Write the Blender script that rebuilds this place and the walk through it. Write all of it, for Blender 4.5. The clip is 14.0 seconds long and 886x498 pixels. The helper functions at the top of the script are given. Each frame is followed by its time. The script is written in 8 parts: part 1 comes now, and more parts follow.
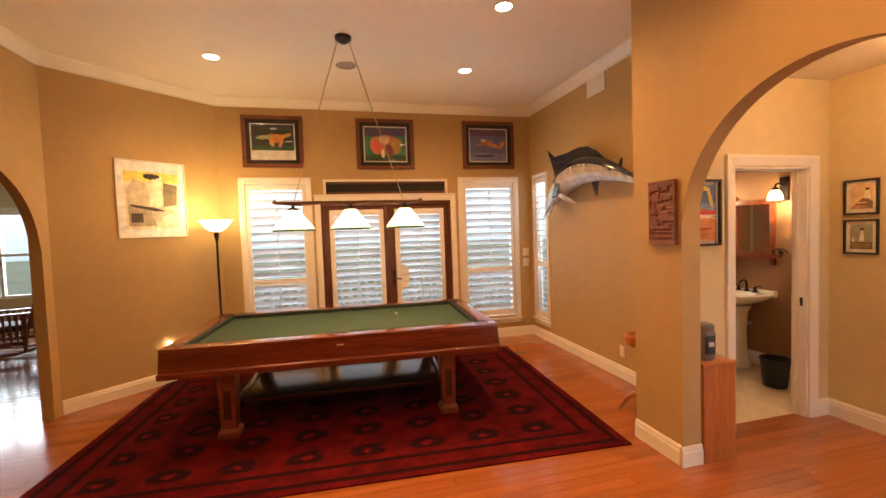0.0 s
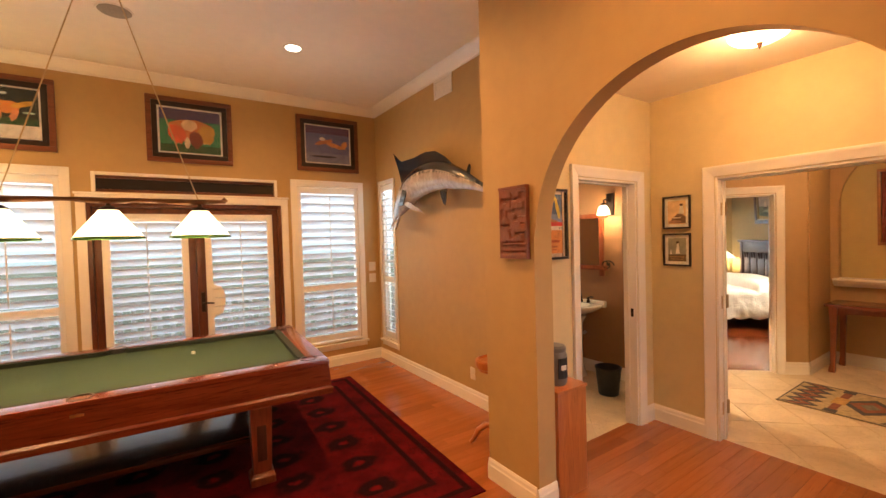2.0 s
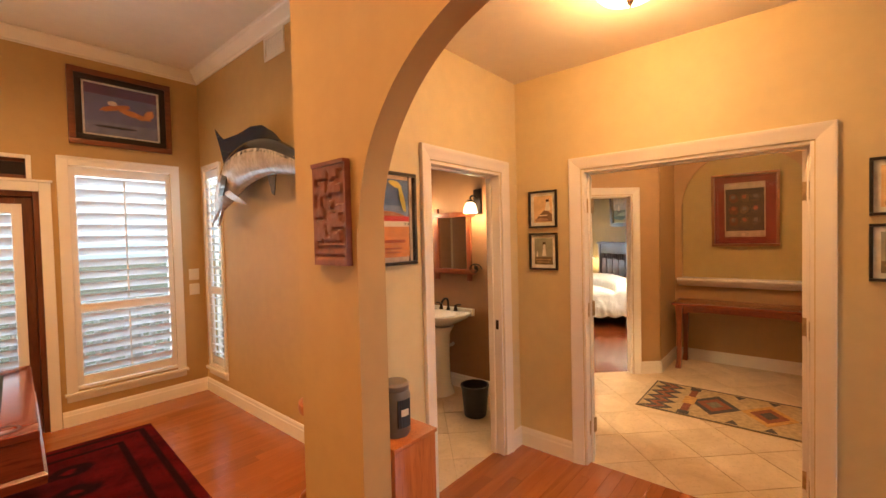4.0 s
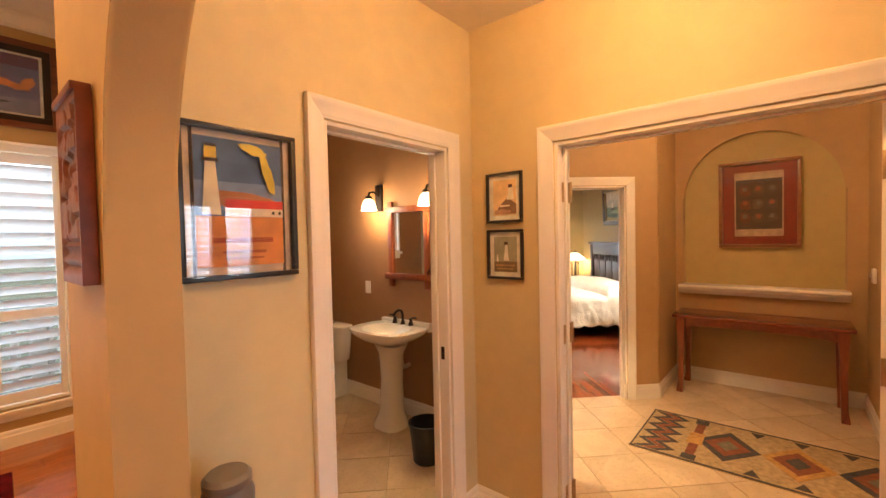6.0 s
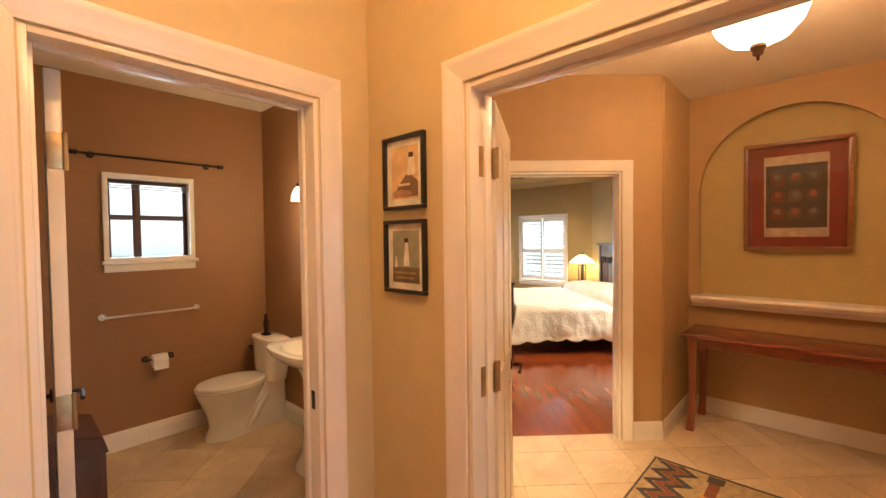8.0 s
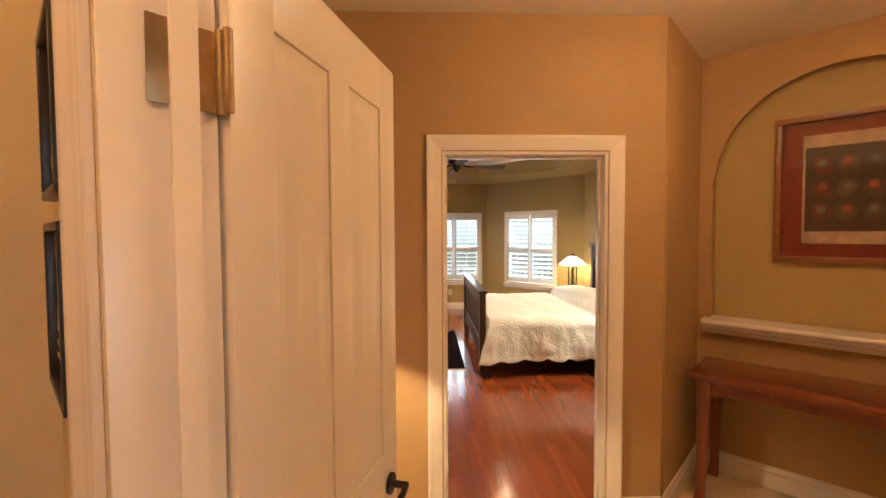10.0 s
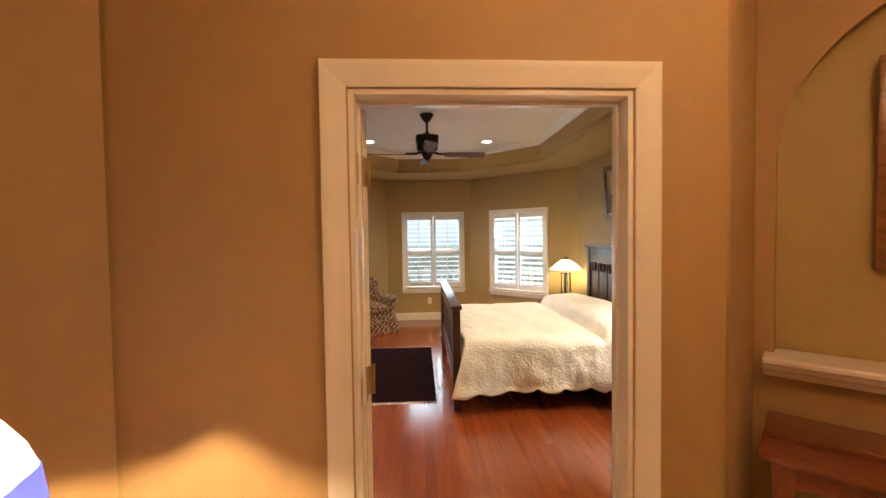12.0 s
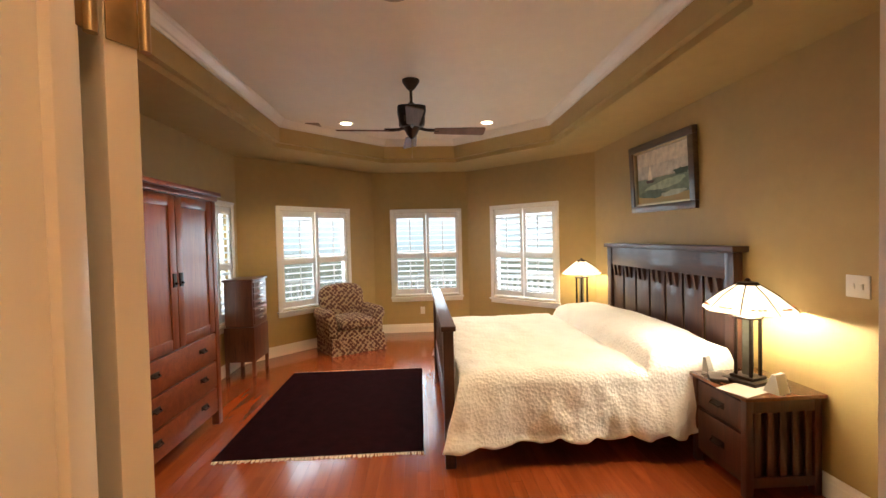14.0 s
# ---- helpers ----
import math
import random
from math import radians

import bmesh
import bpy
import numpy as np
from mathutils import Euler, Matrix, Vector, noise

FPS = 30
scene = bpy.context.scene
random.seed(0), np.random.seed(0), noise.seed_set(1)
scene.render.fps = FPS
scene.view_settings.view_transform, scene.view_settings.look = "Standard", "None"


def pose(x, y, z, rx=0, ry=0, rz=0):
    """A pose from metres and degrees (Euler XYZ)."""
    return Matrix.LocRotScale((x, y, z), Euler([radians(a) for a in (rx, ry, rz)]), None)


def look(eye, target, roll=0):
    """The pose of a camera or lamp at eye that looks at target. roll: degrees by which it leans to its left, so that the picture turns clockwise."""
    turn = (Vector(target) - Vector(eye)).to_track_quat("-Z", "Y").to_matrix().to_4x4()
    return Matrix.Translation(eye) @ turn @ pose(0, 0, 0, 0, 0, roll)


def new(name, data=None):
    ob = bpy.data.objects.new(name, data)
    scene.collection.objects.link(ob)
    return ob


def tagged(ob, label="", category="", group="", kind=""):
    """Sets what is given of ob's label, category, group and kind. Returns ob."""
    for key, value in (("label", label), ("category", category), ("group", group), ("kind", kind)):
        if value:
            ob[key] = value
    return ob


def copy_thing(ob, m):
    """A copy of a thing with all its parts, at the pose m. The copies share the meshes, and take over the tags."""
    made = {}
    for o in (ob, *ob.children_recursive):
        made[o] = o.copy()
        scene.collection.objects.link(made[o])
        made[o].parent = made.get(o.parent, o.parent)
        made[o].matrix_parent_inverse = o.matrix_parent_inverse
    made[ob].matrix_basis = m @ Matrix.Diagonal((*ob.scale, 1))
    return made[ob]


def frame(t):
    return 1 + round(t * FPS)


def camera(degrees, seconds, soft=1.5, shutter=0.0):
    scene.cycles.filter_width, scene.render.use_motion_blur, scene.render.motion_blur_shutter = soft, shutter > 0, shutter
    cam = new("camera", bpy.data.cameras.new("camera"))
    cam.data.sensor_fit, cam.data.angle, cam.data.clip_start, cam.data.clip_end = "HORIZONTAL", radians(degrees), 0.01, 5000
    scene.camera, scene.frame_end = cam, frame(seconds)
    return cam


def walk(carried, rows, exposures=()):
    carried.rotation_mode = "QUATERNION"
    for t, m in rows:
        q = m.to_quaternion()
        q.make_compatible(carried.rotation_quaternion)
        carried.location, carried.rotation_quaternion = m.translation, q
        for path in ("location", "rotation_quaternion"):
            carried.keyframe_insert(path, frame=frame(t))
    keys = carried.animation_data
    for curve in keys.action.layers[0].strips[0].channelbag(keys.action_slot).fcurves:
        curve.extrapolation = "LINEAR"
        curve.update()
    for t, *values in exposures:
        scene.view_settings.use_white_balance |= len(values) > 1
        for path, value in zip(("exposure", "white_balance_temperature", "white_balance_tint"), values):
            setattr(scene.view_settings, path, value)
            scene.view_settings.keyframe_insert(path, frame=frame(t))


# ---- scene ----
cam = camera(93.8, 14.0)
PATH = [
    (0, (0.576, 0.65, 1.669), (1.064, 2.588, 1.578), -2.0),
    (0.5, (0.683, 0.806, 1.684), (1.274, 2.715, 1.594), -2.5),
    (1, (0.779, 0.924, 1.669), (1.521, 2.78, 1.6), -2.5),
    (1.5, (0.867, 1.083, 1.66), (1.807, 2.847, 1.598), -2.1),
    (2, (0.982, 1.212, 1.653), (2.099, 2.87, 1.601), -1.6),
    (2.5, (1.143, 1.312, 1.647), (2.381, 2.882, 1.6), -1.6),
    (3, (1.343, 1.399, 1.652), (2.671, 2.894, 1.603), -1.7),
    (3.5, (1.526, 1.47, 1.638), (2.961, 2.862, 1.59), -1.6),
    (4, (1.729, 1.564, 1.623), (3.248, 2.864, 1.568), -1.4),
    (4.2, (1.811, 1.586, 1.62), (3.348, 2.864, 1.564), -1.3),
    (6.5, (2.806, 1.806, 1.597), (4.328, 3.102, 1.539), -1.2),
    (7, (3.045, 1.805, 1.589), (4.536, 3.137, 1.539), -1.2),
    (7.5, (3.276, 1.806, 1.588), (4.743, 3.164, 1.541), -1.1),
    (8, (3.506, 1.84, 1.571), (4.967, 3.204, 1.517), -0.7),
    (8.2, (3.616, 1.865, 1.576), (5.072, 3.234, 1.519), -0.5),
    (10.5, (4.681, 2.208, 1.622), (6.149, 3.565, 1.542), -0.3),
    (11, (4.901, 2.315, 1.608), (6.402, 3.636, 1.546), -0.4),
    (11.5, (5.114, 2.421, 1.606), (6.61, 3.747, 1.548), -0.8),
    (12, (5.324, 2.563, 1.602), (6.814, 3.896, 1.535), -0.8),
    (12.5, (5.533, 2.721, 1.603), (7.046, 4.027, 1.523), -0.8),
    (13, (5.742, 2.883, 1.591), (7.258, 4.186, 1.508), -1.1),
    (13.5, (5.928, 3.011, 1.563), (7.414, 4.349, 1.495), -1.4),
    (14, (6.107, 3.142, 1.546), (7.597, 4.475, 1.495), -1.3),
]
walk(cam, [(t, look(eye, target, roll)) for t, eye, target, roll in PATH],
     [(0.0, 0.95), (4.0, 1.0), (7.5, 1.12), (8.2, 1.10), (10.5, 0.66), (11.5, 0.64), (12.3, 0.70), (13.0, 0.82), (14.0, 0.76)])

# ---- world and light ----
world = bpy.data.worlds.new("world")
scene.world = world
world.use_nodes = True
_bg = world.node_tree.nodes["Background"]
_sky = world.node_tree.nodes.new("ShaderNodeTexSky")
_sky.sky_type = "NISHITA"
_sky.sun_disc = False
_sky.sun_elevation = radians(38)
_sky.sun_rotation = radians(200)
_sky.dust_density = 4.0
world.node_tree.links.new(_sky.outputs["Color"], _bg.inputs["Color"])
_bg.inputs["Strength"].default_value = 0.15

WARM = (1.0, 0.485, 0.17)
SOFTWARM = (1.0, 0.70, 0.38)


def lamp(kind, place, watts, colour=WARM, size=0.1, aim=None, spot=100, blend=0.8):
    data = bpy.data.lights.new("lamp", kind)
    data.energy, data.color = watts, colour
    if kind == "AREA":
        data.shape, data.size = "DISK", size
    else:
        data.shadow_soft_size = size
    if kind == "SPOT":
        data.spot_size, data.spot_blend = radians(spot), blend
    ob = new("lamp", data)
    ob.matrix_world = look(place, aim or (place[0], place[1] + 0.001, place[2] - 1))
    return ob


_sun = bpy.data.lights.new("sun", "SUN")
_sun.energy, _sun.angle, _sun.color = 1.0, radians(12), (1.0, 0.96, 0.9)
new("sun", _sun).matrix_world = pose(0, 0, 10, 52, 0, -20)

R2 = math.sqrt(0.5)


def bed(u, v, z=0.0):
    """Bedroom plan: u from the hall into the room, v to the right of it."""
    return Vector(((u + v) * R2, (u - v) * R2, z))


# The last three pool cans are added out of view to light the near end.
POOL_CANS = [(-0.56, 5.25), (2.05, 5.2), (1.96, 3.85), (-0.56, 2.3), (1.96, 2.0), (0.7, 0.2)]
BED_CANS = [(11.6, 1.25), (11.6, 2.95), (8.9, 1.2), (8.9, 2.87)]
for _x, _y in POOL_CANS:
    lamp("SPOT", (_x, _y, 3.44), 72, WARM, 0.06, spot=155, blend=1.0)
for _u, _v in BED_CANS:
    lamp("SPOT", bed(_u, _v, 2.93), 84, SOFTWARM, 0.06, spot=125)
for _x in (0.20, 0.70, 1.20):
    lamp("POINT", (_x, 4.6, 1.80), 8, WARM, 0.04)
lamp("POINT", (-0.83, 6.12, 1.96), 7, (1.0, 0.72, 0.32), 0.06)
lamp("POINT", (3.77, 2.145, 2.67), 19, WARM, 0.14)
lamp("POINT", (6.06, 2.105, 2.60), 17, WARM, 0.16)
lamp("POINT", (5.255, 3.58, 1.218), 34, SOFTWARM, 0.012)
for _y in (4.78, 4.06):
    lamp("POINT", (5.06, _y, 1.90), 7, SOFTWARM, 0.04)
lamp("POINT", bed(9.02, 4.14, 1.09), 37, (1.0, 0.90, 0.68), 0.04)
lamp("POINT", bed(11.72, 4.15, 1.10), 15, (1.0, 0.80, 0.46), 0.04)

# ---- materials ----
def material(name):
    m = bpy.data.materials.new(name)
    m.use_nodes = True
    t = m.node_tree
    return m, t, t.nodes["Principled BSDF"]


def link(t, a, b):
    t.links.new(a, b)


def node(t, kind, **inputs):
    n = t.nodes.new(kind)
    for k, v in inputs.items():
        n.inputs[k.replace("_", " ")].default_value = v
    return n


def mixed(t, fac, a, b, blend="MIX"):
    n = t.nodes.new("ShaderNodeMix")
    n.data_type, n.blend_type = "RGBA", blend
    for sock, val in ((n.inputs[0], fac), (n.inputs[6], a), (n.inputs[7], b)):
        if hasattr(val, "is_linked"):
            t.links.new(val, sock)
        elif isinstance(val, (int, float)):
            sock.default_value = val
        else:
            sock.default_value = (*val, 1) if len(val) == 3 else val
    return n.outputs[2]


def ramp(t, fac, lo, hi):
    n = t.nodes.new("ShaderNodeMapRange")
    n.inputs["From Min"].default_value, n.inputs["From Max"].default_value = lo, hi
    t.links.new(fac, n.inputs["Value"])
    return n.outputs[0]


def coords(t, scale=(1, 1, 1), space="Object", turn=(0, 0, 0)):
    c = t.nodes.new("ShaderNodeTexCoord")
    m = t.nodes.new("ShaderNodeMapping")
    m.inputs["Scale"].default_value = scale
    m.inputs["Rotation"].default_value = turn
    t.links.new(c.outputs[space], m.inputs["Vector"])
    return m.outputs[0]


def noisy(t, vec, scale, detail=3, rough=0.55, warp=0.0):
    n = node(t, "ShaderNodeTexNoise", Scale=scale, Detail=detail, Roughness=rough, Distortion=warp)
    t.links.new(vec, n.inputs["Vector"])
    return n.outputs["Fac"]


def relief(t, bsdf, height, strength=0.2, dist=0.01):
    b = node(t, "ShaderNodeBump", Strength=strength, Distance=dist)
    t.links.new(height, b.inputs["Height"])
    t.links.new(b.outputs[0], bsdf.inputs["Normal"])


def plain(name, colour, rough=0.5, metal=0.0, vary=0.12, scale=6.0, bump=0.05, grain=60.0, coat=0.0, spec=0.5):
    m, t, b = material(name)
    vec = coords(t)
    dark = tuple(c * (1 - vary) for c in colour)
    light = tuple(min(1, c * (1 + vary)) for c in colour)
    link(t, mixed(t, ramp(t, noisy(t, vec, scale), 0.3, 0.7), dark, light), b.inputs["Base Color"])
    b.inputs["Roughness"].default_value = rough
    b.inputs["Metallic"].default_value = metal
    b.inputs["Specular IOR Level"].default_value = spec
    b.inputs["Coat Weight"].default_value = coat
    b.inputs["Coat Roughness"].default_value = 0.12
    if bump:
        relief(t, b, noisy(t, vec, grain, 2), bump, 0.004)
    return m


def paint(name, colour, vary=0.05, bump=0.10):
    """Rolled wall paint with a fine orange-peel relief and faint cloudy unevenness."""
    m, t, b = material(name)
    vec = coords(t)
    dark = tuple(c * (1 - vary) for c in colour)
    light = tuple(c * (1 + vary) for c in colour)
    fac = mixed(t, 0.5, noisy(t, vec, 1.3, 4), noisy(t, vec, 9.0, 3))
    link(t, mixed(t, ramp(t, fac, 0.35, 0.65), dark, light), b.inputs["Base Color"])
    b.inputs["Roughness"].default_value = 0.62
    relief(t, b, noisy(t, vec, 140.0, 2), bump, 0.003)
    return m


def wood(name, dark, light, rough=0.32, along=0, scale=1.0, coat=0.25, per_piece=0.0, pores=0.72):
    """Wood whose grain runs along one axis of the piece, with pores and a varnish coat."""
    m, t, b = material(name)
    s = [14 * scale, 14 * scale, 14 * scale]
    s[along] = 1.1 * scale
    vec = coords(t, s)
    info = t.nodes.new("ShaderNodeObjectInfo")
    shift = t.nodes.new("ShaderNodeVectorMath")
    shift.operation = "ADD"
    link(t, vec, shift.inputs[0])
    mul = t.nodes.new("ShaderNodeMath")
    mul.operation = "MULTIPLY"
    mul.inputs[1].default_value = 37.0
    link(t, info.outputs["Random"], mul.inputs[0])
    link(t, mul.outputs[0], shift.inputs[1])
    fac = noisy(t, shift.outputs[0], 1.0, 5, 0.6, 0.8)
    base = mixed(t, ramp(t, fac, 0.28, 0.72), dark, light)
    fine = noisy(t, shift.outputs[0], 7.0, 2, 0.5)
    base = mixed(t, ramp(t, fine, 0.55, 0.8), base, tuple(c * pores for c in dark))
    if per_piece:
        tone = mixed(t, info.outputs["Random"], (1 - per_piece,) * 3, (1 + per_piece * 0.6,) * 3)
        geo = t.nodes.new("ShaderNodeNewGeometry")
        tone2 = mixed(t, geo.outputs["Random Per Island"], (1 - per_piece,) * 3, (1 + per_piece * 0.6,) * 3)
        base = mixed(t, 1.0, mixed(t, 1.0, base, tone, "MULTIPLY"), tone2, "MULTIPLY")
    link(t, base, b.inputs["Base Color"])
    b.inputs["Roughness"].default_value = rough
    b.inputs["Coat Weight"].default_value = coat
    b.inputs["Coat Roughness"].default_value = 0.10
    relief(t, b, fine, 0.06, 0.002)
    return m


def glow(name, colour, strength, face=(0.9, 0.85, 0.75)):
    m, t, b = material(name)
    b.inputs["Base Color"].default_value = (*face, 1)
    b.inputs["Emission Color"].default_value = (*colour, 1)
    b.inputs["Emission Strength"].default_value = strength
    b.inputs["Roughness"].default_value = 0.3
    return m


def glassy(name, tint=(0.95, 0.97, 0.97), rough=0.0):
    """Thin clear pane: lets light straight through and mirrors a little."""
    m, t, b = material(name)
    out = t.nodes["Material Output"]
    clear = node(t, "ShaderNodeBsdfTransparent", Color=(*tint, 1))
    gloss = node(t, "ShaderNodeBsdfGlossy", Roughness=rough)
    face = t.nodes.new("ShaderNodeLayerWeight")
    face.inputs["Blend"].default_value = 0.5
    fifth = t.nodes.new("ShaderNodeMath")
    fifth.operation = "POWER"
    link(t, face.outputs["Facing"], fifth.inputs[0])
    fifth.inputs[1].default_value = 5.0
    fres = t.nodes.new("ShaderNodeMath")
    fres.operation = "MULTIPLY_ADD"
    link(t, fifth.outputs[0], fres.inputs[0])
    fres.inputs[1].default_value, fres.inputs[2].default_value = 0.95, 0.04
    mix = t.nodes.new("ShaderNodeMixShader")
    link(t, fres.outputs[0], mix.inputs[0])
    link(t, clear.outputs[0], mix.inputs[1])
    link(t, gloss.outputs[0], mix.inputs[2])
    link(t, mix.outputs[0], out.inputs["Surface"])
    t.nodes.remove(b)
    return m


M_POOL = paint("pool_room_tan_paint", (0.48, 0.325, 0.135))
M_VEST = paint("cream_paint", (0.65, 0.535, 0.295))
M_HALL = paint("hall_tan_paint", (0.46, 0.30, 0.135))
M_NICHE = paint("niche_olive_paint", (0.47, 0.36, 0.14))
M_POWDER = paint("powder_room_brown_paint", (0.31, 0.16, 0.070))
M_BED = paint("bedroom_olive_tan_paint", (0.42, 0.295, 0.11))
M_CEIL = paint("ceiling_white_paint", (0.80, 0.74, 0.63), 0.03, 0.14)
M_TRIM = plain("white_trim_enamel", (0.84, 0.80, 0.72), 0.22, vary=0.03, scale=4, bump=0.03, grain=25)
M_DOORPAINT = plain("white_door_enamel", (0.78, 0.73, 0.64), 0.28, vary=0.03, scale=3, bump=0.03, grain=25)
M_PLANK = wood("oak_plank_varnish", (0.29, 0.080, 0.020), (0.39, 0.125, 0.034), 0.24, 0, 0.8, 0.5, 0.13, 1.0)
M_BEDPLANK = wood("cherry_plank_varnish", (0.23, 0.047, 0.013), (0.33, 0.078, 0.022), 0.20, 0, 0.8, 0.6, 0.13, 1.0)
M_CHERRY = wood("cherry_wood", (0.17, 0.036, 0.013), (0.30, 0.080, 0.027), 0.3, 0, 1.2)
M_CHERRYV = wood("cherry_wood_upright", (0.17, 0.036, 0.013), (0.30, 0.080, 0.027), 0.3, 2, 1.2)
M_ORANGEWOOD = wood("orange_cherry_wood", (0.36, 0.10, 0.025), (0.52, 0.18, 0.05), 0.3, 2, 1.2)
M_DARK = wood("dark_walnut_wood", (0.032, 0.010, 0.006), (0.075, 0.026, 0.014), 0.42, 2, 1.3)
M_DARKX = wood("dark_walnut_wood_long", (0.032, 0.010, 0.006), (0.075, 0.026, 0.014), 0.42, 0, 1.3)
M_NSWOOD = wood("dark_red_mission_wood", (0.045, 0.013, 0.007), (0.105, 0.032, 0.015), 0.4, 2, 1.2, 0.1)
M_MAHOG = wood("mahogany_wood", (0.075, 0.022, 0.012), (0.17, 0.055, 0.026), 0.3, 2, 1.2)
M_IRON = plain("dark_bronze", (0.035, 0.025, 0.02), 0.42, 0.8, 0.2, 9, 0.05)
M_BRONZE = plain("brown_bronze", (0.12, 0.06, 0.03), 0.35, 0.7, 0.2, 12, 0.03)
M_BRASS = plain("aged_brass", (0.55, 0.42, 0.24), 0.32, 1.0, 0.12, 12, 0.03)
M_STEEL = plain("brushed_nickel", (0.62, 0.58, 0.52), 0.28, 1.0, 0.08, 12, 0.03)
M_PORC = plain("white_porcelain", (0.80, 0.76, 0.70), 0.12, 0, 0.02, 3, 0.0, coat=0.5)
M_PLASTIC = plain("ivory_plastic", (0.75, 0.70, 0.60), 0.4, 0, 0.03, 8, 0.0)
M_BLACK = plain("black_plastic", (0.02, 0.02, 0.022), 0.45, 0, 0.2, 8, 0.03)
M_GREY = plain("grey_plastic", (0.15, 0.14, 0.13), 0.4, 0, 0.12, 8, 0.03)
M_PANE = glassy("window_glass")
M_PICGLASS = glassy("picture_glass", (0.97, 0.97, 0.97), 0.01)
M_BULB = glow("lamp_bulb", (1.0, 0.72, 0.40), 14)
M_CAN = glow("downlight_lens", (1.0, 0.82, 0.58), 9)
M_SHADEGLASS = glow("opal_glass_shade", (1.0, 0.80, 0.46), 1.9)

# ---- mesh helpers ----
def link_mesh(name, bm, mat, parent=None, smooth=False):
    bmesh.ops.recalc_face_normals(bm, faces=bm.faces)
    me = bpy.data.meshes.new(name)
    bm.to_mesh(me)
    bm.free()
    me.materials.append(mat)
    if smooth:
        me.polygons.foreach_set("use_smooth", [True] * len(me.polygons))
        me.set_sharp_from_angle(angle=radians(40))
    ob = new(name, me)
    if parent is not None:
        ob.parent = parent
    return ob


def part(name, bm, mat, parent, label="", smooth=True):
    ob = link_mesh(name, bm, mat, parent, smooth)
    return tagged(ob, label) if label else ob


def thing(name, m, label, category, group="", kind=""):
    ob = new(name)
    ob.matrix_world = m
    ob.empty_display_size = 0.1
    return tagged(ob, label, category, group, kind)


def solo(name, bm, mat, label, category, group="", kind="", smooth=True, m=None):
    ob = link_mesh(name, bm, mat, None, smooth)
    if m is not None:
        ob.matrix_world = m
    return tagged(ob, label, category, group, kind)


def B():
    return bmesh.new()


def box(bm, x0, x1, y0, y1, z0, z1, bevel=0.0, m=None):
    """A box with softened edges."""
    r = bmesh.ops.create_cube(bm, size=1.0)
    vs = r["verts"]
    for v in vs:
        v.co = Vector((x0 + (v.co.x + 0.5) * (x1 - x0), y0 + (v.co.y + 0.5) * (y1 - y0), z0 + (v.co.z + 0.5) * (z1 - z0)))
    if m is not None:
        bmesh.ops.transform(bm, matrix=m, verts=vs)
    if bevel > 0:
        es = list({e for v in vs for e in v.link_edges})
        bmesh.ops.bevel(bm, geom=es, offset=bevel, segments=2, affect="EDGES", profile=0.6)
    return bm


def rod(bm, a, b, r0, r1=None, seg=16, caps=True):
    a, b = Vector(a), Vector(b)
    r1 = r0 if r1 is None else r1
    d = b - a
    m = Matrix.Translation((a + b) / 2) @ d.to_track_quat("Z", "Y").to_matrix().to_4x4()
    bmesh.ops.create_cone(bm, cap_ends=caps, segments=seg, radius1=r0, radius2=r1, depth=d.length, matrix=m)
    return bm


def lathe(bm, prof, seg=32, at=(0, 0, 0), sx=1.0, sy=1.0, wave=None):
    """A turned shape from (radius, height) pairs."""
    rings = []
    for r, z in prof:
        ring = []
        for i in range(seg):
            a = 2 * math.pi * i / seg
            k = wave(a, z) if wave else 1.0
            ring.append(bm.verts.new((at[0] + r * k * sx * math.cos(a), at[1] + r * k * sy * math.sin(a), at[2] + z)))
        rings.append(ring)
    for p, q in zip(rings, rings[1:]):
        for i in range(seg):
            bm.faces.new((p[i], p[(i + 1) % seg], q[(i + 1) % seg], q[i]))
    loop = prof[0][0] > 1e-5 and prof[-1][0] > 1e-5 and math.hypot(prof[0][0] - prof[-1][0], prof[0][1] - prof[-1][1]) < 0.03
    if loop:
        for i in range(seg):
            bm.faces.new((rings[-1][i], rings[-1][(i + 1) % seg], rings[0][(i + 1) % seg], rings[0][i]))
    if prof[0][0] > 1e-5 and not loop:
        bm.faces.new(rings[0][::-1])
    if prof[-1][0] > 1e-5 and not loop:
        bm.faces.new(rings[-1])
    bmesh.ops.remove_doubles(bm, verts=[v for ring in rings for v in ring], dist=1e-6)
    return bm


def tube(bm, pts, r, seg=8, radii=None):
    """A round bar along a line of points."""
    pts = [Vector(p) for p in pts]
    rings = []
    for i, p in enumerate(pts):
        d = (pts[min(i + 1, len(pts) - 1)] - pts[max(i - 1, 0)]).normalized()
        side = d.orthogonal().normalized() if i == 0 else (side - d * side.dot(d)).normalized()
        up = d.cross(side)
        k = radii[i] if radii else r
        rings.append([bm.verts.new(p + k * (math.cos(2 * math.pi * j / seg) * side + math.sin(2 * math.pi * j / seg) * up)) for j in range(seg)])
    for p, q in zip(rings, rings[1:]):
        for j in range(seg):
            bm.faces.new((p[j], p[(j + 1) % seg], q[(j + 1) % seg], q[j]))
    bm.faces.new(rings[0][::-1])
    bm.faces.new(rings[-1])
    return bm


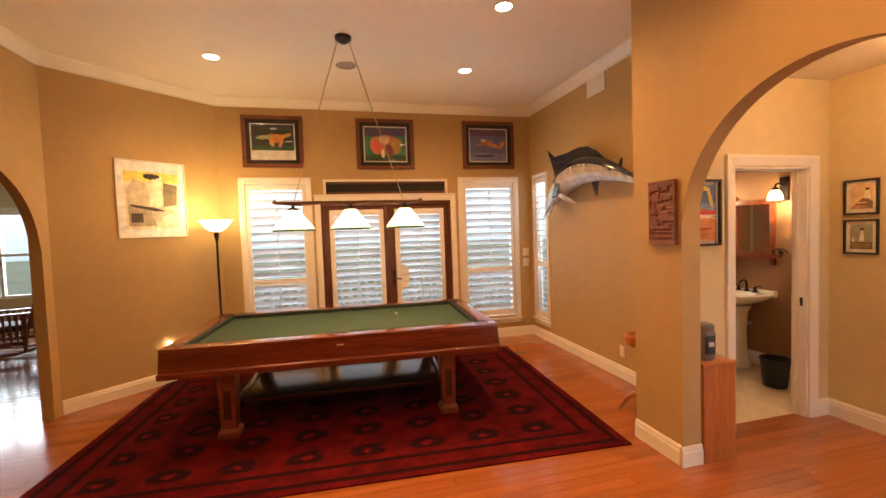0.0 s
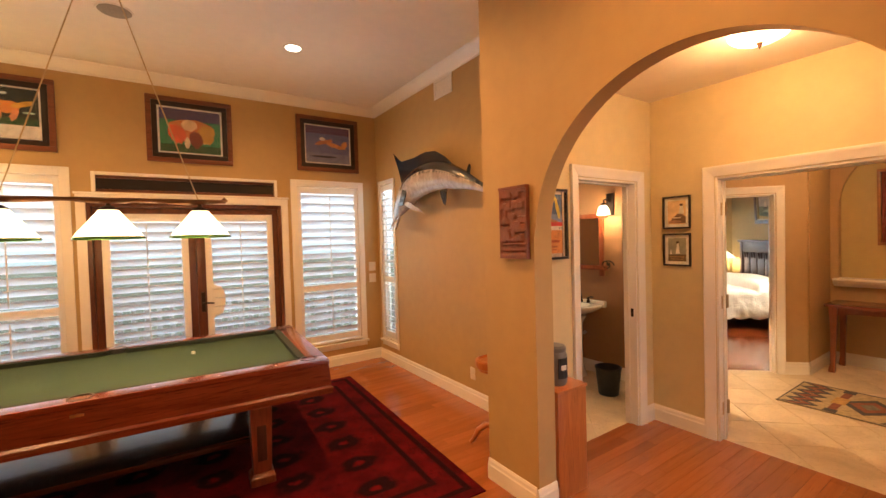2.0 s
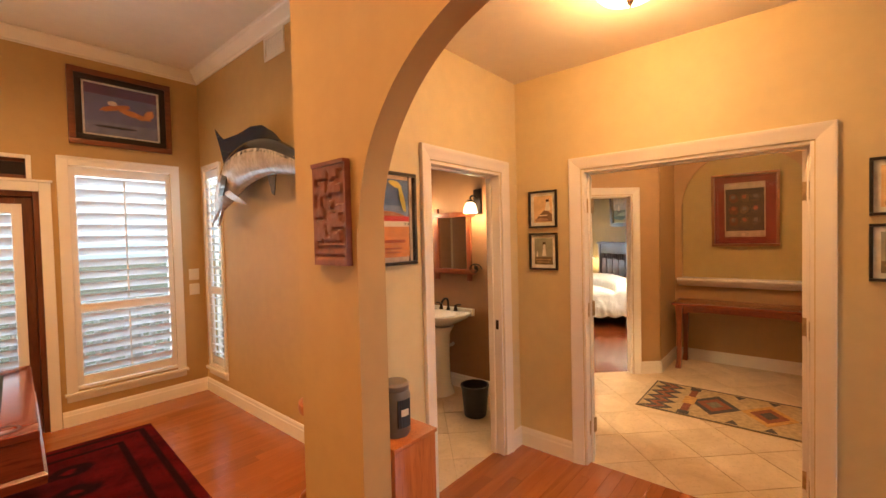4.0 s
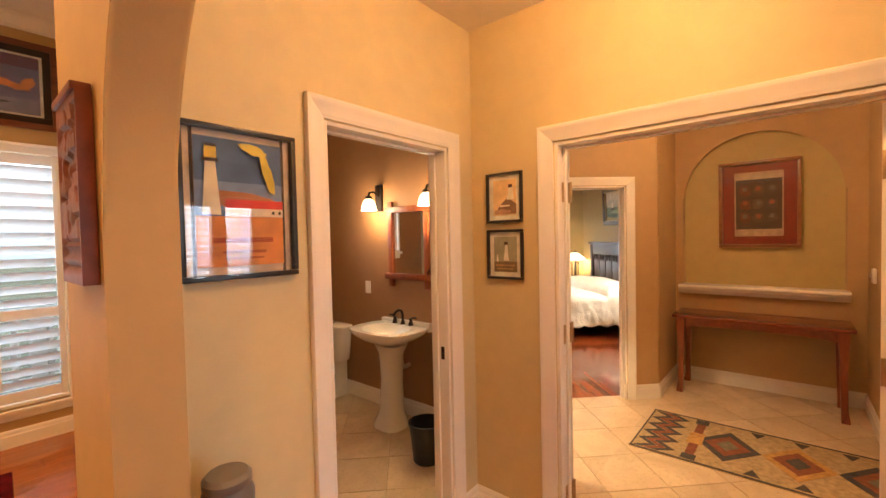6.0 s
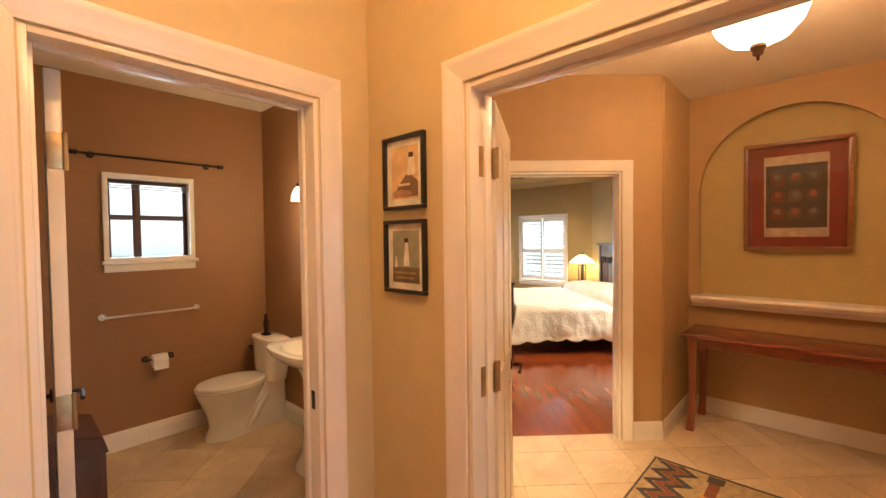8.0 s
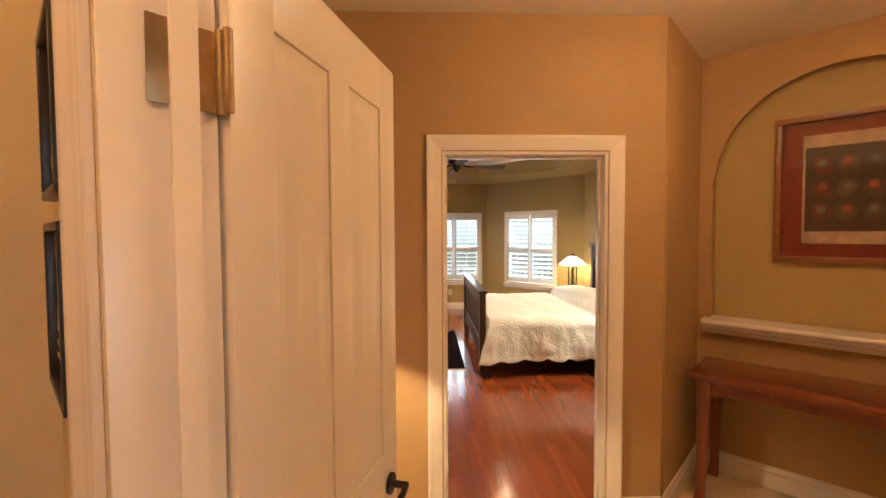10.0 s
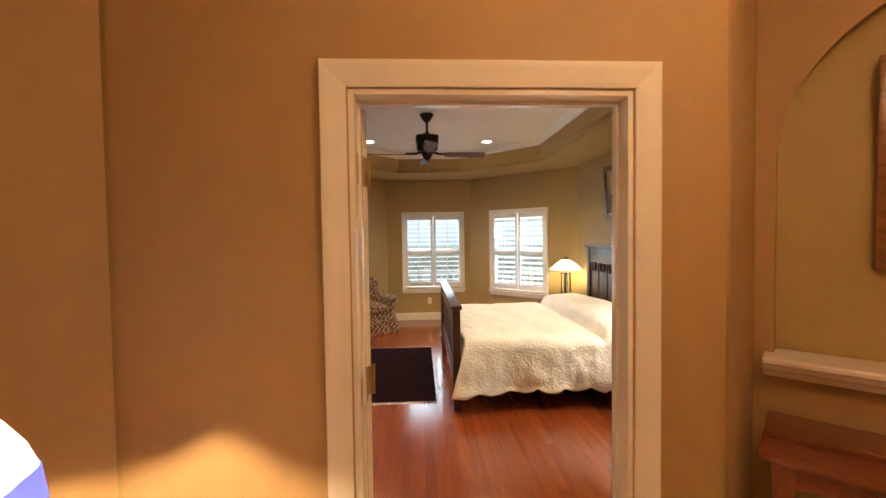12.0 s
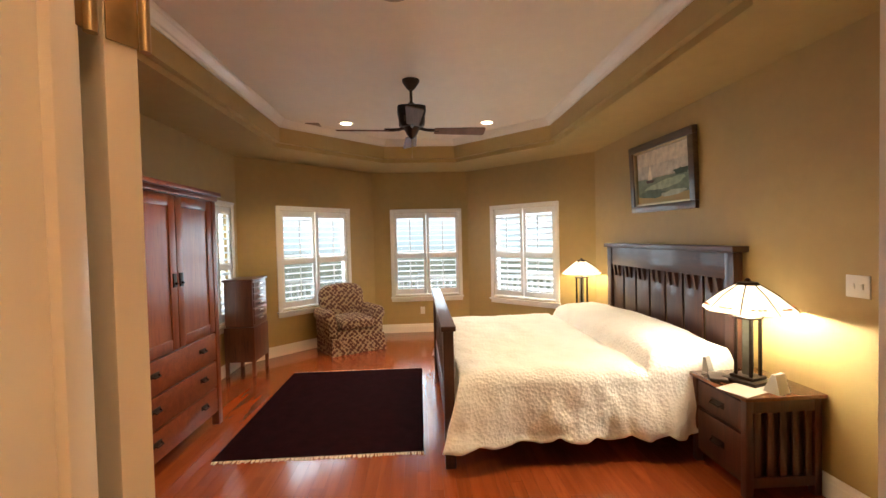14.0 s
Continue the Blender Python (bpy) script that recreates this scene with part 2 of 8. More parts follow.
def prism(bm, poly, z0, z1, m=None):
    """An upright block over a plan polygon."""
    lo = [bm.verts.new((p[0], p[1], z0)) for p in poly]
    hi = [bm.verts.new((p[0], p[1], z1)) for p in poly]
    bm.faces.new(lo[::-1])
    bm.faces.new(hi)
    n = len(poly)
    for i in range(n):
        bm.faces.new((lo[i], lo[(i + 1) % n], hi[(i + 1) % n], hi[i]))
    if m is not None:
        bmesh.ops.transform(bm, matrix=m, verts=lo + hi)
    return bm


def loft(bm, rings, cap0=True, cap1=True):
    made = [[bm.verts.new(p) for p in r] for r in rings]
    n = len(made[0])
    for p, q in zip(made, made[1:]):
        for i in range(n):
            bm.faces.new((p[i], p[(i + 1) % n], q[(i + 1) % n], q[i]))
    if cap0:
        bm.faces.new(made[0][::-1])
    if cap1:
        bm.faces.new(made[-1])
    return bm


def run_frame(p0, p1):
    """Local frame of a wall: x along it, y out of it to the left, z up."""
    p0, p1 = Vector((p0[0], p0[1], 0)), Vector((p1[0], p1[1], 0))
    d = (p1 - p0).normalized()
    n = Vector((-d.y, d.x, 0))
    m = Matrix(((d.x, n.x, 0, p0.x), (d.y, n.y, 0, p0.y), (0, 0, 1, 0), (0, 0, 0, 1)))
    return m, (p1 - p0).length


def wall(name, p0, p1, z1, thick, mat, holes=(), z0=0.0):
    """A wall whose seen face runs from p0 to p1; its body lies to the left of that line. holes: (s0, s1, z0, z1)."""
    m, length = run_frame(p0, p1)
    ss = sorted({0.0, length, *[h[0] for h in holes], *[h[1] for h in holes]})
    zs = sorted({z0, z1, *[h[2] for h in holes], *[h[3] for h in holes]})
    ss, zs = [s for s in ss if 0 <= s <= length], [z for z in zs if z0 <= z <= z1]

    def solid(i, j):
        if not (0 <= i < len(ss) - 1 and 0 <= j < len(zs) - 1):
            return False
        s, z = (ss[i] + ss[i + 1]) / 2, (zs[j] + zs[j + 1]) / 2
        return not any(h[0] < s < h[1] and h[2] < z < h[3] for h in holes)

    bm = B()
    grid = {}

    def vert(i, j, k):
        if (i, j, k) not in grid:
            grid[i, j, k] = bm.verts.new((ss[i], k * thick, zs[j]))
        return grid[i, j, k]

    for i in range(len(ss) - 1):
        for j in range(len(zs) - 1):
            if not solid(i, j):
                continue
            for k in (0, 1):
                bm.faces.new([vert(i, j, k), vert(i + 1, j, k), vert(i + 1, j + 1, k), vert(i, j + 1, k)])
            for di, dj, a, b in ((-1, 0, (i, j), (i, j + 1)), (1, 0, (i + 1, j), (i + 1, j + 1)), (0, -1, (i, j), (i + 1, j)), (0, 1, (i, j + 1), (i + 1, j + 1))):
                if not solid(i + di, j + dj):
                    bm.faces.new([vert(*a, 0), vert(*b, 0), vert(*b, 1), vert(*a, 1)])
    ob = link_mesh(name, bm, mat)
    ob.matrix_world = m
    return tagged(ob, kind="structure")


def arch_wall(name, p0, p1, z1, thick, mat, mid, radius, spring, z0=0.0):
    """A wall with one round-headed opening centred at mid metres along it."""
    m, length = run_frame(p0, p1)
    n = 40
    line = [(0.0, z0), (mid - radius, z0)]
    line += [(mid - radius * math.cos(math.pi * i / n), spring + radius * math.sin(math.pi * i / n)) for i in range(n + 1)]
    line += [(mid + radius, z0), (length, z0)]
    bm = B()
    low = [[bm.verts.new((s, k * thick, z)) for s, z in line] for k in (0, 1)]
    top = [[bm.verts.new((s, k * thick, z1)) for s, z in line] for k in (0, 1)]
    for i in range(len(line) - 1):
        if abs(line[i][0] - line[i + 1][0]) > 1e-6:
            for k in (0, 1):
                bm.faces.new((low[k][i], low[k][i + 1], top[k][i + 1], top[k][i]))
            bm.faces.new((top[0][i], top[0][i + 1], top[1][i + 1], top[1][i]))
        bm.faces.new((low[0][i], low[0][i + 1], low[1][i + 1], low[1][i]))
    for i in (0, -1):
        bm.faces.new((low[0][i], top[0][i], top[1][i], low[1][i]))
    bmesh.ops.remove_doubles(bm, verts=bm.verts, dist=1e-5)
    edges = [e for e in bm.edges if len(e.link_faces) == 2 and abs(e.calc_face_angle(0)) > 1.2 and e.calc_length() < 1.7 and all(v.co.z < spring + radius + 0.01 and mid - radius - 0.01 < v.co.x < mid + radius + 0.01 for v in e.verts) and abs(e.verts[0].co.y - e.verts[1].co.y) < 1e-5]
    bmesh.ops.bevel(bm, geom=edges, offset=0.014, segments=3, affect="EDGES", profile=0.5)
    ob = link_mesh(name, bm, mat, None, True)
    ob.matrix_world = m
    return tagged(ob, kind="structure")


def moulding(name, p0, p1, profile, mat, gaps=(), ease=(0, 0)):
    """A strip of a given (out, up) profile along a wall's seen face; out is towards the room. ease: mitre slope at each end."""
    m, length = run_frame(p0, p1)
    spans, s = [], 0.0
    for a, b in sorted(gaps):
        spans.append((s, a))
        s = b
    spans.append((s, length))
    bm = B()
    for a, b in spans:
        if b - a < 0.005:
            continue
        k0 = ease[0] if a == 0 else 0
        k1 = ease[1] if b == length else 0
        ends = [[bm.verts.new((e + k * o, -o, h)) for o, h in profile] for e, k in ((a, k0), (b, k1))]
        n = len(profile)
        for i in range(n):
            bm.faces.new((ends[0][i], ends[0][(i + 1) % n], ends[1][(i + 1) % n], ends[1][i]))
        bm.faces.new(ends[0])
        bm.faces.new(ends[1])
    ob = link_mesh(name, bm, mat)
    ob.matrix_world = m
    return tagged(ob, kind="structure")


BASE = [(0.002, 0.0), (0.018, 0.0), (0.018, 0.095), (0.014, 0.105), (0.012, 0.125), (0.006, 0.14), (0.002, 0.14)]


def crown(top, drop=0.11, out=0.10):
    return [(0.002, top - drop), (0.012, top - drop), (0.018, top - drop + 0.018), (0.03, top - drop + 0.026), (out * 0.55, top - drop * 0.5), (out - 0.02, top - 0.026), (out - 0.008, top - 0.018), (out, top - 0.003), (0.002, top - 0.003)]


CASING = [(0.0, 0.0), (0.0, 0.009), (0.06, 0.012), (0.14, 0.012), (0.20, 0.015), (0.62, 0.017), (0.72, 0.021), (0.84, 0.024), (0.96, 0.024), (1.0, 0.020), (1.0, 0.0)]


def casing_board(bm, which, s0, s1, top, w, y, side):
    """One mitred board of a moulded door casing: along the low jamb, the high jamb or the head."""
    rings = []
    for end in (0, 1):
        ring = []
        for k, th in CASING:
            d = 0.005 + k * (w - 0.005)
            if which == "head":
                x, z = (s0 - d, s1 + d)[end], top + d
            else:
                x, z = (s0 - d if which == "low" else s1 + d), (0.0, top + d)[end]
            ring.append((x, y + side * (th + 0.0006), z))
        rings.append(ring)
    return loft(bm, rings)


def doorway(name, p0, p1, s0, s1, top, thick, far=True, w=0.096):
    """Casing on both faces and a jamb lining for an opening in the wall from p0 to p1."""
    m, _ = run_frame(p0, p1)
    root = thing(name, m, "white enamelled door casing and jamb", "door frame", kind="structure")
    for side, y in ((-1, 0.0), (1, thick)) if far else ((-1, 0.0),):
        for which in ("low", "high", "head"):
            part("head_casing" if which == "head" else "casing", casing_board(B(), which, s0, s1, top, w, y, side), M_TRIM, root)
    j = 0.016
    stop = thick * 0.55
    for a, b, c, d in ((s0 - 0.003, s0 + j, s0 + j, s0 + j + 0.012), (s1 - j, s1 + 0.003, s1 - j - 0.012, s1 - j)):
        bm = B()
        box(bm, a, b, 0.001, thick - 0.001, 0, top + 0.001, 0.002)
        jamb = part("jamb", bm, M_TRIM, root)
        bm = B()
        box(bm, c, d, stop, stop + 0.03, 0, top - j, 0.002)
        part("door_stop", bm, M_TRIM, jamb)
    bm = B()
    box(bm, s0 + j, s1 - j, 0.001, thick - 0.001, top - j, top + 0.003, 0.002)
    jamb = part("head_jamb", bm, M_TRIM, root)
    bm = B()
    box(bm, s0 + j + 0.012, s1 - j - 0.012, stop, stop + 0.03, top - j - 0.012, top - j, 0.002)
    part("door_stop", bm, M_TRIM, jamb)
    return root


# ---- large structure ----
POOL_H, LOW_H, TRAY_LOW, TRAY_HIGH = 3.46, 2.78, 2.64, 2.95
NW1, NW2 = (-0.88, 6.56), (-2.10, 5.42)

# pool room
wall("wall_north", (3.60, 6.56), (-0.88, 6.56), POOL_H, -0.15, M_POOL,
     [(3.60 - 3.20, 3.60 - 2.39, 0.33, 2.36), (3.60 - 2.20, 3.60 - 0.36, -0.01, 2.11), (3.60 - 2.13, 3.60 - 0.44, 2.215, 2.385), (3.60 - 0.19, 3.60 + 0.60, 0.33, 2.36)])
wall("wall_northwest", NW1, NW2, POOL_H, -0.12, M_POOL)
arch_wall("wall_west", NW2, (-2.10, -1.8), POOL_H, -0.10, M_POOL, 0.92, 0.80, 1.60)
wall("wall_fish", (3.49, 3.39), (3.49, 6.71), POOL_H, -0.055, M_POOL, [(2.66, 3.03, 0.31, 2.40)])
wall("wall_pier_return", (2.94, 3.21), (3.548, 3.21), POOL_H, 0.18, M_VEST)
arch_wall("wall_arch", (2.79, -1.8), (2.79, 3.39), POOL_H, -0.15, M_POOL, 1.8 + 2.11, 0.825, 1.635)
wall("wall_south", (-2.20, -1.8), (6.6, -1.8), POOL_H, -0.15, M_POOL, [(5.85, 6.55, 0.3, 2.2), (6.75, 7.25, 0.3, 2.2), (7.35, 7.85, 0.3, 2.2)])

# vestibule
wall("wall_powder_door", (3.548, 3.21), (5.10, 3.21), LOW_H, 0.12, M_VEST, [(0.0, 0.764, -0.01, 2.08)])
wall("wall_vestibule_east", (4.54, 0.4), (4.54, 3.21), LOW_H, -0.12, M_VEST, [(1.10, 2.298, -0.01, 2.065)])
wall("wall_entry_east", (6.6, -1.8), (6.6, 0.4), LOW_H, 0.12, M_VEST)
wall("wall_entry_north", (4.66, 0.28), (6.6, 0.28), LOW_H, 0.12, M_VEST)

# tiled hall
wall("wall_hall_south", (4.66, 1.27), (7.90, 1.27), LOW_H, -0.12, M_HALL)
wall("wall_hall_return", (7.90, 2.77), (6.99, 2.77), LOW_H, -0.12, M_HALL)
_d0, _d1 = bed(6.88, 1.03), bed(6.88, 2.955)
wall("wall_bed_door", _d0, _d1, LOW_H, 0.11, M_HALL, [(1.738 - 1.03, 2.640 - 1.03, -0.01, 2.055)])
wall("wall_hall_north", (5.30, 4.16), (5.62, 4.16), LOW_H, 0.12, M_HALL)
wall("wall_hall_west", (5.30, 3.74), (5.30, 4.28), LOW_H, 0.04, M_HALL)
wall("wall_hall_alcove_side", (5.06, 3.74), (5.30, 3.74), LOW_H, 0.04, M_HALL)
wall("wall_hall_alcove", (5.10, 3.21), (5.10, 3.74), LOW_H, 0.04, M_HALL)
wall("wall_hall_west_stub", (4.66, 3.205), (5.10, 3.205), LOW_H, 0.004, M_HALL)

# arched recess of the hall
wall("wall_niche_low", (7.75, 2.77), (7.75, 1.27), 1.0, 0.15, M_HALL)
arch_wall("wall_niche", (7.75, 2.77), (7.75, 1.27), LOW_H, 0.11, M_HALL, 0.72, 0.645, 1.95, 1.0)
wall("wall_niche_back", (7.86, 2.77), (7.86, 1.27), LOW_H, 0.04, M_NICHE, z0=1.0)

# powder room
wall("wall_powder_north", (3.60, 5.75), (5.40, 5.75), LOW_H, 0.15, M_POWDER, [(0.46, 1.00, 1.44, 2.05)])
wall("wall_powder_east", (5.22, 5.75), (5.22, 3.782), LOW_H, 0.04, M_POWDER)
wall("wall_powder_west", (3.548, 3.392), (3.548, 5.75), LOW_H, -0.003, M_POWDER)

# bedroom
BEDPLAN = [(7.766, -0.20), (11.90, -0.20), (13.42, 1.34), (13.42, 2.90), (11.90, 4.42), (6.75, 4.42)]
_w = [bed(*p) for p in BEDPLAN]
WIN_Z0, WIN_Z1 = 0.62, 1.98
wall("wall_bed_south", bed(6.99, 1.10), bed(6.99, 0.576), 3.05, 0.10, M_BED)
wall("wall_bed_southwest", bed(6.99, 0.576), (5.35, 5.633), 3.05, 0.04, M_BED)
wall("wall_bed_left", _w[0], _w[1], 3.05, 0.14, M_BED, [(3.244, 3.964, WIN_Z0, WIN_Z1)])
wall("wall_bed_bay_left", _w[1], _w[2], 3.05, 0.14, M_BED, [(0.56, 1.64, WIN_Z0, WIN_Z1)])
wall("wall_bed_bay_mid", _w[2], _w[3], 3.05, 0.14, M_BED, [(0.33, 1.40, WIN_Z0, WIN_Z1)])
wall("wall_bed_bay_right", _w[3], _w[4], 3.05, 0.14, M_BED, [(0.52, 1.58, WIN_Z0, WIN_Z1)])
wall("wall_bed_right", _w[4], _w[5], 3.05, 0.14, M_BED)
wall("wall_bed_niche_back", (7.91, 1.50), (7.91, 2.895), 3.05, 0.003, M_BED)
wall("wall_bed_niche_side", (7.91, 2.895), (6.90, 2.895), 3.05, 0.003, M_BED)

# ceilings
def slab(name, poly, z0, z1, mat):
    bm = B()
    prism(bm, poly, z0, z1)
    return tagged(link_mesh(name, bm, mat), kind="structure")


slab("ceiling_pool", [(-2.2, -1.95), (2.94, -1.95), (2.94, 3.39), (3.64, 3.39), (3.64, 6.71), (-1.0, 6.71), (-2.2, 5.6)], POOL_H, POOL_H + 0.12, M_CEIL)
slab("ceiling_vestibule", [(2.94, -1.8), (6.7, -1.8), (6.7, 0.4), (4.6, 0.4), (4.6, 3.3), (2.94, 3.3)], LOW_H, LOW_H + 0.1, M_CEIL)
slab("ceiling_hall", [(4.6, 1.2), (7.95, 1.2), (7.95, 2.83), (6.99, 2.83), (5.60, 4.24), (5.26, 4.24), (5.26, 3.3), (4.6, 3.3)], LOW_H + 0.001, LOW_H + 0.1, M_CEIL)
slab("ceiling_powder", [(3.55, 3.3), (5.26, 3.3), (5.26, 5.85), (3.55, 5.85)], LOW_H - 0.01, LOW_H + 0.1, M_CEIL)

TRAY = [(8.0, 1.0), (8.5, 0.52), (11.42, 0.52), (12.48, 1.62), (12.48, 2.62), (11.42, 3.68), (8.5, 3.68), (8.0, 3.2)]
_ring = [(6.99, 0.55), (7.72, -0.3), (11.95, -0.3), (13.52, 1.29), (13.52, 2.95), (11.95, 4.52), (6.724, 4.49), (7.665, 3.55), (6.997, 2.88)]


def tray_soffit():
    bm = B()
    outer = [bed(u, v, TRAY_LOW) for u, v in _ring]
    inner = [bed(u, v, TRAY_LOW) for u, v in TRAY]
    ov = [bm.verts.new(p) for p in outer]
    iv = [bm.verts.new(p) for p in inner]
    up = [bm.verts.new(p + Vector((0, 0, TRAY_HIGH - TRAY_LOW))) for p in inner]
    ot = [bm.verts.new(p + Vector((0, 0, TRAY_HIGH - TRAY_LOW))) for p in outer]
    n = len(TRAY)
    owner = [0, 1, 2, 3, 4, 5, 6, 8]
    m = len(_ring)
    for i in range(n):
        j = (i + 1) % n
        a, b = owner[i], owner[j]
        back = list(range(b, a - 1, -1)) if b > a else [b, a]
        bm.faces.new([iv[i], iv[j]] + [ov[k] for k in back])
        bm.faces.new([up[i], up[j]] + [ot[k] for k in back])
        bm.faces.new((iv[i], iv[j], up[j], up[i]))
    for i in range(m):
        j = (i + 1) % m
        bm.faces.new((ov[i], ov[j], ot[j], ot[i]))
    rim = [e for e in bm.edges if all(v in iv for v in e.verts)]
    bmesh.ops.bevel(bm, geom=rim, offset=0.05, segments=4, affect="EDGES")
    return tagged(link_mesh("ceiling_bedroom_soffit", bm, M_BED, None, True), kind="structure")


tray_soffit()
slab("ceiling_bedroom", [tuple(bed(u, v)[:2]) for u, v in _ring], TRAY_HIGH + 0.001, TRAY_HIGH + 0.1, M_CEIL)

# under-floor sheets; boards and tiles lie on them
M_UNDER = plain("floor_joint_brown", (0.22, 0.062, 0.018), 0.6)
M_GROUT = plain("tile_grout", (0.49, 0.375, 0.23), 0.8)
FL = -0.004
slab("floor_pool", [(-7.0, -1.95), (6.7, -1.95), (6.7, 0.3), (4.6, 0.3), (4.6, 3.3), (3.5, 3.3), (3.5, 6.7), (-7.0, 6.7)], -0.15, FL, M_UNDER)
slab("floor_hall", [(4.6, 1.2), (7.95, 1.2), (7.95, 2.83), (7.0, 2.83), (5.61, 4.2), (5.26, 4.2), (5.26, 3.3), (4.6, 3.3)], -0.15, FL, M_GROUT)
slab("floor_powder", [(3.5, 3.3), (5.26, 3.3), (5.26, 5.85), (3.5, 5.85)], -0.15, FL, M_GROUT)
slab("floor_bedroom", [tuple(p[:2]) for p in (bed(6.95, 0.60), bed(7.75, -0.25), bed(11.95, -0.25), bed(13.5, 1.3), bed(13.5, 2.94), bed(11.95, 4.47))] + [(7.95, 1.60), (7.95, 2.83), (7.0, 2.83)], -0.15, FL, M_UNDER)

# doorways
doorway("door_casing_powder", (3.548, 3.21), (5.26, 3.21), 0.0, 0.764, 2.08, 0.12, w=0.088)
doorway("door_casing_hall", (4.54, 3.21), (4.54, 0.4), 3.21 - 2.698, 3.21 - 1.50, 2.065, 0.12, w=0.085)
doorway("door_casing_bedroom", _d0, _d1, 1.738 - 1.03, 2.640 - 1.03, 2.055, 0.11, w=0.084)

# baseboards
moulding("baseboard", (-0.88, 6.56), (3.49, 6.56), BASE, M_TRIM, [(0.07, 0.15), (1.16, 3.16)])
moulding("baseboard", NW2, NW1, BASE, M_TRIM)
moulding("baseboard", (3.49, 6.56), (3.49, 3.39), BASE, M_TRIM)
moulding("baseboard", (2.79, 3.39), (2.79, 2.95), BASE, M_TRIM)
moulding("baseboard", (2.772, 2.935), (2.94, 2.935), BASE, M_TRIM)
moulding("baseboard", (2.79, 1.27), (2.79, -1.8), BASE, M_TRIM)
moulding("baseboard", (2.94, 3.21), (4.54, 3.21), BASE, M_TRIM, [(0.516, 1.464)])
moulding("baseboard", (4.54, 3.21), (4.54, 0.4), BASE, M_TRIM, [(0.435, 1.81)])
moulding("baseboard", (7.75, 2.77), (7.75, 1.27), BASE, M_TRIM)
moulding("baseboard", (6.96, 2.77), (7.75, 2.77), BASE, M_TRIM)
moulding("baseboard", (7.75, 1.27), (4.66, 1.27), BASE, M_TRIM)
moulding("baseboard", _d0, _d1, BASE, M_TRIM, [(1.655 - 1.03, 2.69 - 1.03)])
moulding("baseboard", (5.30, 4.16), (5.62, 4.16), BASE, M_TRIM)
moulding("baseboard", (3.60, 5.75), (5.22, 5.75), BASE, M_TRIM)
moulding("baseboard", (5.22, 5.75), (5.22, 3.40), BASE, M_TRIM)
for _a, _b in zip(_w, _w[1:]):
    moulding("baseboard", _a, _b, BASE, M_TRIM)

# crown mouldings
moulding("trim_crown", NW1, (3.49, 6.56), crown(POOL_H), M_TRIM)
moulding("trim_crown", (3.49, 6.56), (3.49, 3.39), crown(POOL_H), M_TRIM)
moulding("trim_crown", NW2, NW1, crown(POOL_H), M_TRIM)
moulding("trim_crown", (-2.10, -1.8), NW2, crown(POOL_H), M_TRIM)
for _a, _b in zip(TRAY, TRAY[1:] + TRAY[:1]):
    moulding("trim_crown", bed(*_a), bed(*_b), crown(TRAY_HIGH, 0.09, 0.08), M_TRIM)

# ---- windows with plantation shutters ----
def louver_mesh(length, width, tilt, thick=0.011):
    """An elliptical slat centred on its long axis, tilted about it."""
    bm = B()
    n = 10
    ends = []
    for s in (-length / 2, length / 2):
        ring = []
        for i in range(n):
            a = 2 * math.pi * i / n
            y, z = width / 2 * math.cos(a), thick / 2 * math.sin(a)
            ring.append(bm.verts.new((s, y * math.cos(tilt) - z * math.sin(tilt), y * math.sin(tilt) + z * math.cos(tilt))))
        ends.append(ring)
    for i in range(n):
        bm.faces.new((ends[0][i], ends[0][(i + 1) % n], ends[1][(i + 1) % n], ends[1][i]))
    bm.faces.new(ends[0])
    bm.faces.new(ends[1])
    bmesh.ops.recalc_face_normals(bm, faces=bm.faces)
    me = bpy.data.meshes.new("louver")
    bm.to_mesh(me)
    bm.free()
    me.materials.append(M_LOUVER)
    me.polygons.foreach_set("use_smooth", [True] * len(me.polygons))
    me.set_sharp_from_angle(angle=radians(50))
    return me


M_SHUTTER = plain("white_shutter_paint", (0.80, 0.78, 0.74), 0.35, vary=0.03, scale=5, bump=0.02)
M_TILTROD = M_SHUTTER


def louver_material():
    """White vinyl slats that let a little daylight through."""
    m, t, b = material("white_vinyl_louver")
    b.inputs["Base Color"].default_value = (0.82, 0.82, 0.81, 1)
    b.inputs["Roughness"].default_value = 0.4
    thin = node(t, "ShaderNodeBsdfTranslucent")
    thin.inputs["Color"].default_value = (0.86, 0.90, 0.95, 1)
    mix = node(t, "ShaderNodeMixShader")
    mix.inputs[0].default_value = 0.22
    link(t, b.outputs[0], mix.inputs[1])
    link(t, thin.outputs[0], mix.inputs[2])
    link(t, mix.outputs[0], t.nodes["Material Output"].inputs["Surface"])
    return m


M_LOUVER = louver_material()


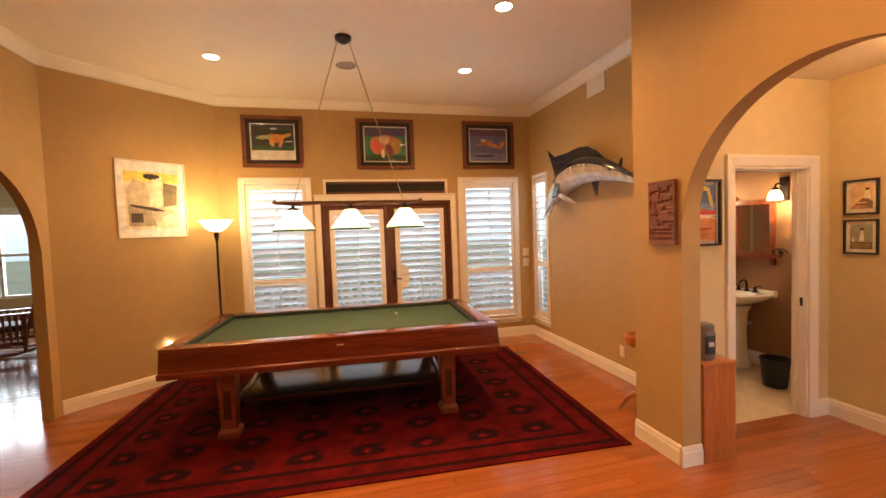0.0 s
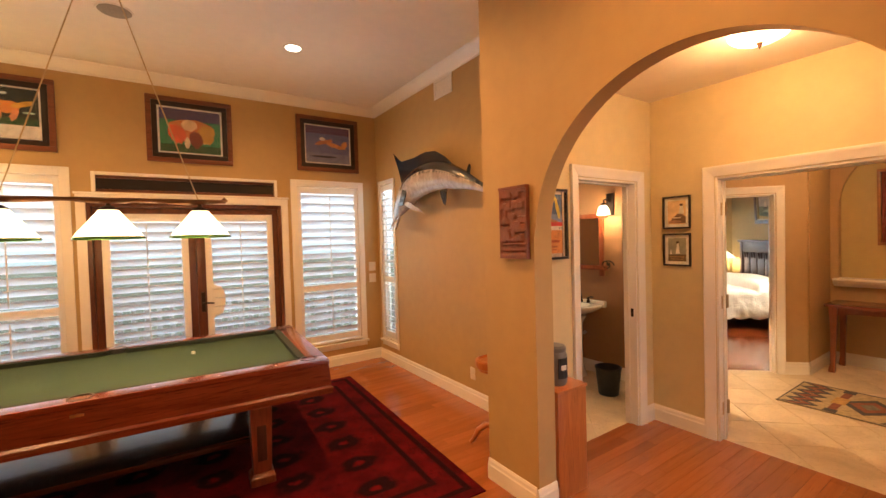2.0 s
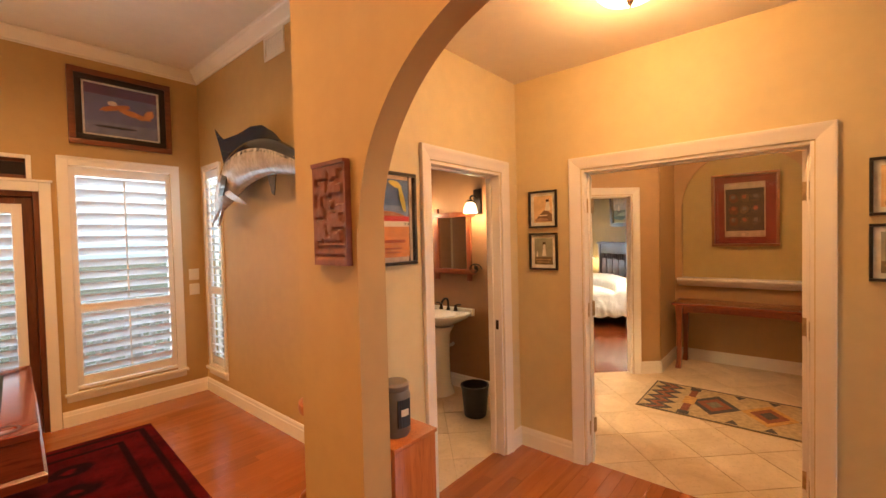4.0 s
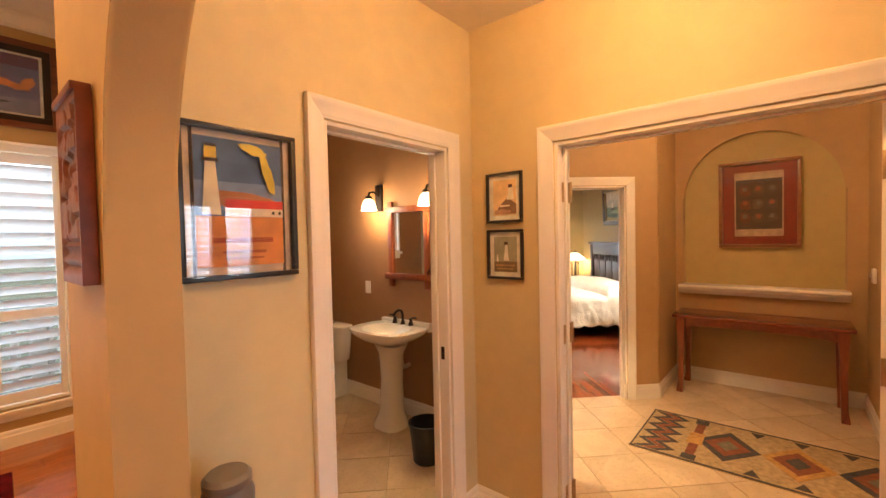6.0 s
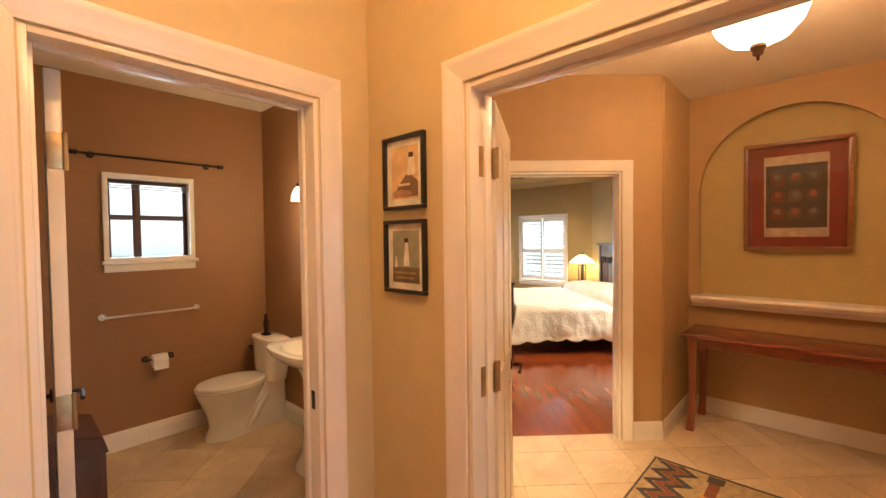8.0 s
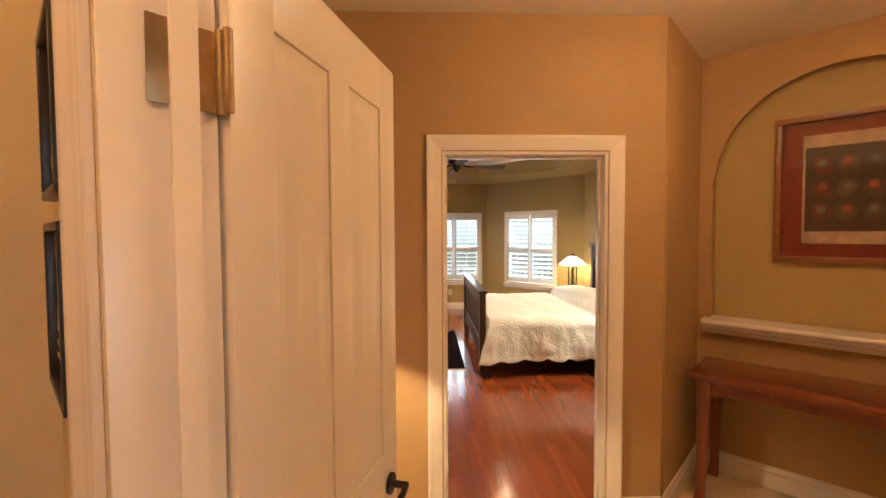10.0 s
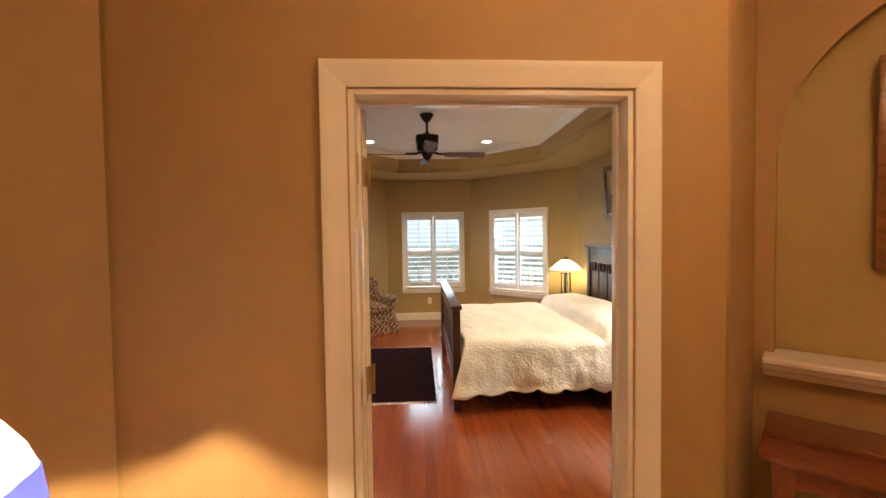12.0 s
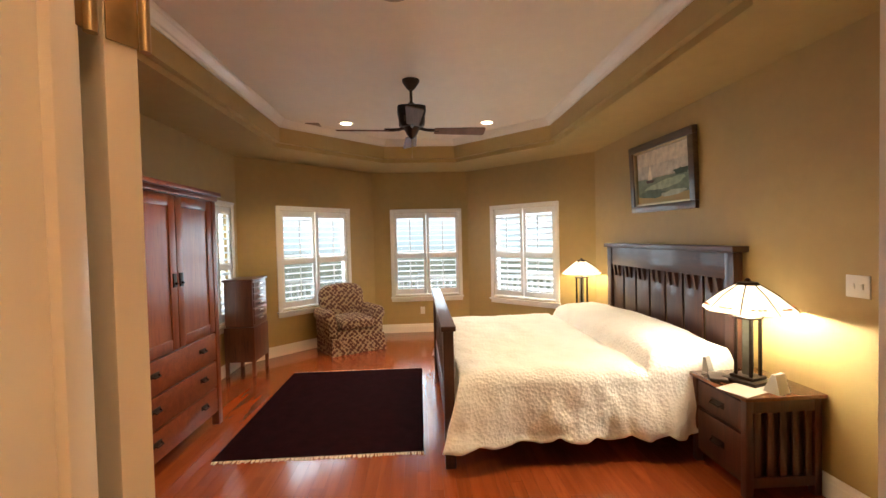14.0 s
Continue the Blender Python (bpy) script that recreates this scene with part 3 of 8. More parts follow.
def shutter_panel(root, x0, x1, z0, z1, y, mids, stile=0.05, tilts=(0.6,), pitch=0.085, rod_on=True):
    """One louvred panel: stiles, rails, slats and tilt rod. mids: heights of middle rails. y: its middle plane."""
    t = 0.014
    frame_bm = B()
    box(frame_bm, x0, x0 + stile, y - t, y + t, z0, z1, 0.003)
    box(frame_bm, x1 - stile, x1, y - t, y + t, z0, z1, 0.003)
    rails = [(z0 + 0.001, z0 + 0.085)] + [(h - 0.04, h + 0.04) for h in mids] + [(z1 - 0.085, z1 - 0.001)]
    for a, b in rails:
        box(frame_bm, x0 + stile - 0.002, x1 - stile + 0.002, y - t + 0.001, y + t - 0.001, a, b, 0.003)
    panel = part("shutter_panel", frame_bm, M_SHUTTER, root)
    for k, ((_, a), (b, _)) in enumerate(zip(rails, rails[1:])):
        n = max(1, int(round((b - a) / pitch)))
        step = (b - a) / n
        me = louver_mesh(x1 - x0 - 2 * stile - 0.004, step * 1.14, tilts[min(k, len(tilts) - 1)])
        for i in range(n):
            slat = new("louver", me)
            slat.parent = panel
            slat.location = ((x0 + x1) / 2, y, a + step * (i + 0.5))
        if rod_on:
            bm = B()
            box(bm, (x0 + x1) / 2 - 0.006, (x0 + x1) / 2 + 0.006, y - 0.056, y - 0.046, a + 0.03, b - 0.03, 0.002)
            part("tilt_rod", bm, M_TILTROD, panel)
    return panel


def window(name, p0, p1, s0, s1, z0, z1, depth, panels=1, mids=(), tilts=(0.6,), pitch=0.1, sill=True, label="", dark=False, light=0.0, cas=0.075):
    """A shuttered window in the wall from p0 to p1 (room on the right of that line)."""
    m, _ = run_frame(p0, p1)
    root = thing(name, m @ Matrix.Translation(((s0 + s1) / 2, 0, z0)), label or "white plantation shutter window with louvers", "window", kind="structure")
    w, h = (s1 - s0) / 2, z1 - z0
    bm = B()
    c = cas
    box(bm, -w - c, -w + 0.004, -0.022, -0.001, -c * 0.4, h + c, 0.004)
    box(bm, w - 0.004, w + c, -0.022, -0.001, -c * 0.4, h + c, 0.004)
    box(bm, -w + 0.004, w - 0.004, -0.022, -0.001, h - 0.004, h + c, 0.004)
    box(bm, -w - c + 0.001, w + c - 0.001, -0.030, -0.022, h + c - 0.02, h + c + 0.004, 0.003)
    part("window_frame", bm, M_TRIM, root)
    bm = B()
    if sill:
        box(bm, -w - c - 0.015, w + c + 0.015, -0.05, -0.001, -c * 0.4 - 0.028, -c * 0.4, 0.006)
        box(bm, -w - c, w + c, -0.018, -0.001, -c * 0.4 - 0.085, -c * 0.4 - 0.029, 0.004)
    box(bm, -w + 0.004, w - 0.004, -0.021, depth * 0.8, -0.012, 0.012, 0.003)
    part("window_sill", bm, M_TRIM, root)
    bm = B()
    f = 0.03
    for a, b in ((-w + 0.001, -w + f), (w - f, w - 0.001)):
        box(bm, a, b, depth * 0.55, depth * 0.85, 0.012, h - 0.001, 0.002)
    box(bm, -w + f, w - f, depth * 0.55, depth * 0.85, h - f, h - 0.001, 0.002)
    box(bm, -w + f, w - f, depth * 0.55, depth * 0.85, h * 0.49, h * 0.49 + 0.04, 0.002)
    part("sash", bm, M_DARKX if dark else M_TRIM, root)
    bm = B()
    box(bm, -w + f - 0.005, w - f + 0.005, depth * 0.68, depth * 0.70, 0.012, h - f + 0.005)
    pane = part("pane", bm, M_PANE, root, smooth=False)
    pane.visible_shadow = False
    if panels:
        step = 2 * w / panels
        for i in range(panels):
            shutter_panel(root, -w + 0.006 + i * step, -w - 0.006 + (i + 1) * step, 0.016, h - 0.006, 0.012, [q - z0 for q in mids], 0.045, tilts, pitch)
    if light:
        data = bpy.data.lights.new("daylight", "AREA")
        data.shape, data.size, data.size_y, data.energy, data.color = "RECTANGLE", s1 - s0, z1 - z0, light, (0.74, 0.87, 1.0)
        lo = new("daylight", data)
        mid = m @ Vector(((s0 + s1) / 2, depth + 0.12, (z0 + z1) / 2))
        lo.matrix_world = look(mid, m @ Vector(((s0 + s1) / 2, -1, (z0 + z1) / 2 - 0.25)))
    return root


NORTH = ((-0.88, 6.56), (3.60, 6.56))
window("window_1", *NORTH, 0.30, 1.06, 0.33, 2.36, 0.15, 1, (1.05,), (-0.80, -0.62), 0.105, label="tall white plantation shutter with louvers partly shut", light=11)
window("window_2", *NORTH, 3.27, 4.08, 0.33, 2.36, 0.15, 1, (1.05,), (-0.80, -0.62), 0.105, label="tall white plantation shutter with louvers partly shut", light=11)
window("window_3", (3.49, 6.71), (3.49, 3.39), 0.29, 0.66, 0.31, 2.40, 0.11, 1, (1.12,), (-0.30, -0.30), 0.085, label="narrow tall white shutter with open louvers", light=6, cas=0.045)
SOUTH = ((6.6, -1.8), (-2.2, -1.8))
window("window_4", *SOUTH, 0.95, 1.45, 0.3, 2.2, 0.15, 1, (1.05,), (0.5, 0.3), 0.09, label="white shutter beside the entry", light=21)
window("window_5", *SOUTH, 1.55, 2.05, 0.3, 2.2, 0.15, 1, (1.05,), (0.5, 0.3), 0.09, label="white shutter beside the entry", light=21)
window("window_6", *SOUTH, 2.25, 2.95, 0.3, 2.2, 0.15, 1, (1.05,), (0.5, 0.3), 0.09, label="white shutter beside the entry", light=21)


def french_door():
    m, _ = run_frame(*NORTH)
    x0, x1, top = 1.24, 3.08, 2.11
    root = thing("door_1", m, "dark mahogany French doors with white louvred shutters, closed", "door", kind="structure")
    bm = B()
    c = 0.075
    box(bm, x0 - c, x0 + 0.003, -0.024, -0.001, 0, top + c, 0.004)
    box(bm, x1 - 0.003, x1 + c, -0.024, -0.001, 0, top + c, 0.004)
    box(bm, x0 + 0.003, x1 - 0.003, -0.024, -0.001, top - 0.003, top + c, 0.004)
    box(bm, x0 - c - 0.012, x1 + c + 0.012, -0.036, -0.001, top + c, top + c + 0.022, 0.004)
    part("door_frame", bm, M_TRIM, root)
    bm = B()
    box(bm, x0 + 0.001, x0 + 0.04, 0.0, 0.14, 0, top - 0.004, 0.003)
    box(bm, x1 - 0.04, x1 - 0.001, 0.0, 0.14, 0, top - 0.004, 0.003)
    box(bm, x0 + 0.04, x1 - 0.04, 0.0, 0.14, top - 0.05, top - 0.004, 0.003)
    # added backing strips, hidden behind the leaves, that shut daylight out of the gaps
    for q0, q1 in ((x0 + 0.02, x0 + 0.07), (x1 - 0.07, x1 - 0.02), ((x0 + x1) / 2 - 0.03, (x0 + x1) / 2 + 0.03)):
        box(bm, q0, q1, 0.078, 0.095, 0, top - 0.04, 0.002)
    box(bm, x0 + 0.07, x1 - 0.07, 0.078, 0.095, top - 0.09, top - 0.04, 0.002)
    part("jamb", bm, M_MAHOG, root)
    mid = (x0 + x1) / 2
    for k, (a, b) in enumerate(((x0 + 0.045, mid - 0.004), (mid + 0.004, x1 - 0.045))):
        bm = B()
        s = 0.10
        for q0, q1 in ((a, a + s), (b - s, b)):
            box(bm, q0, q1, 0.03, 0.075, 0.012, top - 0.055, 0.004)
        box(bm, a + s, b - s, 0.03, 0.075, 0.012, 0.23, 0.004)
        box(bm, a + s, b - s, 0.03, 0.075, top - 0.17, top - 0.055, 0.004)
        leaf = part("door_leaf", bm, M_MAHOG, root)
        bm = B()
        box(bm, a + s - 0.008, b - s + 0.008, 0.052, 0.056, 0.225, top - 0.165)
        part("pane", bm, M_PANE, leaf, smooth=False).visible_shadow = False
        p0, p1 = a + 0.065, b - 0.065
        if k == 1:
            p0 += 0.02
        shutter_panel(root, p0, p1, 0.14, top - 0.115, 0.010, [], 0.065, (-0.72,), 0.092)
        if k == 1:
            bm = B()
            prism(bm, [(0.0, -0.20), (0.10, -0.16), (0.13, -0.05), (0.13, 0.05), (0.10, 0.14), (0.0, 0.18)], -0.012, 0.012, Matrix.Translation((p0 + 0.05, -0.008, 1.03)) @ pose(0, 0, 0, 90, 0, 0))
            part("handle_cutout", bm, M_SHUTTER, root, "curved white shutter tongue round the lever")
            bm = B()
            box(bm, a + 0.03, a + 0.07, 0.018, 0.031, 0.90, 1.12, 0.004)
            rod(bm, (a + 0.05, 0.02, 1.0), (a + 0.05, -0.035, 1.0), 0.010)
            tube(bm, [(a + 0.05, -0.03, 1.0), (a + 0.09, -0.034, 1.002), (a + 0.15, -0.032, 0.995)], 0.009)
            part("handle", bm, M_IRON, root, "dark bronze lever handle")
    # transom light above the doors
    tr = thing("window_7", m, "narrow dark transom window above the French doors", "window", kind="structure")
    bm = B()
    a, b, z0, z1 = 1.32, 3.01, 2.215, 2.385
    for q in ((a - 0.03, a + 0.004, z0 - 0.004, z1 + 0.03), (b - 0.004, b + 0.03, z0 - 0.004, z1 + 0.03), (a + 0.004, b - 0.004, z1 - 0.004, z1 + 0.03)):
        box(bm, q[0], q[1], -0.012, -0.001, q[2], q[3], 0.003)
    part("window_frame", bm, M_TRIM, tr)
    bm = B()
    box(bm, a + 0.002, b - 0.002, 0.03, 0.06, z0 + 0.002, z0 + 0.03, 0.003)
    box(bm, a + 0.002, b - 0.002, 0.03, 0.06, z1 - 0.03, z1 - 0.002, 0.003)
    part("sash", bm, M_MAHOG, tr)
    bm = B()
    box(bm, a + 0.002, b - 0.002, 0.044, 0.048, z0 + 0.03, z1 - 0.03)
    part("pane", bm, plain("smoked_glass", (0.03, 0.028, 0.03), 0.12, 0, 0.1, 3, 0.0, coat=0.6), tr, smooth=False)
    data = bpy.data.lights.new("daylight", "AREA")
    data.shape, data.size, data.size_y, data.energy, data.color = "RECTANGLE", 1.6, 1.7, 15, (0.74, 0.87, 1.0)
    new("daylight", data).matrix_world = look((1.28, 6.83, 1.2), (1.28, 5.0, 1.0))


french_door()

# ---- pool table ----
M_TABLE = wood("red_mahogany_varnish", (0.10, 0.016, 0.008), (0.22, 0.042, 0.018), 0.26, 0, 1.1, 0.5)
M_TABLEY = wood("red_mahogany_varnish_cross", (0.10, 0.016, 0.008), (0.22, 0.042, 0.018), 0.26, 1, 1.1, 0.5)
M_TABLEV = wood("red_mahogany_upright", (0.13, 0.028, 0.012), (0.26, 0.065, 0.026), 0.3, 2, 1.1, 0.4)
def pool_rug_material():
    """Dark red Turkmen pile with rows of near-black octagonal medallions and a border."""
    m, t, b = material("red_turkmen_pile")
    vec = coords(t)
    sep = t.nodes.new("ShaderNodeSeparateXYZ")
    link(t, vec, sep.inputs[0])

    def math_node(op, a, c):
        n = t.nodes.new("ShaderNodeMath")
        n.operation = op
        for sock, val in zip(n.inputs, (a, c)):
            if hasattr(val, "is_linked"):
                link(t, val, sock)
            elif val is not None:
                sock.default_value = val
        return n.outputs[0]

    warp = noisy(t, vec, 9, 4)
    x = math_node("ADD", sep.outputs[0], math_node("MULTIPLY", warp, 0.16))
    y = math_node("ADD", sep.outputs[1], math_node("MULTIPLY", warp, 0.10))
    fx = math_node("SUBTRACT", math_node("FRACT", math_node("DIVIDE", x, 0.46), None), 0.5)
    fy = math_node("SUBTRACT", math_node("FRACT", math_node("DIVIDE", y, 0.36), None), 0.5)
    r = math_node("SQRT", math_node("ADD", math_node("POWER", fx, 2.0), math_node("POWER", fy, 2.0)), None)
    medal = ramp(t, r, 0.34, 0.24)
    core = ramp(t, r, 0.12, 0.05)
    ex = math_node("SUBTRACT", 2.11, math_node("ABSOLUTE", sep.outputs[0], None))
    ey = math_node("SUBTRACT", 1.37, math_node("ABSOLUTE", sep.outputs[1], None))
    edge = math_node("MINIMUM", ex, ey)
    band = ramp(t, math_node("PINGPONG", edge, 0.085), 0.055, 0.07)
    inband = ramp(t, edge, 0.36, 0.34)
    red = mixed(t, ramp(t, noisy(t, vec, 5, 4), 0.3, 0.7), (0.045, 0.0012, 0.003), (0.115, 0.003, 0.006))
    base = mixed(t, math_node("MULTIPLY", medal, math_node("SUBTRACT", 1.0, inband)), red, (0.014, 0.002, 0.004))
    base = mixed(t, math_node("MULTIPLY", core, math_node("SUBTRACT", 1.0, inband)), base, (0.12, 0.003, 0.006))
    base = mixed(t, math_node("MULTIPLY", band, inband), base, (0.016, 0.002, 0.004))
    small = node(t, "ShaderNodeTexVoronoi", Scale=22.0)
    link(t, vec, small.inputs["Vector"])
    base = mixed(t, math_node("MULTIPLY", ramp(t, small.outputs["Distance"], 0.30, 0.2), 0.45), base, (0.025, 0.002, 0.004))
    link(t, base, b.inputs["Base Color"])
    b.inputs["Roughness"].default_value = 0.95
    b.inputs["Specular IOR Level"].default_value = 0.1
    relief(t, b, noisy(t, vec, 260, 2), 0.5, 0.004)
    return m


def rug(name, w, d, m, mat, label, group="", thick=0.010, fringe=None):
    root = thing(name, m, label, "rug", group)
    bm = B()
    nx, ny = 60, 40
    rnd = random.Random(5)
    top = [[bm.verts.new((w * (i / nx - 0.5), d * (j / ny - 0.5), thick + 0.0015 * noise.noise((i * 0.4, j * 0.4, w)))) for j in range(ny + 1)] for i in range(nx + 1)]
    for i in range(nx):
        for j in range(ny):
            bm.faces.new((top[i][j], top[i + 1][j], top[i + 1][j + 1], top[i][j + 1]))
    rim = [e for e in bm.edges if e.is_boundary]
    ext = bmesh.ops.extrude_edge_only(bm, edges=rim)
    for v in ext["geom"]:
        if isinstance(v, bmesh.types.BMVert):
            v.co.z = 0.0005
            v.co.x *= 1.001
    part("rug_body", bm, mat, root)
    if fringe:
        for s in (-1, 1):
            bm = B()
            n = int(w / 0.016)
            for i in range(n):
                x = w * ((i + 0.5) / n - 0.5)
                L = 0.028 + 0.02 * rnd.random()
                dx = rnd.uniform(-0.012, 0.012)
                box(bm, x - 0.005, x + 0.005, 0, L, 0.0006, 0.006, 0, Matrix.Translation((0, s * (d / 2 - 0.004), 0)) @ Matrix(((1, dx / L, 0, 0), (0, s, 0, 0), (0, 0, 1, 0), (0, 0, 0, 1))))
            part("fringe", bm, fringe, root, "short cream knotted fringe")
    return root


rug("area_rug", 4.22, 2.74, pose(0.623, 4.76, 0, 0, 0, -3), pool_rug_material(), "large dark red Turkmen rug under the pool table")

M_FELT = plain("green_billiard_cloth", (0.019, 0.052, 0.032), 0.9, 0, 0.08, 4, 0.25, 700)
# Cushion cloth: its green is darkened further to stand for the cushions' shadow.
M_CUSHION = plain("dark_green_shaded_cushion_cloth", (0.009, 0.020, 0.014), 0.85, 0, 0.1, 4, 0.2, 700)


def pool_table():
    L, W, H = 2.76, 1.48, 0.80
    root = thing("pool_table", pose(0.60, 4.95, 0.011, 0, 0, -3.5), "cherry wood pool table with dark green cloth on a red rug", "pool table")
    a, b = L / 2, W / 2
    # deep flared apron
    prof = [(0.0, 0.555), (0.018, 0.56), (0.022, 0.60), (0.010, 0.615), (0.006, 0.70), (0.0, 0.765)]
    for s in (-1, 1):
        for axis in (0, 1):
            bm = B()
            half, out = (a, b) if axis == 0 else (b, a)
            ends = []
            for e in (-1, 1):
                ring = []
                for o, z in prof + [(-0.035, 0.765), (-0.035, 0.555)]:
                    p = (e * (half + o), s * (out + o)) if axis == 0 else (s * (out + o), e * (half + o))
                    ring.append(bm.verts.new((p[0], p[1], z)))
                ends.append(ring)
            n = len(ends[0])
            for i in range(n):
                bm.faces.new((ends[0][i], ends[0][(i + 1) % n], ends[1][(i + 1) % n], ends[1][i]))
            part("apron", bm, M_TABLE if axis == 0 else M_TABLEY, root, smooth=False)
    rail = 0.125
    for s in (-1, 1):
        bm = B()
        box(bm, -a - 0.004, a + 0.004, min(s * (b + 0.004), s * (b - rail)), max(s * (b + 0.004), s * (b - rail)), 0.765, H, 0.008)
        r = part("rail", bm, M_TABLE, root)
        for i in range(7):
            if i == 3:
                continue
            bm = B()
            rod(bm, (-a + L * (i + 1) / 8, s * (b - 0.055), H - 0.001), (-a + L * (i + 1) / 8, s * (b - 0.055), H + 0.0015), 0.008, seg=8)
            part("sight", bm, M_PORC, r, "small white diamond sight")
        bm = B()
        box(bm, min(s * (a + 0.004), s * (a - rail)), max(s * (a + 0.004), s * (a - rail)), -b + rail, b - rail, 0.766, H - 0.001, 0.008)
        part("rail", bm, M_TABLEY, root)
    bm = B()
    box(bm, -a + rail - 0.01, a - rail + 0.01, -b + rail - 0.01, b - rail + 0.01, 0.72, 0.765, 0.0)
    part("bed_cloth", bm, M_FELT, root, "dark green billiard cloth", smooth=False)
    c = 0.05
    for s in (-1, 1):
        for x0, x1 in ((-a + rail + 0.07, -0.07), (0.07, a - rail - 0.07)):
            bm = B()
            y0 = s * (b - rail)
            poly = [(x0 - 0.03, y0), (x1 + 0.03, y0), (x1, y0 - s * c), (x0, y0 - s * c)]
            prism(bm, poly if s < 0 else poly[::-1], 0.766, H - 0.002)
            part("cushion", bm, M_CUSHION, root, smooth=False)
        bm = B()
        x0 = s * (a - rail)
        poly = [(x0, -b + rail + 0.04), (x0, b - rail - 0.04), (x0 - s * c, b - rail - 0.07), (x0 - s * c, -b + rail + 0.07)]
        prism(bm, poly, 0.766, H - 0.002)
        part("cushion", bm, M_CUSHION, root, smooth=False)
    for px, py in [(sx * (a - rail + 0.01), sy * (b - rail + 0.01)) for sx in (-1, 1) for sy in (-1, 1)] + [(0, b - rail + 0.035), (0, -b + rail - 0.035)]:
        bm = B()
        lathe(bm, [(0.062, 0.70), (0.062, H - 0.004), (0.062, H + 0.002), (0.052, H + 0.002), (0.050, H - 0.02), (0.040, 0.72), (0.0, 0.72)], 20, (px, py, 0))
        part("pocket", bm, M_BLACK, root, "black leather pocket")
    for sx in (-1, 1):
        for sy in (-1, 1):
            bm = B()
            x, y = sx * 0.93, sy * 0.60
            for z0, z1, r0, r1 in ((0.0, 0.05, 0.078, 0.078), (0.05, 0.075, 0.078, 0.062), (0.075, 0.54, 0.058, 0.070), (0.54, 0.56, 0.082, 0.082)):
                q = [(x - r0, y - r0), (x + r0, y - r0), (x + r0, y + r0), (x - r0, y + r0)]
                q1 = [(x - r1, y - r1), (x + r1, y - r1), (x + r1, y + r1), (x - r1, y + r1)]
                lo = [bm.verts.new((*p, z0)) for p in q]
                hi = [bm.verts.new((*p, z1)) for p in q1]
                bm.faces.new(lo)
                bm.faces.new(hi)
                for i in range(4):
                    bm.faces.new((lo[i], lo[(i + 1) % 4], hi[(i + 1) % 4], hi[i]))
            bmesh.ops.bevel(bm, geom=list(bm.edges), offset=0.003, segments=1, affect="EDGES")
            leg = part("leg", bm, M_TABLEV, root)
            bm = B()
            box(bm, x - 0.03, x + 0.03, y - 0.0665, y - 0.062, 0.16, 0.47, 0.002)
            part("leg_inlay", bm, M_DARK, leg, "dark inlaid panel")
    bm = B()
    box(bm, -0.90, 0.90, -0.36, 0.36, 0.17, 0.205, 0.006)
    part("shelf", bm, wood("glossy_shelf_wood", (0.05, 0.015, 0.008), (0.10, 0.032, 0.016), 0.22, 0, 1.0, 0.3), root, "glossy low stretcher shelf")
    for sx in (-1, 1):
        bm = B()
        box(bm, sx * 0.93 - 0.03, sx * 0.93 + 0.03, -0.54, 0.54, 0.13, 0.21, 0.005)
        part("stretcher", bm, M_TABLEY, root)
    bm = B()
    box(bm, -0.03, 0.03, -b - 0.008, -b - 0.004, 0.72, 0.735, 0.002)
    part("name_plate", bm, M_BRASS, root, "small brass plate")


pool_table()
_bm = B()
box(_bm, -0.012, 0.012, -0.012, 0.012, 0, 0.022, 0.003)
solo("chalk_cube", _bm, plain("pale_chalk", (0.55, 0.6, 0.55), 0.9), "small pale chalk cube on the green cloth", "chalk", m=pose(1.15, 5.1, 0.7775, 0, 0, 20))


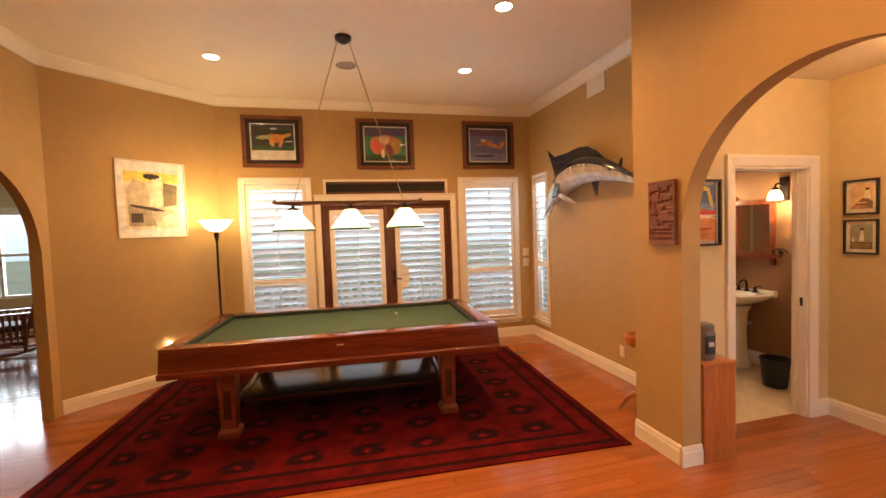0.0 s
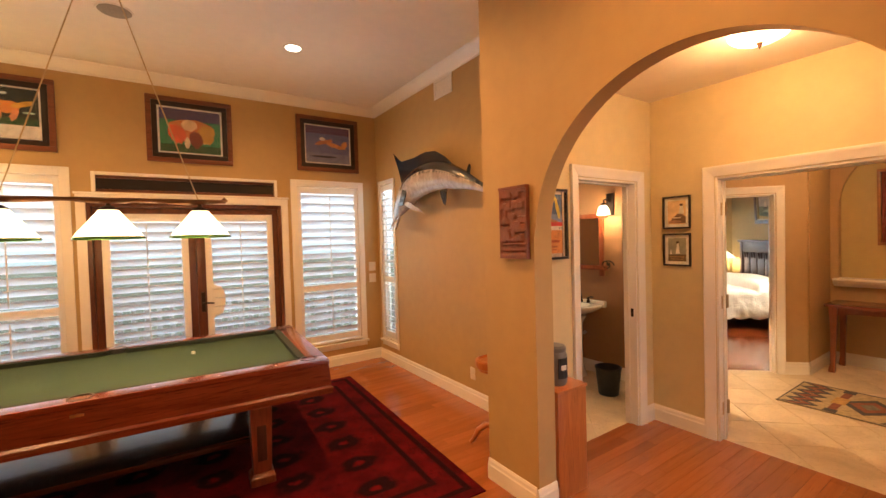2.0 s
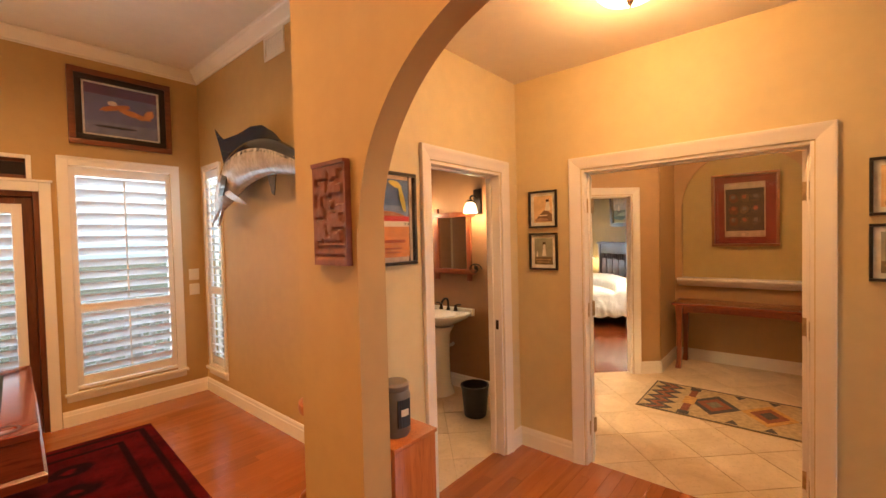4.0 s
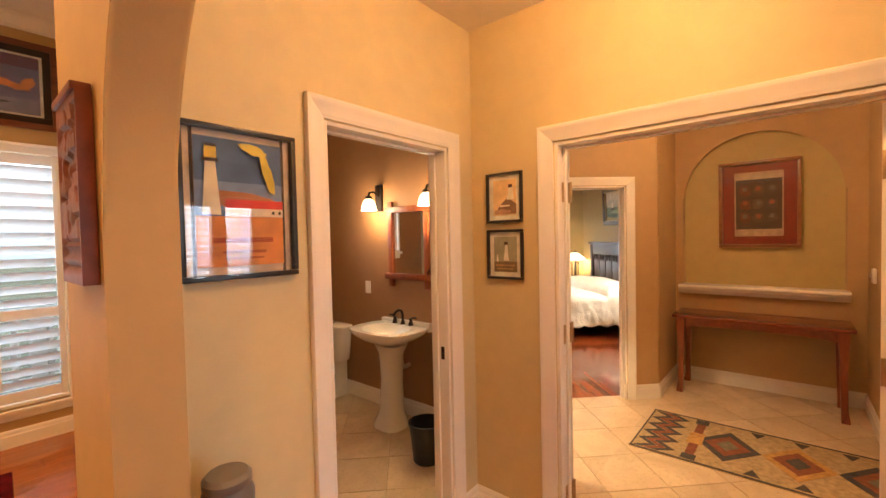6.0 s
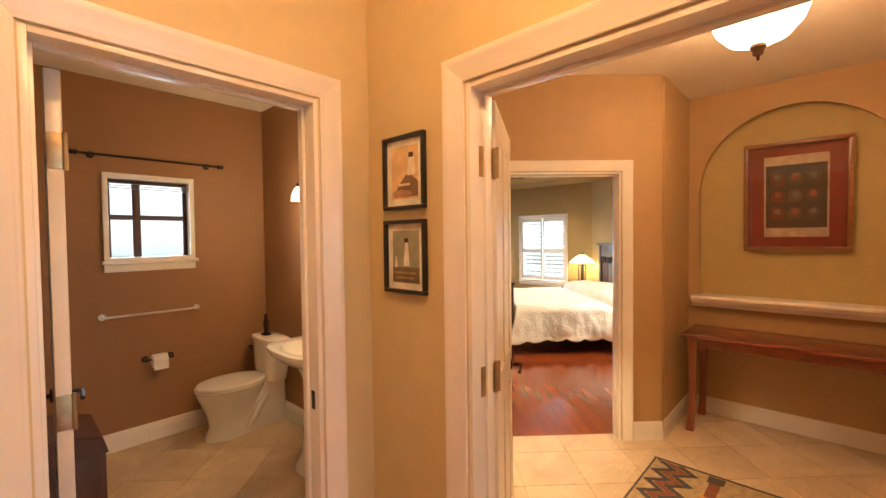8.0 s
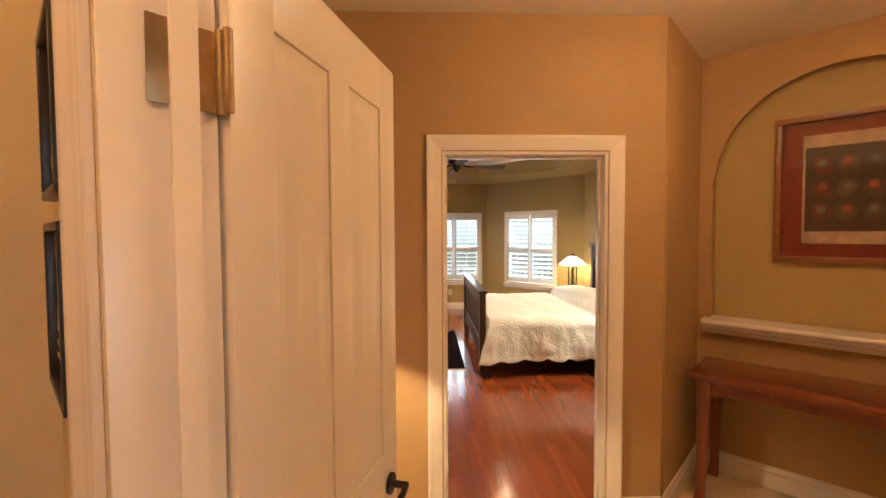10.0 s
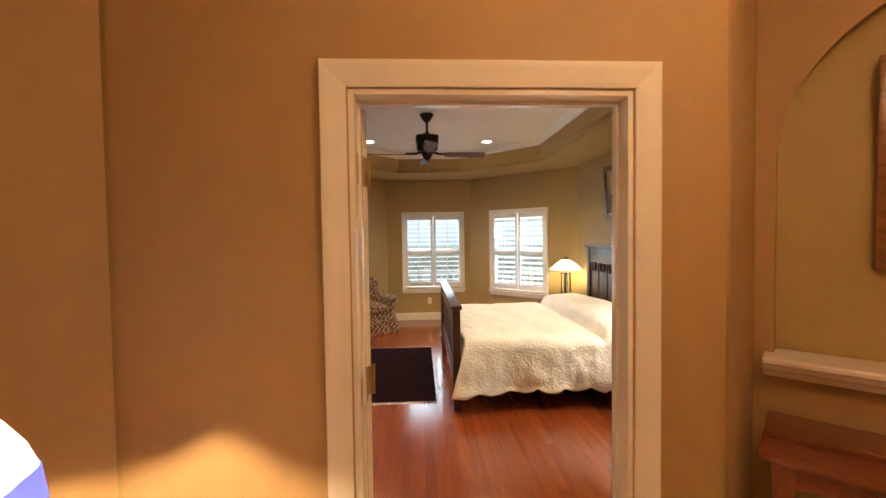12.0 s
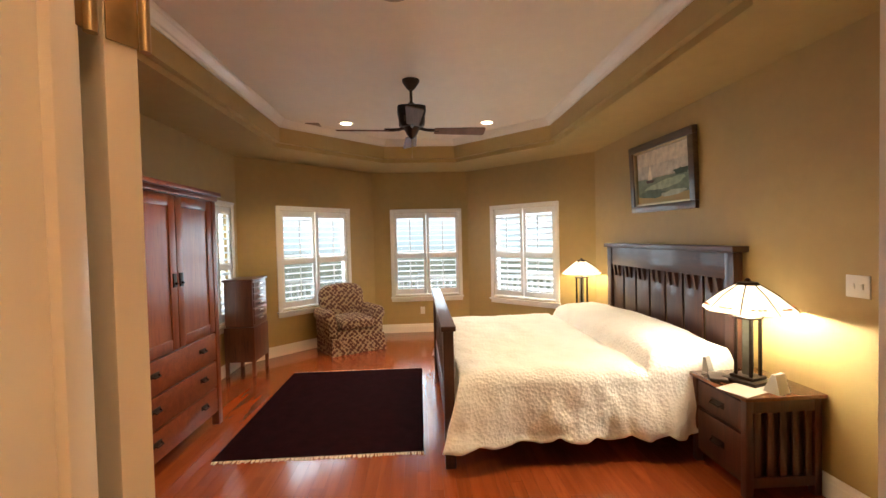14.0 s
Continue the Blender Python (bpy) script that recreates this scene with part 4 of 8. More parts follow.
def pendant_bar():
    """Billiard light: a carved bar on two cords with three glass shades."""
    root = thing("billiard_light", pose(0.70, 4.6, 0, 0, 0, -1.5), "bronze billiard light with three white glass shades over the table", "pendant light")
    bm = B()
    n = 24
    pts = [(-0.66 + 1.32 * i / n, 0, 1.955 + 0.004 * math.cos(6 * math.pi * i / n)) for i in range(n + 1)]
    tube(bm, pts, 0.018, 10, [0.012 + 0.009 * abs(math.sin(3 * math.pi * i / n)) for i in range(n + 1)])
    for x in (-0.66, 0.66):
        lathe(bm, [(0.0, -0.02), (0.026, 0.0), (0.0, 0.03)], 12, (x, 0, 1.965))
    part("bar", bm, M_BRONZE, root)
    for x in (-0.505, 0.0, 0.505):
        bm = B()
        lathe(bm, [(0.050, 1.895), (0.068, 1.87), (0.125, 1.795), (0.165, 1.745), (0.178, 1.722), (0.174, 1.722), (0.160, 1.745), (0.120, 1.795), (0.063, 1.87), (0.046, 1.893)], 36, (x, 0, 0))
        sh = part("shade", bm, M_SHADEGLASS, root, "white ribbed glass shade")
        sh.visible_shadow = False
        bm = B()
        lathe(bm, [(0.179, 1.722), (0.186, 1.712), (0.184, 1.704), (0.176, 1.706), (0.174, 1.722)], 36, (x, 0, 0), wave=lambda a, z: 1 + 0.02 * math.cos(12 * a))
        part("rim", bm, plain("green_glass_rim", (0.05, 0.16, 0.05), 0.2, 0, 0.1, 8, 0.0), sh, "green glass rim")
        bm = B()
        lathe(bm, [(0.0, 1.945), (0.012, 1.945), (0.014, 1.92), (0.035, 1.91), (0.056, 1.895), (0.05, 1.885), (0.0, 1.885)], 20, (x, 0, 0))
        part("cap", bm, M_IRON, root)
    for s in (-1, 1):
        bm = B()
        tube(bm, [(s * 0.50, 0, 1.955), (s * 0.27, 0, 2.70), (s * 0.05, 0, 3.425)], 0.0042, 6)
        part("cord", bm, M_BRASS, root, "twisted hanging cord")
    bm = B()
    lathe(bm, [(0.0, 3.395), (0.03, 3.40), (0.072, 3.43), (0.075, POOL_H - 0.001), (0.0, POOL_H - 0.001)], 24)
    part("canopy", bm, M_IRON, root, "round bronze ceiling canopy")


pendant_bar()


def floor_lamp():
    root = thing("floor_lamp", pose(-0.83, 6.12, 0), "dark torchiere floor lamp with a glowing glass bowl", "floor lamp")
    bm = B()
    lathe(bm, [(0.14, 0.0), (0.14, 0.012), (0.10, 0.03), (0.03, 0.045), (0.014, 0.08), (0.0, 0.08)], 28)
    part("base", bm, M_IRON, root)
    bm = B()
    lathe(bm, [(0.0, 0.07), (0.013, 0.07), (0.013, 0.6), (0.018, 0.62), (0.013, 0.64), (0.013, 1.62), (0.03, 1.70), (0.02, 1.745), (0.0, 1.745)], 16)
    part("pole", bm, M_IRON, root)
    bm = B()
    lathe(bm, [(0.02, 1.745), (0.07, 1.755), (0.125, 1.80), (0.165, 1.865), (0.185, 1.875), (0.18, 1.88), (0.158, 1.872), (0.118, 1.808), (0.066, 1.763), (0.0, 1.755)], 36)
    part("shade", bm, glow("torchiere_glass", (1.0, 0.72, 0.34), 5.0), root, "opal glass bowl")


floor_lamp()


def downlight(name, place, label, group, r=0.085):
    root = thing(name, Matrix.Translation(place), label, "ceiling light", group)
    bm = B()
    lathe(bm, [(r * 0.78, -0.004), (r, -0.006), (r * 1.04, 0.0), (r * 0.78, 0.0)], 28)
    part("trim_ring", bm, M_TRIM, root)
    bm = B()
    lathe(bm, [(0.0, -0.003), (r * 0.78, -0.003), (r * 0.78, -0.001), (0.0, -0.001)], 28)
    part("lens", bm, M_CAN, root, "glowing frosted lens")
    return root


_can = downlight("recessed_light", (*POOL_CANS[0], POOL_H), "round white recessed ceiling light, lit", "pool room ceiling lights")
# these include the three added fixtures out of view
for _x, _y in POOL_CANS[1:]:
    copy_thing(_can, Matrix.Translation((_x, _y, POOL_H)))
for _u, _v in BED_CANS:
    _c = copy_thing(_can, Matrix.Translation(bed(_u, _v, TRAY_HIGH)))
    _c["group"] = "bedroom ceiling lights"

M_GRILLE = plain("grey_speaker_mesh", (0.30, 0.26, 0.20), 0.7, 0, 0.1, 60, 0.3, 300)


def ceiling_speaker(place):
    root = thing("ceiling_speaker", Matrix.Translation(place), "round grey flush ceiling speaker", "speaker", "ceiling speakers")
    bm = B()
    lathe(bm, [(0.0, -0.008), (0.105, -0.008), (0.11, -0.004), (0.11, 0.0), (0.0, 0.0)], 32)
    part("grille", bm, M_GRILLE, root)
    bm = B()
    lathe(bm, [(0.108, -0.006), (0.118, -0.007), (0.122, 0.0), (0.108, 0.0)], 32)
    part("ring", bm, M_CEIL, root)


ceiling_speaker((0.74, 5.25, POOL_H))
ceiling_speaker(bed(8.92, 1.98, TRAY_HIGH))


def air_vent(m, w, h, n, label, mat=M_TRIM):
    root = thing("air_vent", m, label, "vent")
    bm = B()
    for q in ((-w / 2, w / 2, -h / 2, -h / 2 + 0.025), (-w / 2, w / 2, h / 2 - 0.025, h / 2), (-w / 2, -w / 2 + 0.025, -h / 2 + 0.025, h / 2 - 0.025), (w / 2 - 0.025, w / 2, -h / 2 + 0.025, h / 2 - 0.025)):
        box(bm, q[0], q[1], -0.012, -0.0005, q[2], q[3], 0.002)
    part("vent_frame", bm, mat, root)
    bm = B()
    box(bm, -w / 2 + 0.02, w / 2 - 0.02, -0.002, -0.0008, -h / 2 + 0.02, h / 2 - 0.02)
    part("backing", bm, mat, root, smooth=False)
    for i in range(n):
        bm = B()
        z = -h / 2 + 0.025 + (h - 0.05) * (i + 0.5) / n
        box(bm, -w / 2 + 0.025, w / 2 - 0.025, -0.007, 0.007, z - 0.001, z + 0.001, 0, Matrix.Translation((0, -0.006, z)) @ pose(0, 0, 0, 40) @ Matrix.Translation((0, 0, -z)) @ Matrix.Diagonal((1, 0.6, 1, 1)))
        part("slat", bm, mat, root, smooth=False)
    return root


air_vent(run_frame((3.49, 6.56), (3.49, 3.39))[0] @ Matrix.Translation((1.71, 0, 3.25)), 0.33, 0.20, 9, "white slotted air vent high on the tan wall")


# ---- framed pictures ----
def blob(cx, cz, rx, rz, turn=0.0, wob=0.12, seed=1, n=22):
    rnd = random.Random(seed)
    ks = [1 + rnd.uniform(-wob, wob) for _ in range(n)]
    c, s = math.cos(turn), math.sin(turn)
    pts = []
    for i in range(n):
        a = 2 * math.pi * i / n
        x, z = rx * ks[i] * math.cos(a), rz * ks[i] * math.sin(a)
        pts.append((cx + c * x - s * z, cz + s * x + c * z))
    return pts


def rect(x0, x1, z0, z1):
    return [(x0, z0), (x1, z0), (x1, z1), (x0, z1)]


INKS = {}


def ink(colour, vary=0.22):
    key = tuple(round(c, 3) for c in colour)
    if key not in INKS:
        INKS[key] = plain("print_ink", tuple(min(0.85, c * 1.45) for c in colour), 0.7, 0, vary, 14, 0.0)
    return INKS[key]


def picture(name, m, w, h, fw, frame_mat, layers, label, depth=0.03, inner=None, glass=True, group="", category="picture", lip=0.0):
    """A framed print on a wall: m puts x along the wall, -y into the room. layers: (outline in units of the print, colour), back to front."""
    root = thing(name, m, label, category, group)
    bm = B()
    for x0, x1, z0, z1 in ((-w / 2, w / 2, -h / 2, -h / 2 + fw), (-w / 2, w / 2, h / 2 - fw, h / 2), (-w / 2, -w / 2 + fw, -h / 2 + fw, h / 2 - fw), (w / 2 - fw, w / 2, -h / 2 + fw, h / 2 - fw)):
        box(bm, x0, x1, -depth, -0.002, z0, z1, min(0.006, fw * 0.25))
    part("frame", bm, frame_mat, root)
    if inner:
        iw, imat = inner
        bm = B()
        a, c = w / 2 - fw, h / 2 - fw
        for x0, x1, z0, z1 in ((-a, a, -c, -c + iw), (-a, a, c - iw, c), (-a, -a + iw, -c + iw, c - iw), (a - iw, a, -c + iw, c - iw)):
            box(bm, x0, x1, -depth * 0.75, -0.003, z0, z1, 0.003)
        part("inner_frame", bm, imat, root, "dark inner moulding")
        fw += iw
    a, c = w / 2 - fw + 0.002, h / 2 - fw + 0.002
    for k, (poly, colour) in enumerate(layers):
        bm = B()
        y = -0.006 - 0.0012 * k
        vs = [bm.verts.new((p[0] * a, y, p[1] * c)) for p in poly]
        bv = [bm.verts.new((p[0] * a, y + 0.0008, p[1] * c)) for p in poly]
        bm.faces.new(vs)
        bm.faces.new(bv[::-1])
        for i in range(len(vs)):
            j = (i + 1) % len(vs)
            bm.faces.new((vs[i], bv[i], bv[j], vs[j]))
        bmesh.ops.triangulate(bm, faces=[f for f in bm.faces if len(f.verts) > 4])
        part("print" if k else "mount", bm, ink(colour), root, smooth=False)
    if glass:
        bm = B()
        y = -0.010 - 0.0012 * len(layers)
        box(bm, -a, a, y - 0.001, y, -c, c)
        g = part("glass", bm, M_PICGLASS, root, smooth=False)
        g.visible_shadow = False
    return root


def on_wall(p0, p1, s, z):
    return run_frame(p0, p1)[0] @ Matrix.Translation((s, 0, z))


FULL = rect(-1, 1, -1, 1)
M_FRAMEBROWN = wood("brown_frame_wood", (0.12, 0.034, 0.015), (0.24, 0.075, 0.03), 0.35, 0, 2)
M_FRAMEBLACK = plain("black_frame_lacquer", (0.018, 0.014, 0.012), 0.3, 0, 0.2, 8, 0.02)
M_FRAMEDARK = plain("near_black_inner_frame", (0.02, 0.012, 0.01), 0.3, 0, 0.2, 8, 0.02)
_inner = (0.05, M_FRAMEDARK)
picture("framed_print", on_wall(*NORTH, -0.20 + 0.88, 2.91), 0.76, 0.68, 0.05, M_FRAMEBROWN, [
    (FULL, (0.75, 0.72, 0.66)), (rect(-0.93, 0.93, -0.46, 0.93), (0.012, 0.022, 0.018)), (rect(-0.93, 0.93, -0.46, -0.2), (0.02, 0.07, 0.03)),
    (blob(0.12, 0.22, 0.38, 0.24, -0.1, 0.2, 3), (0.55, 0.20, 0.04)), (blob(-0.35, 0.25, 0.42, 0.10, 0.15, 0.2, 4), (0.30, 0.32, 0.18)), (blob(0.55, 0.32, 0.28, 0.1, 0.4, 0.2, 5), (0.6, 0.34, 0.05)),
    (blob(-0.05, -0.05, 0.09, 0.22, 0.2, 0.2, 6), (0.62, 0.3, 0.1)), (blob(0.35, -0.08, 0.10, 0.24, -0.3, 0.2, 7), (0.5, 0.2, 0.1)), (blob(0.05, 0.70, 0.16, 0.05, 0, 0.1, 8), (0.5, 0.75, 0.6)), (blob(0.7, 0.02, 0.16, 0.04, 0, 0.1, 9), (0.4, 0.7, 0.5))],
    "brown wood framed print of an orange shape on black", 0.035, _inner, group="prints above the shutters")
picture("framed_print", on_wall(*NORTH, 1.28 + 0.88, 2.90), 0.81, 0.70, 0.05, M_FRAMEBROWN, [
    (FULL, (0.75, 0.72, 0.66)), (rect(-0.93, 0.93, -0.92, 0.92), (0.05, 0.09, 0.16)), (rect(-0.93, 0.93, -0.92, 0.45), (0.03, 0.20, 0.10)), (rect(-0.93, 0.93, 0.45, 0.92), (0.06, 0.045, 0.12)), (rect(-0.93, 0.93, -0.92, -0.6), (0.02, 0.07, 0.03)),
    (blob(0.0, 0.02, 0.72, 0.50, 0.0, 0.1, 11), (0.45, 0.16, 0.06)), (blob(-0.42, -0.15, 0.26, 0.42, 0.2, 0.15, 12), (0.55, 0.10, 0.05)), (blob(0.45, -0.1, 0.28, 0.45, -0.2, 0.15, 13), (0.40, 0.24, 0.05)),
    (blob(-0.05, 0.25, 0.24, 0.24, 0.0, 0.12, 14), (0.60, 0.42, 0.25)), (blob(0.15, -0.35, 0.2, 0.35, 0, 0.15, 15), (0.16, 0.04, 0.03)), (blob(-0.12, -0.5, 0.09, 0.24, 0, 0.1, 16), (0.62, 0.5, 0.36))],
    "brown wood framed print of a rounded orange shape on green", 0.035, _inner, group="prints above the shutters")
picture("framed_print", on_wall(*NORTH, 2.815 + 0.88, 2.91), 0.81, 0.70, 0.05, M_FRAMEBROWN, [
    (FULL, (0.75, 0.72, 0.66)), (rect(-0.93, 0.93, -0.92, 0.92), (0.11, 0.12, 0.27)), (rect(-0.93, 0.93, 0.55, 0.92), (0.08, 0.04, 0.11)), (rect(-0.93, 0.93, -0.92, -0.45), (0.15, 0.17, 0.30)),
    (blob(-0.2, 0.12, 0.42, 0.10, 0.35, 0.2, 21), (0.45, 0.16, 0.07)), (blob(0.32, -0.02, 0.40, 0.11, -0.3, 0.2, 22), (0.50, 0.20, 0.08)), (blob(0.68, 0.05, 0.12, 0.24, -0.5, 0.2, 23), (0.5, 0.22, 0.1)), (blob(-0.25, 0.28, 0.12, 0.09, 0, 0.1, 24), (0.6, 0.5, 0.45)), (blob(-0.2, -0.62, 0.55, 0.05, 0, 0.1, 25), (0.02, 0.025, 0.06))],
    "brown wood framed print of a slim orange shape on blue", 0.035, _inner, group="prints above the shutters")

NWALL = (NW2, NW1)
picture("art_print", on_wall(*NWALL, 0.90, 2.13), 0.70, 0.86, 0.012, plain("white_deckle_paper", (0.78, 0.74, 0.66), 0.8, 0, 0.04, 8, 0.2, 90), [
    (FULL, (0.78, 0.74, 0.66)), (rect(-0.78, 0.80, -0.78, 0.72), (0.55, 0.50, 0.38)), (rect(-0.78, 0.80, 0.46, 0.72), (0.58, 0.50, 0.12)),
    (blob(-0.42, 0.05, 0.34, 0.48, 0, 0.1, 31), (0.42, 0.37, 0.28)), ([(-0.12, -0.2), (0.26, -0.2), (0.30, 0.62), (0.05, 0.66)], (0.62, 0.57, 0.46)), ([(0.30, -0.2), (0.72, -0.14), (0.76, 0.40), (0.34, 0.46)], (0.15, 0.12, 0.075)),
    (rect(-0.72, 0.05, -0.72, -0.2), (0.28, 0.24, 0.18)), (rect(-0.66, -0.32, -0.62, -0.38), (0.05, 0.04, 0.03)), (blob(0.30, -0.42, 0.40, 0.20, -0.2, 0.1, 34), (0.40, 0.36, 0.28)), (blob(0.45, -0.52, 0.24, 0.12, 0.2, 0.1, 37), (0.60, 0.55, 0.44)), (blob(-0.02, 0.60, 0.22, 0.07, 0, 0.3, 35), (0.03, 0.025, 0.02)), (blob(-0.2, -0.24, 0.5, 0.04, -0.15, 0.2, 36), (0.04, 0.03, 0.025))],
    "unframed white paper print with grey and yellow shapes", 0.02, None, glass=False, category="art print")

# ---- mounted marlin ----
def marlin_skin(name, dark, light, cut):
    """Lacquered skin with upright bars and mottling."""
    m, t, b = material(name)
    vec = coords(t, (7.0, 7.0, 1.6))
    fac = mixed(t, 0.4, noisy(t, vec, 1.6, 3, 0.6, 0.4), noisy(t, coords(t), 26, 3))
    link(t, mixed(t, ramp(t, fac, cut - 0.12, cut + 0.10), dark, light), b.inputs["Base Color"])
    b.inputs["Roughness"].default_value = 0.18
    b.inputs["Coat Weight"].default_value = 0.6
    relief(t, b, noisy(t, coords(t), 70, 2), 0.1, 0.003)
    return m


def marlin():
    # middle line of the body: along the wall (towards the north) and up, half height, half thickness
    spine = [(-0.10, -0.02, 0.030, 0.018), (0.06, 0.04, 0.034, 0.02), (0.22, 0.10, 0.055, 0.035), (0.45, 0.18, 0.10, 0.065), (0.72, 0.25, 0.140, 0.09), (1.0, 0.265, 0.165, 0.11), (1.28, 0.22, 0.165, 0.11), (1.48, 0.12, 0.145, 0.095), (1.62, 0.02, 0.105, 0.075), (1.72, -0.06, 0.062, 0.05), (1.79, -0.125, 0.022, 0.022), (1.92, -0.24, 0.004, 0.004)]
    fine = []
    for i in range(len(spine) - 1):
        for k in range(4):
            f = k / 4
            p = [spine[max(0, min(len(spine) - 1, i + d))] for d in (-1, 0, 1, 2)]
            fine.append(tuple(0.5 * (2 * p[1][c] + (p[2][c] - p[0][c]) * f + (2 * p[0][c] - 5 * p[1][c] + 4 * p[2][c] - p[3][c]) * f * f + (3 * p[1][c] - p[0][c] - 3 * p[2][c] + p[3][c]) * f ** 3) for c in range(4)))
    fine.append(spine[-1])
    bm = B()
    n = 32
    rings = []
    for i, (s, z, hh, ht) in enumerate(fine):
        a, b = fine[max(0, i - 1)], fine[min(len(fine) - 1, i + 1)]
        d = Vector((b[0] - a[0], b[1] - a[1])).normalized()
        nrm = Vector((-d.y, d.x))
        rings.append([bm.verts.new((s + nrm.x * max(hh, 0.003) * math.cos(2 * math.pi * j / n), max(ht, 0.003) * math.sin(2 * math.pi * j / n), z + nrm.y * max(hh, 0.003) * math.cos(2 * math.pi * j / n))) for j in range(n)])
    faces = []
    for p, q in zip(rings, rings[1:]):
        for j in range(n):
            f = bm.faces.new((p[j], p[(j + 1) % n], q[(j + 1) % n], q[j]))
            a = 2 * math.pi * (j + 0.5) / n
            c = math.cos(a)
            f.material_index = 0 if c > 0.42 else 2 if c > 0.25 else 1
    bm.faces.new(rings[0])
    bm.faces.new(rings[-1])

    def fin(pts, t=0.007, slot=0, side=0.0):
        lo = [bm.verts.new((x, side - t / 2, z)) for x, z in pts]
        hi = [bm.verts.new((x, side + t / 2, z)) for x, z in pts]
        fs = [bm.faces.new(lo), bm.faces.new(hi[::-1])]
        for i in range(len(pts)):
            j = (i + 1) % len(pts)
            fs.append(bm.faces.new((lo[i], hi[i], hi[j], lo[j])))
        for f in fs:
            f.material_index = slot
    fin([(1.56, 0.20), (1.66, 0.44), (1.78, 0.66), (1.70, 0.60), (1.59, 0.53), (1.3, 0.525), (1.05, 0.545), (0.86, 0.52), (0.68, 0.43), (0.50, 0.29), (0.7, 0.34), (1.0, 0.39), (1.3, 0.34)])
    fin([(0.82, 0.16), (0.74, -0.03), (0.70, -0.05), (0.66, 0.14)], slot=0)
    fin([(-0.08, 0.0), (-0.22, 0.28), (-0.18, 0.30), (-0.04, 0.05), (-0.12, -0.28), (-0.16, -0.30), (-0.14, -0.06)])
    fin([(1.42, 0.02), (1.22, -0.06), (1.00, -0.10), (1.05, -0.07), (1.30, 0.04)], 0.006, 1, 0.085)
    fin([(1.50, 0.0), (1.42, 0.16), (1.30, 0.24), (1.32, 0.12), (1.40, 0.0)], 0.008, 0, 0.10)
    fin([(1.68, -0.08), (1.80, -0.24), (1.77, -0.25), (1.63, -0.06)], 0.02, 1)
    fin([(0.36, 0.20), (0.30, 0.30), (0.28, 0.28), (0.30, 0.17)])
    ob = link_mesh("mounted_marlin", bm, marlin_skin("navy_marlin_skin", (0.012, 0.020, 0.036), (0.060, 0.085, 0.12), 0.70), None, True)
    ob.data.materials.append(marlin_skin("silver_marlin_skin", (0.30, 0.27, 0.26), (0.46, 0.43, 0.43), 0.5))
    ob.data.materials.append(marlin_skin("mottled_marlin_skin", (0.02, 0.03, 0.05), (0.62, 0.60, 0.58), 0.5))
    # local x runs north along the wall, local y out into the room
    ob.matrix_world = Matrix(((0, -1, 0, 3.33), (1, 0, 0, 3.93), (0, 0, 1, 2.03), (0, 0, 0, 1)))
    return tagged(ob, "mounted blue and silver marlin trophy on the tan wall", "fish trophy")


marlin()


# ---- carved panel on the pier ----
def carving():
    m = run_frame((2.79, 3.39), (2.79, 2.95))[0] @ Matrix.Translation((0.31, 0, 1.728))
    root = thing("wood_carving", m, "red-brown carved wooden relief panel on the pier", "wall carving")
    mat = plain("carved_redwood", (0.17, 0.044, 0.022), 0.5, 0, 0.3, 16, 0.35, 50)
    bm = B()
    nx, nz = 26, 44
    w, h = 0.235, 0.425
    rnd = random.Random(9)
    lines = [(rnd.uniform(-0.09, 0.09), rnd.uniform(-0.19, 0.2), rnd.uniform(0.012, 0.05), rnd.uniform(0.008, 0.03)) for _ in range(46)]
    grid = []
    for i in range(nx + 1):
        col = []
        for j in range(nz + 1):
            x, z = w * (i / nx - 0.5), h * (j / nz - 0.5)
            d = 0.032
            if abs(x) < w / 2 - 0.018 and abs(z) < h / 2 - 0.02:
                d = 0.020 + (0.010 if any(abs(x - a) < c and abs(z - b) < e for a, b, c, e in lines) else 0) + 0.003 * noise.noise((x * 60, z * 60, 2))
                if z < -h / 2 + 0.10:
                    d = 0.022 + 0.008 * (int(z * 60) % 2)
            col.append(bm.verts.new((x + 0.005 * noise.noise((z * 9, 1, 1)), -d, z)))
        grid.append(col)
    for i in range(nx):
        for j in range(nz):
            bm.faces.new((grid[i][j], grid[i + 1][j], grid[i + 1][j + 1], grid[i][j + 1]))
    ext = bmesh.ops.extrude_edge_only(bm, edges=[e for e in bm.edges if e.is_boundary])
    for v in ext["geom"]:
        if isinstance(v, bmesh.types.BMVert):
            v.co.y = -0.002
    part("relief", bm, mat, root)
    bm = B()
    box(bm, -0.118, 0.118, -0.04, -0.002, 0.211, 0.23, 0.004)
    part("top_edge", bm, mat, root)


carving()


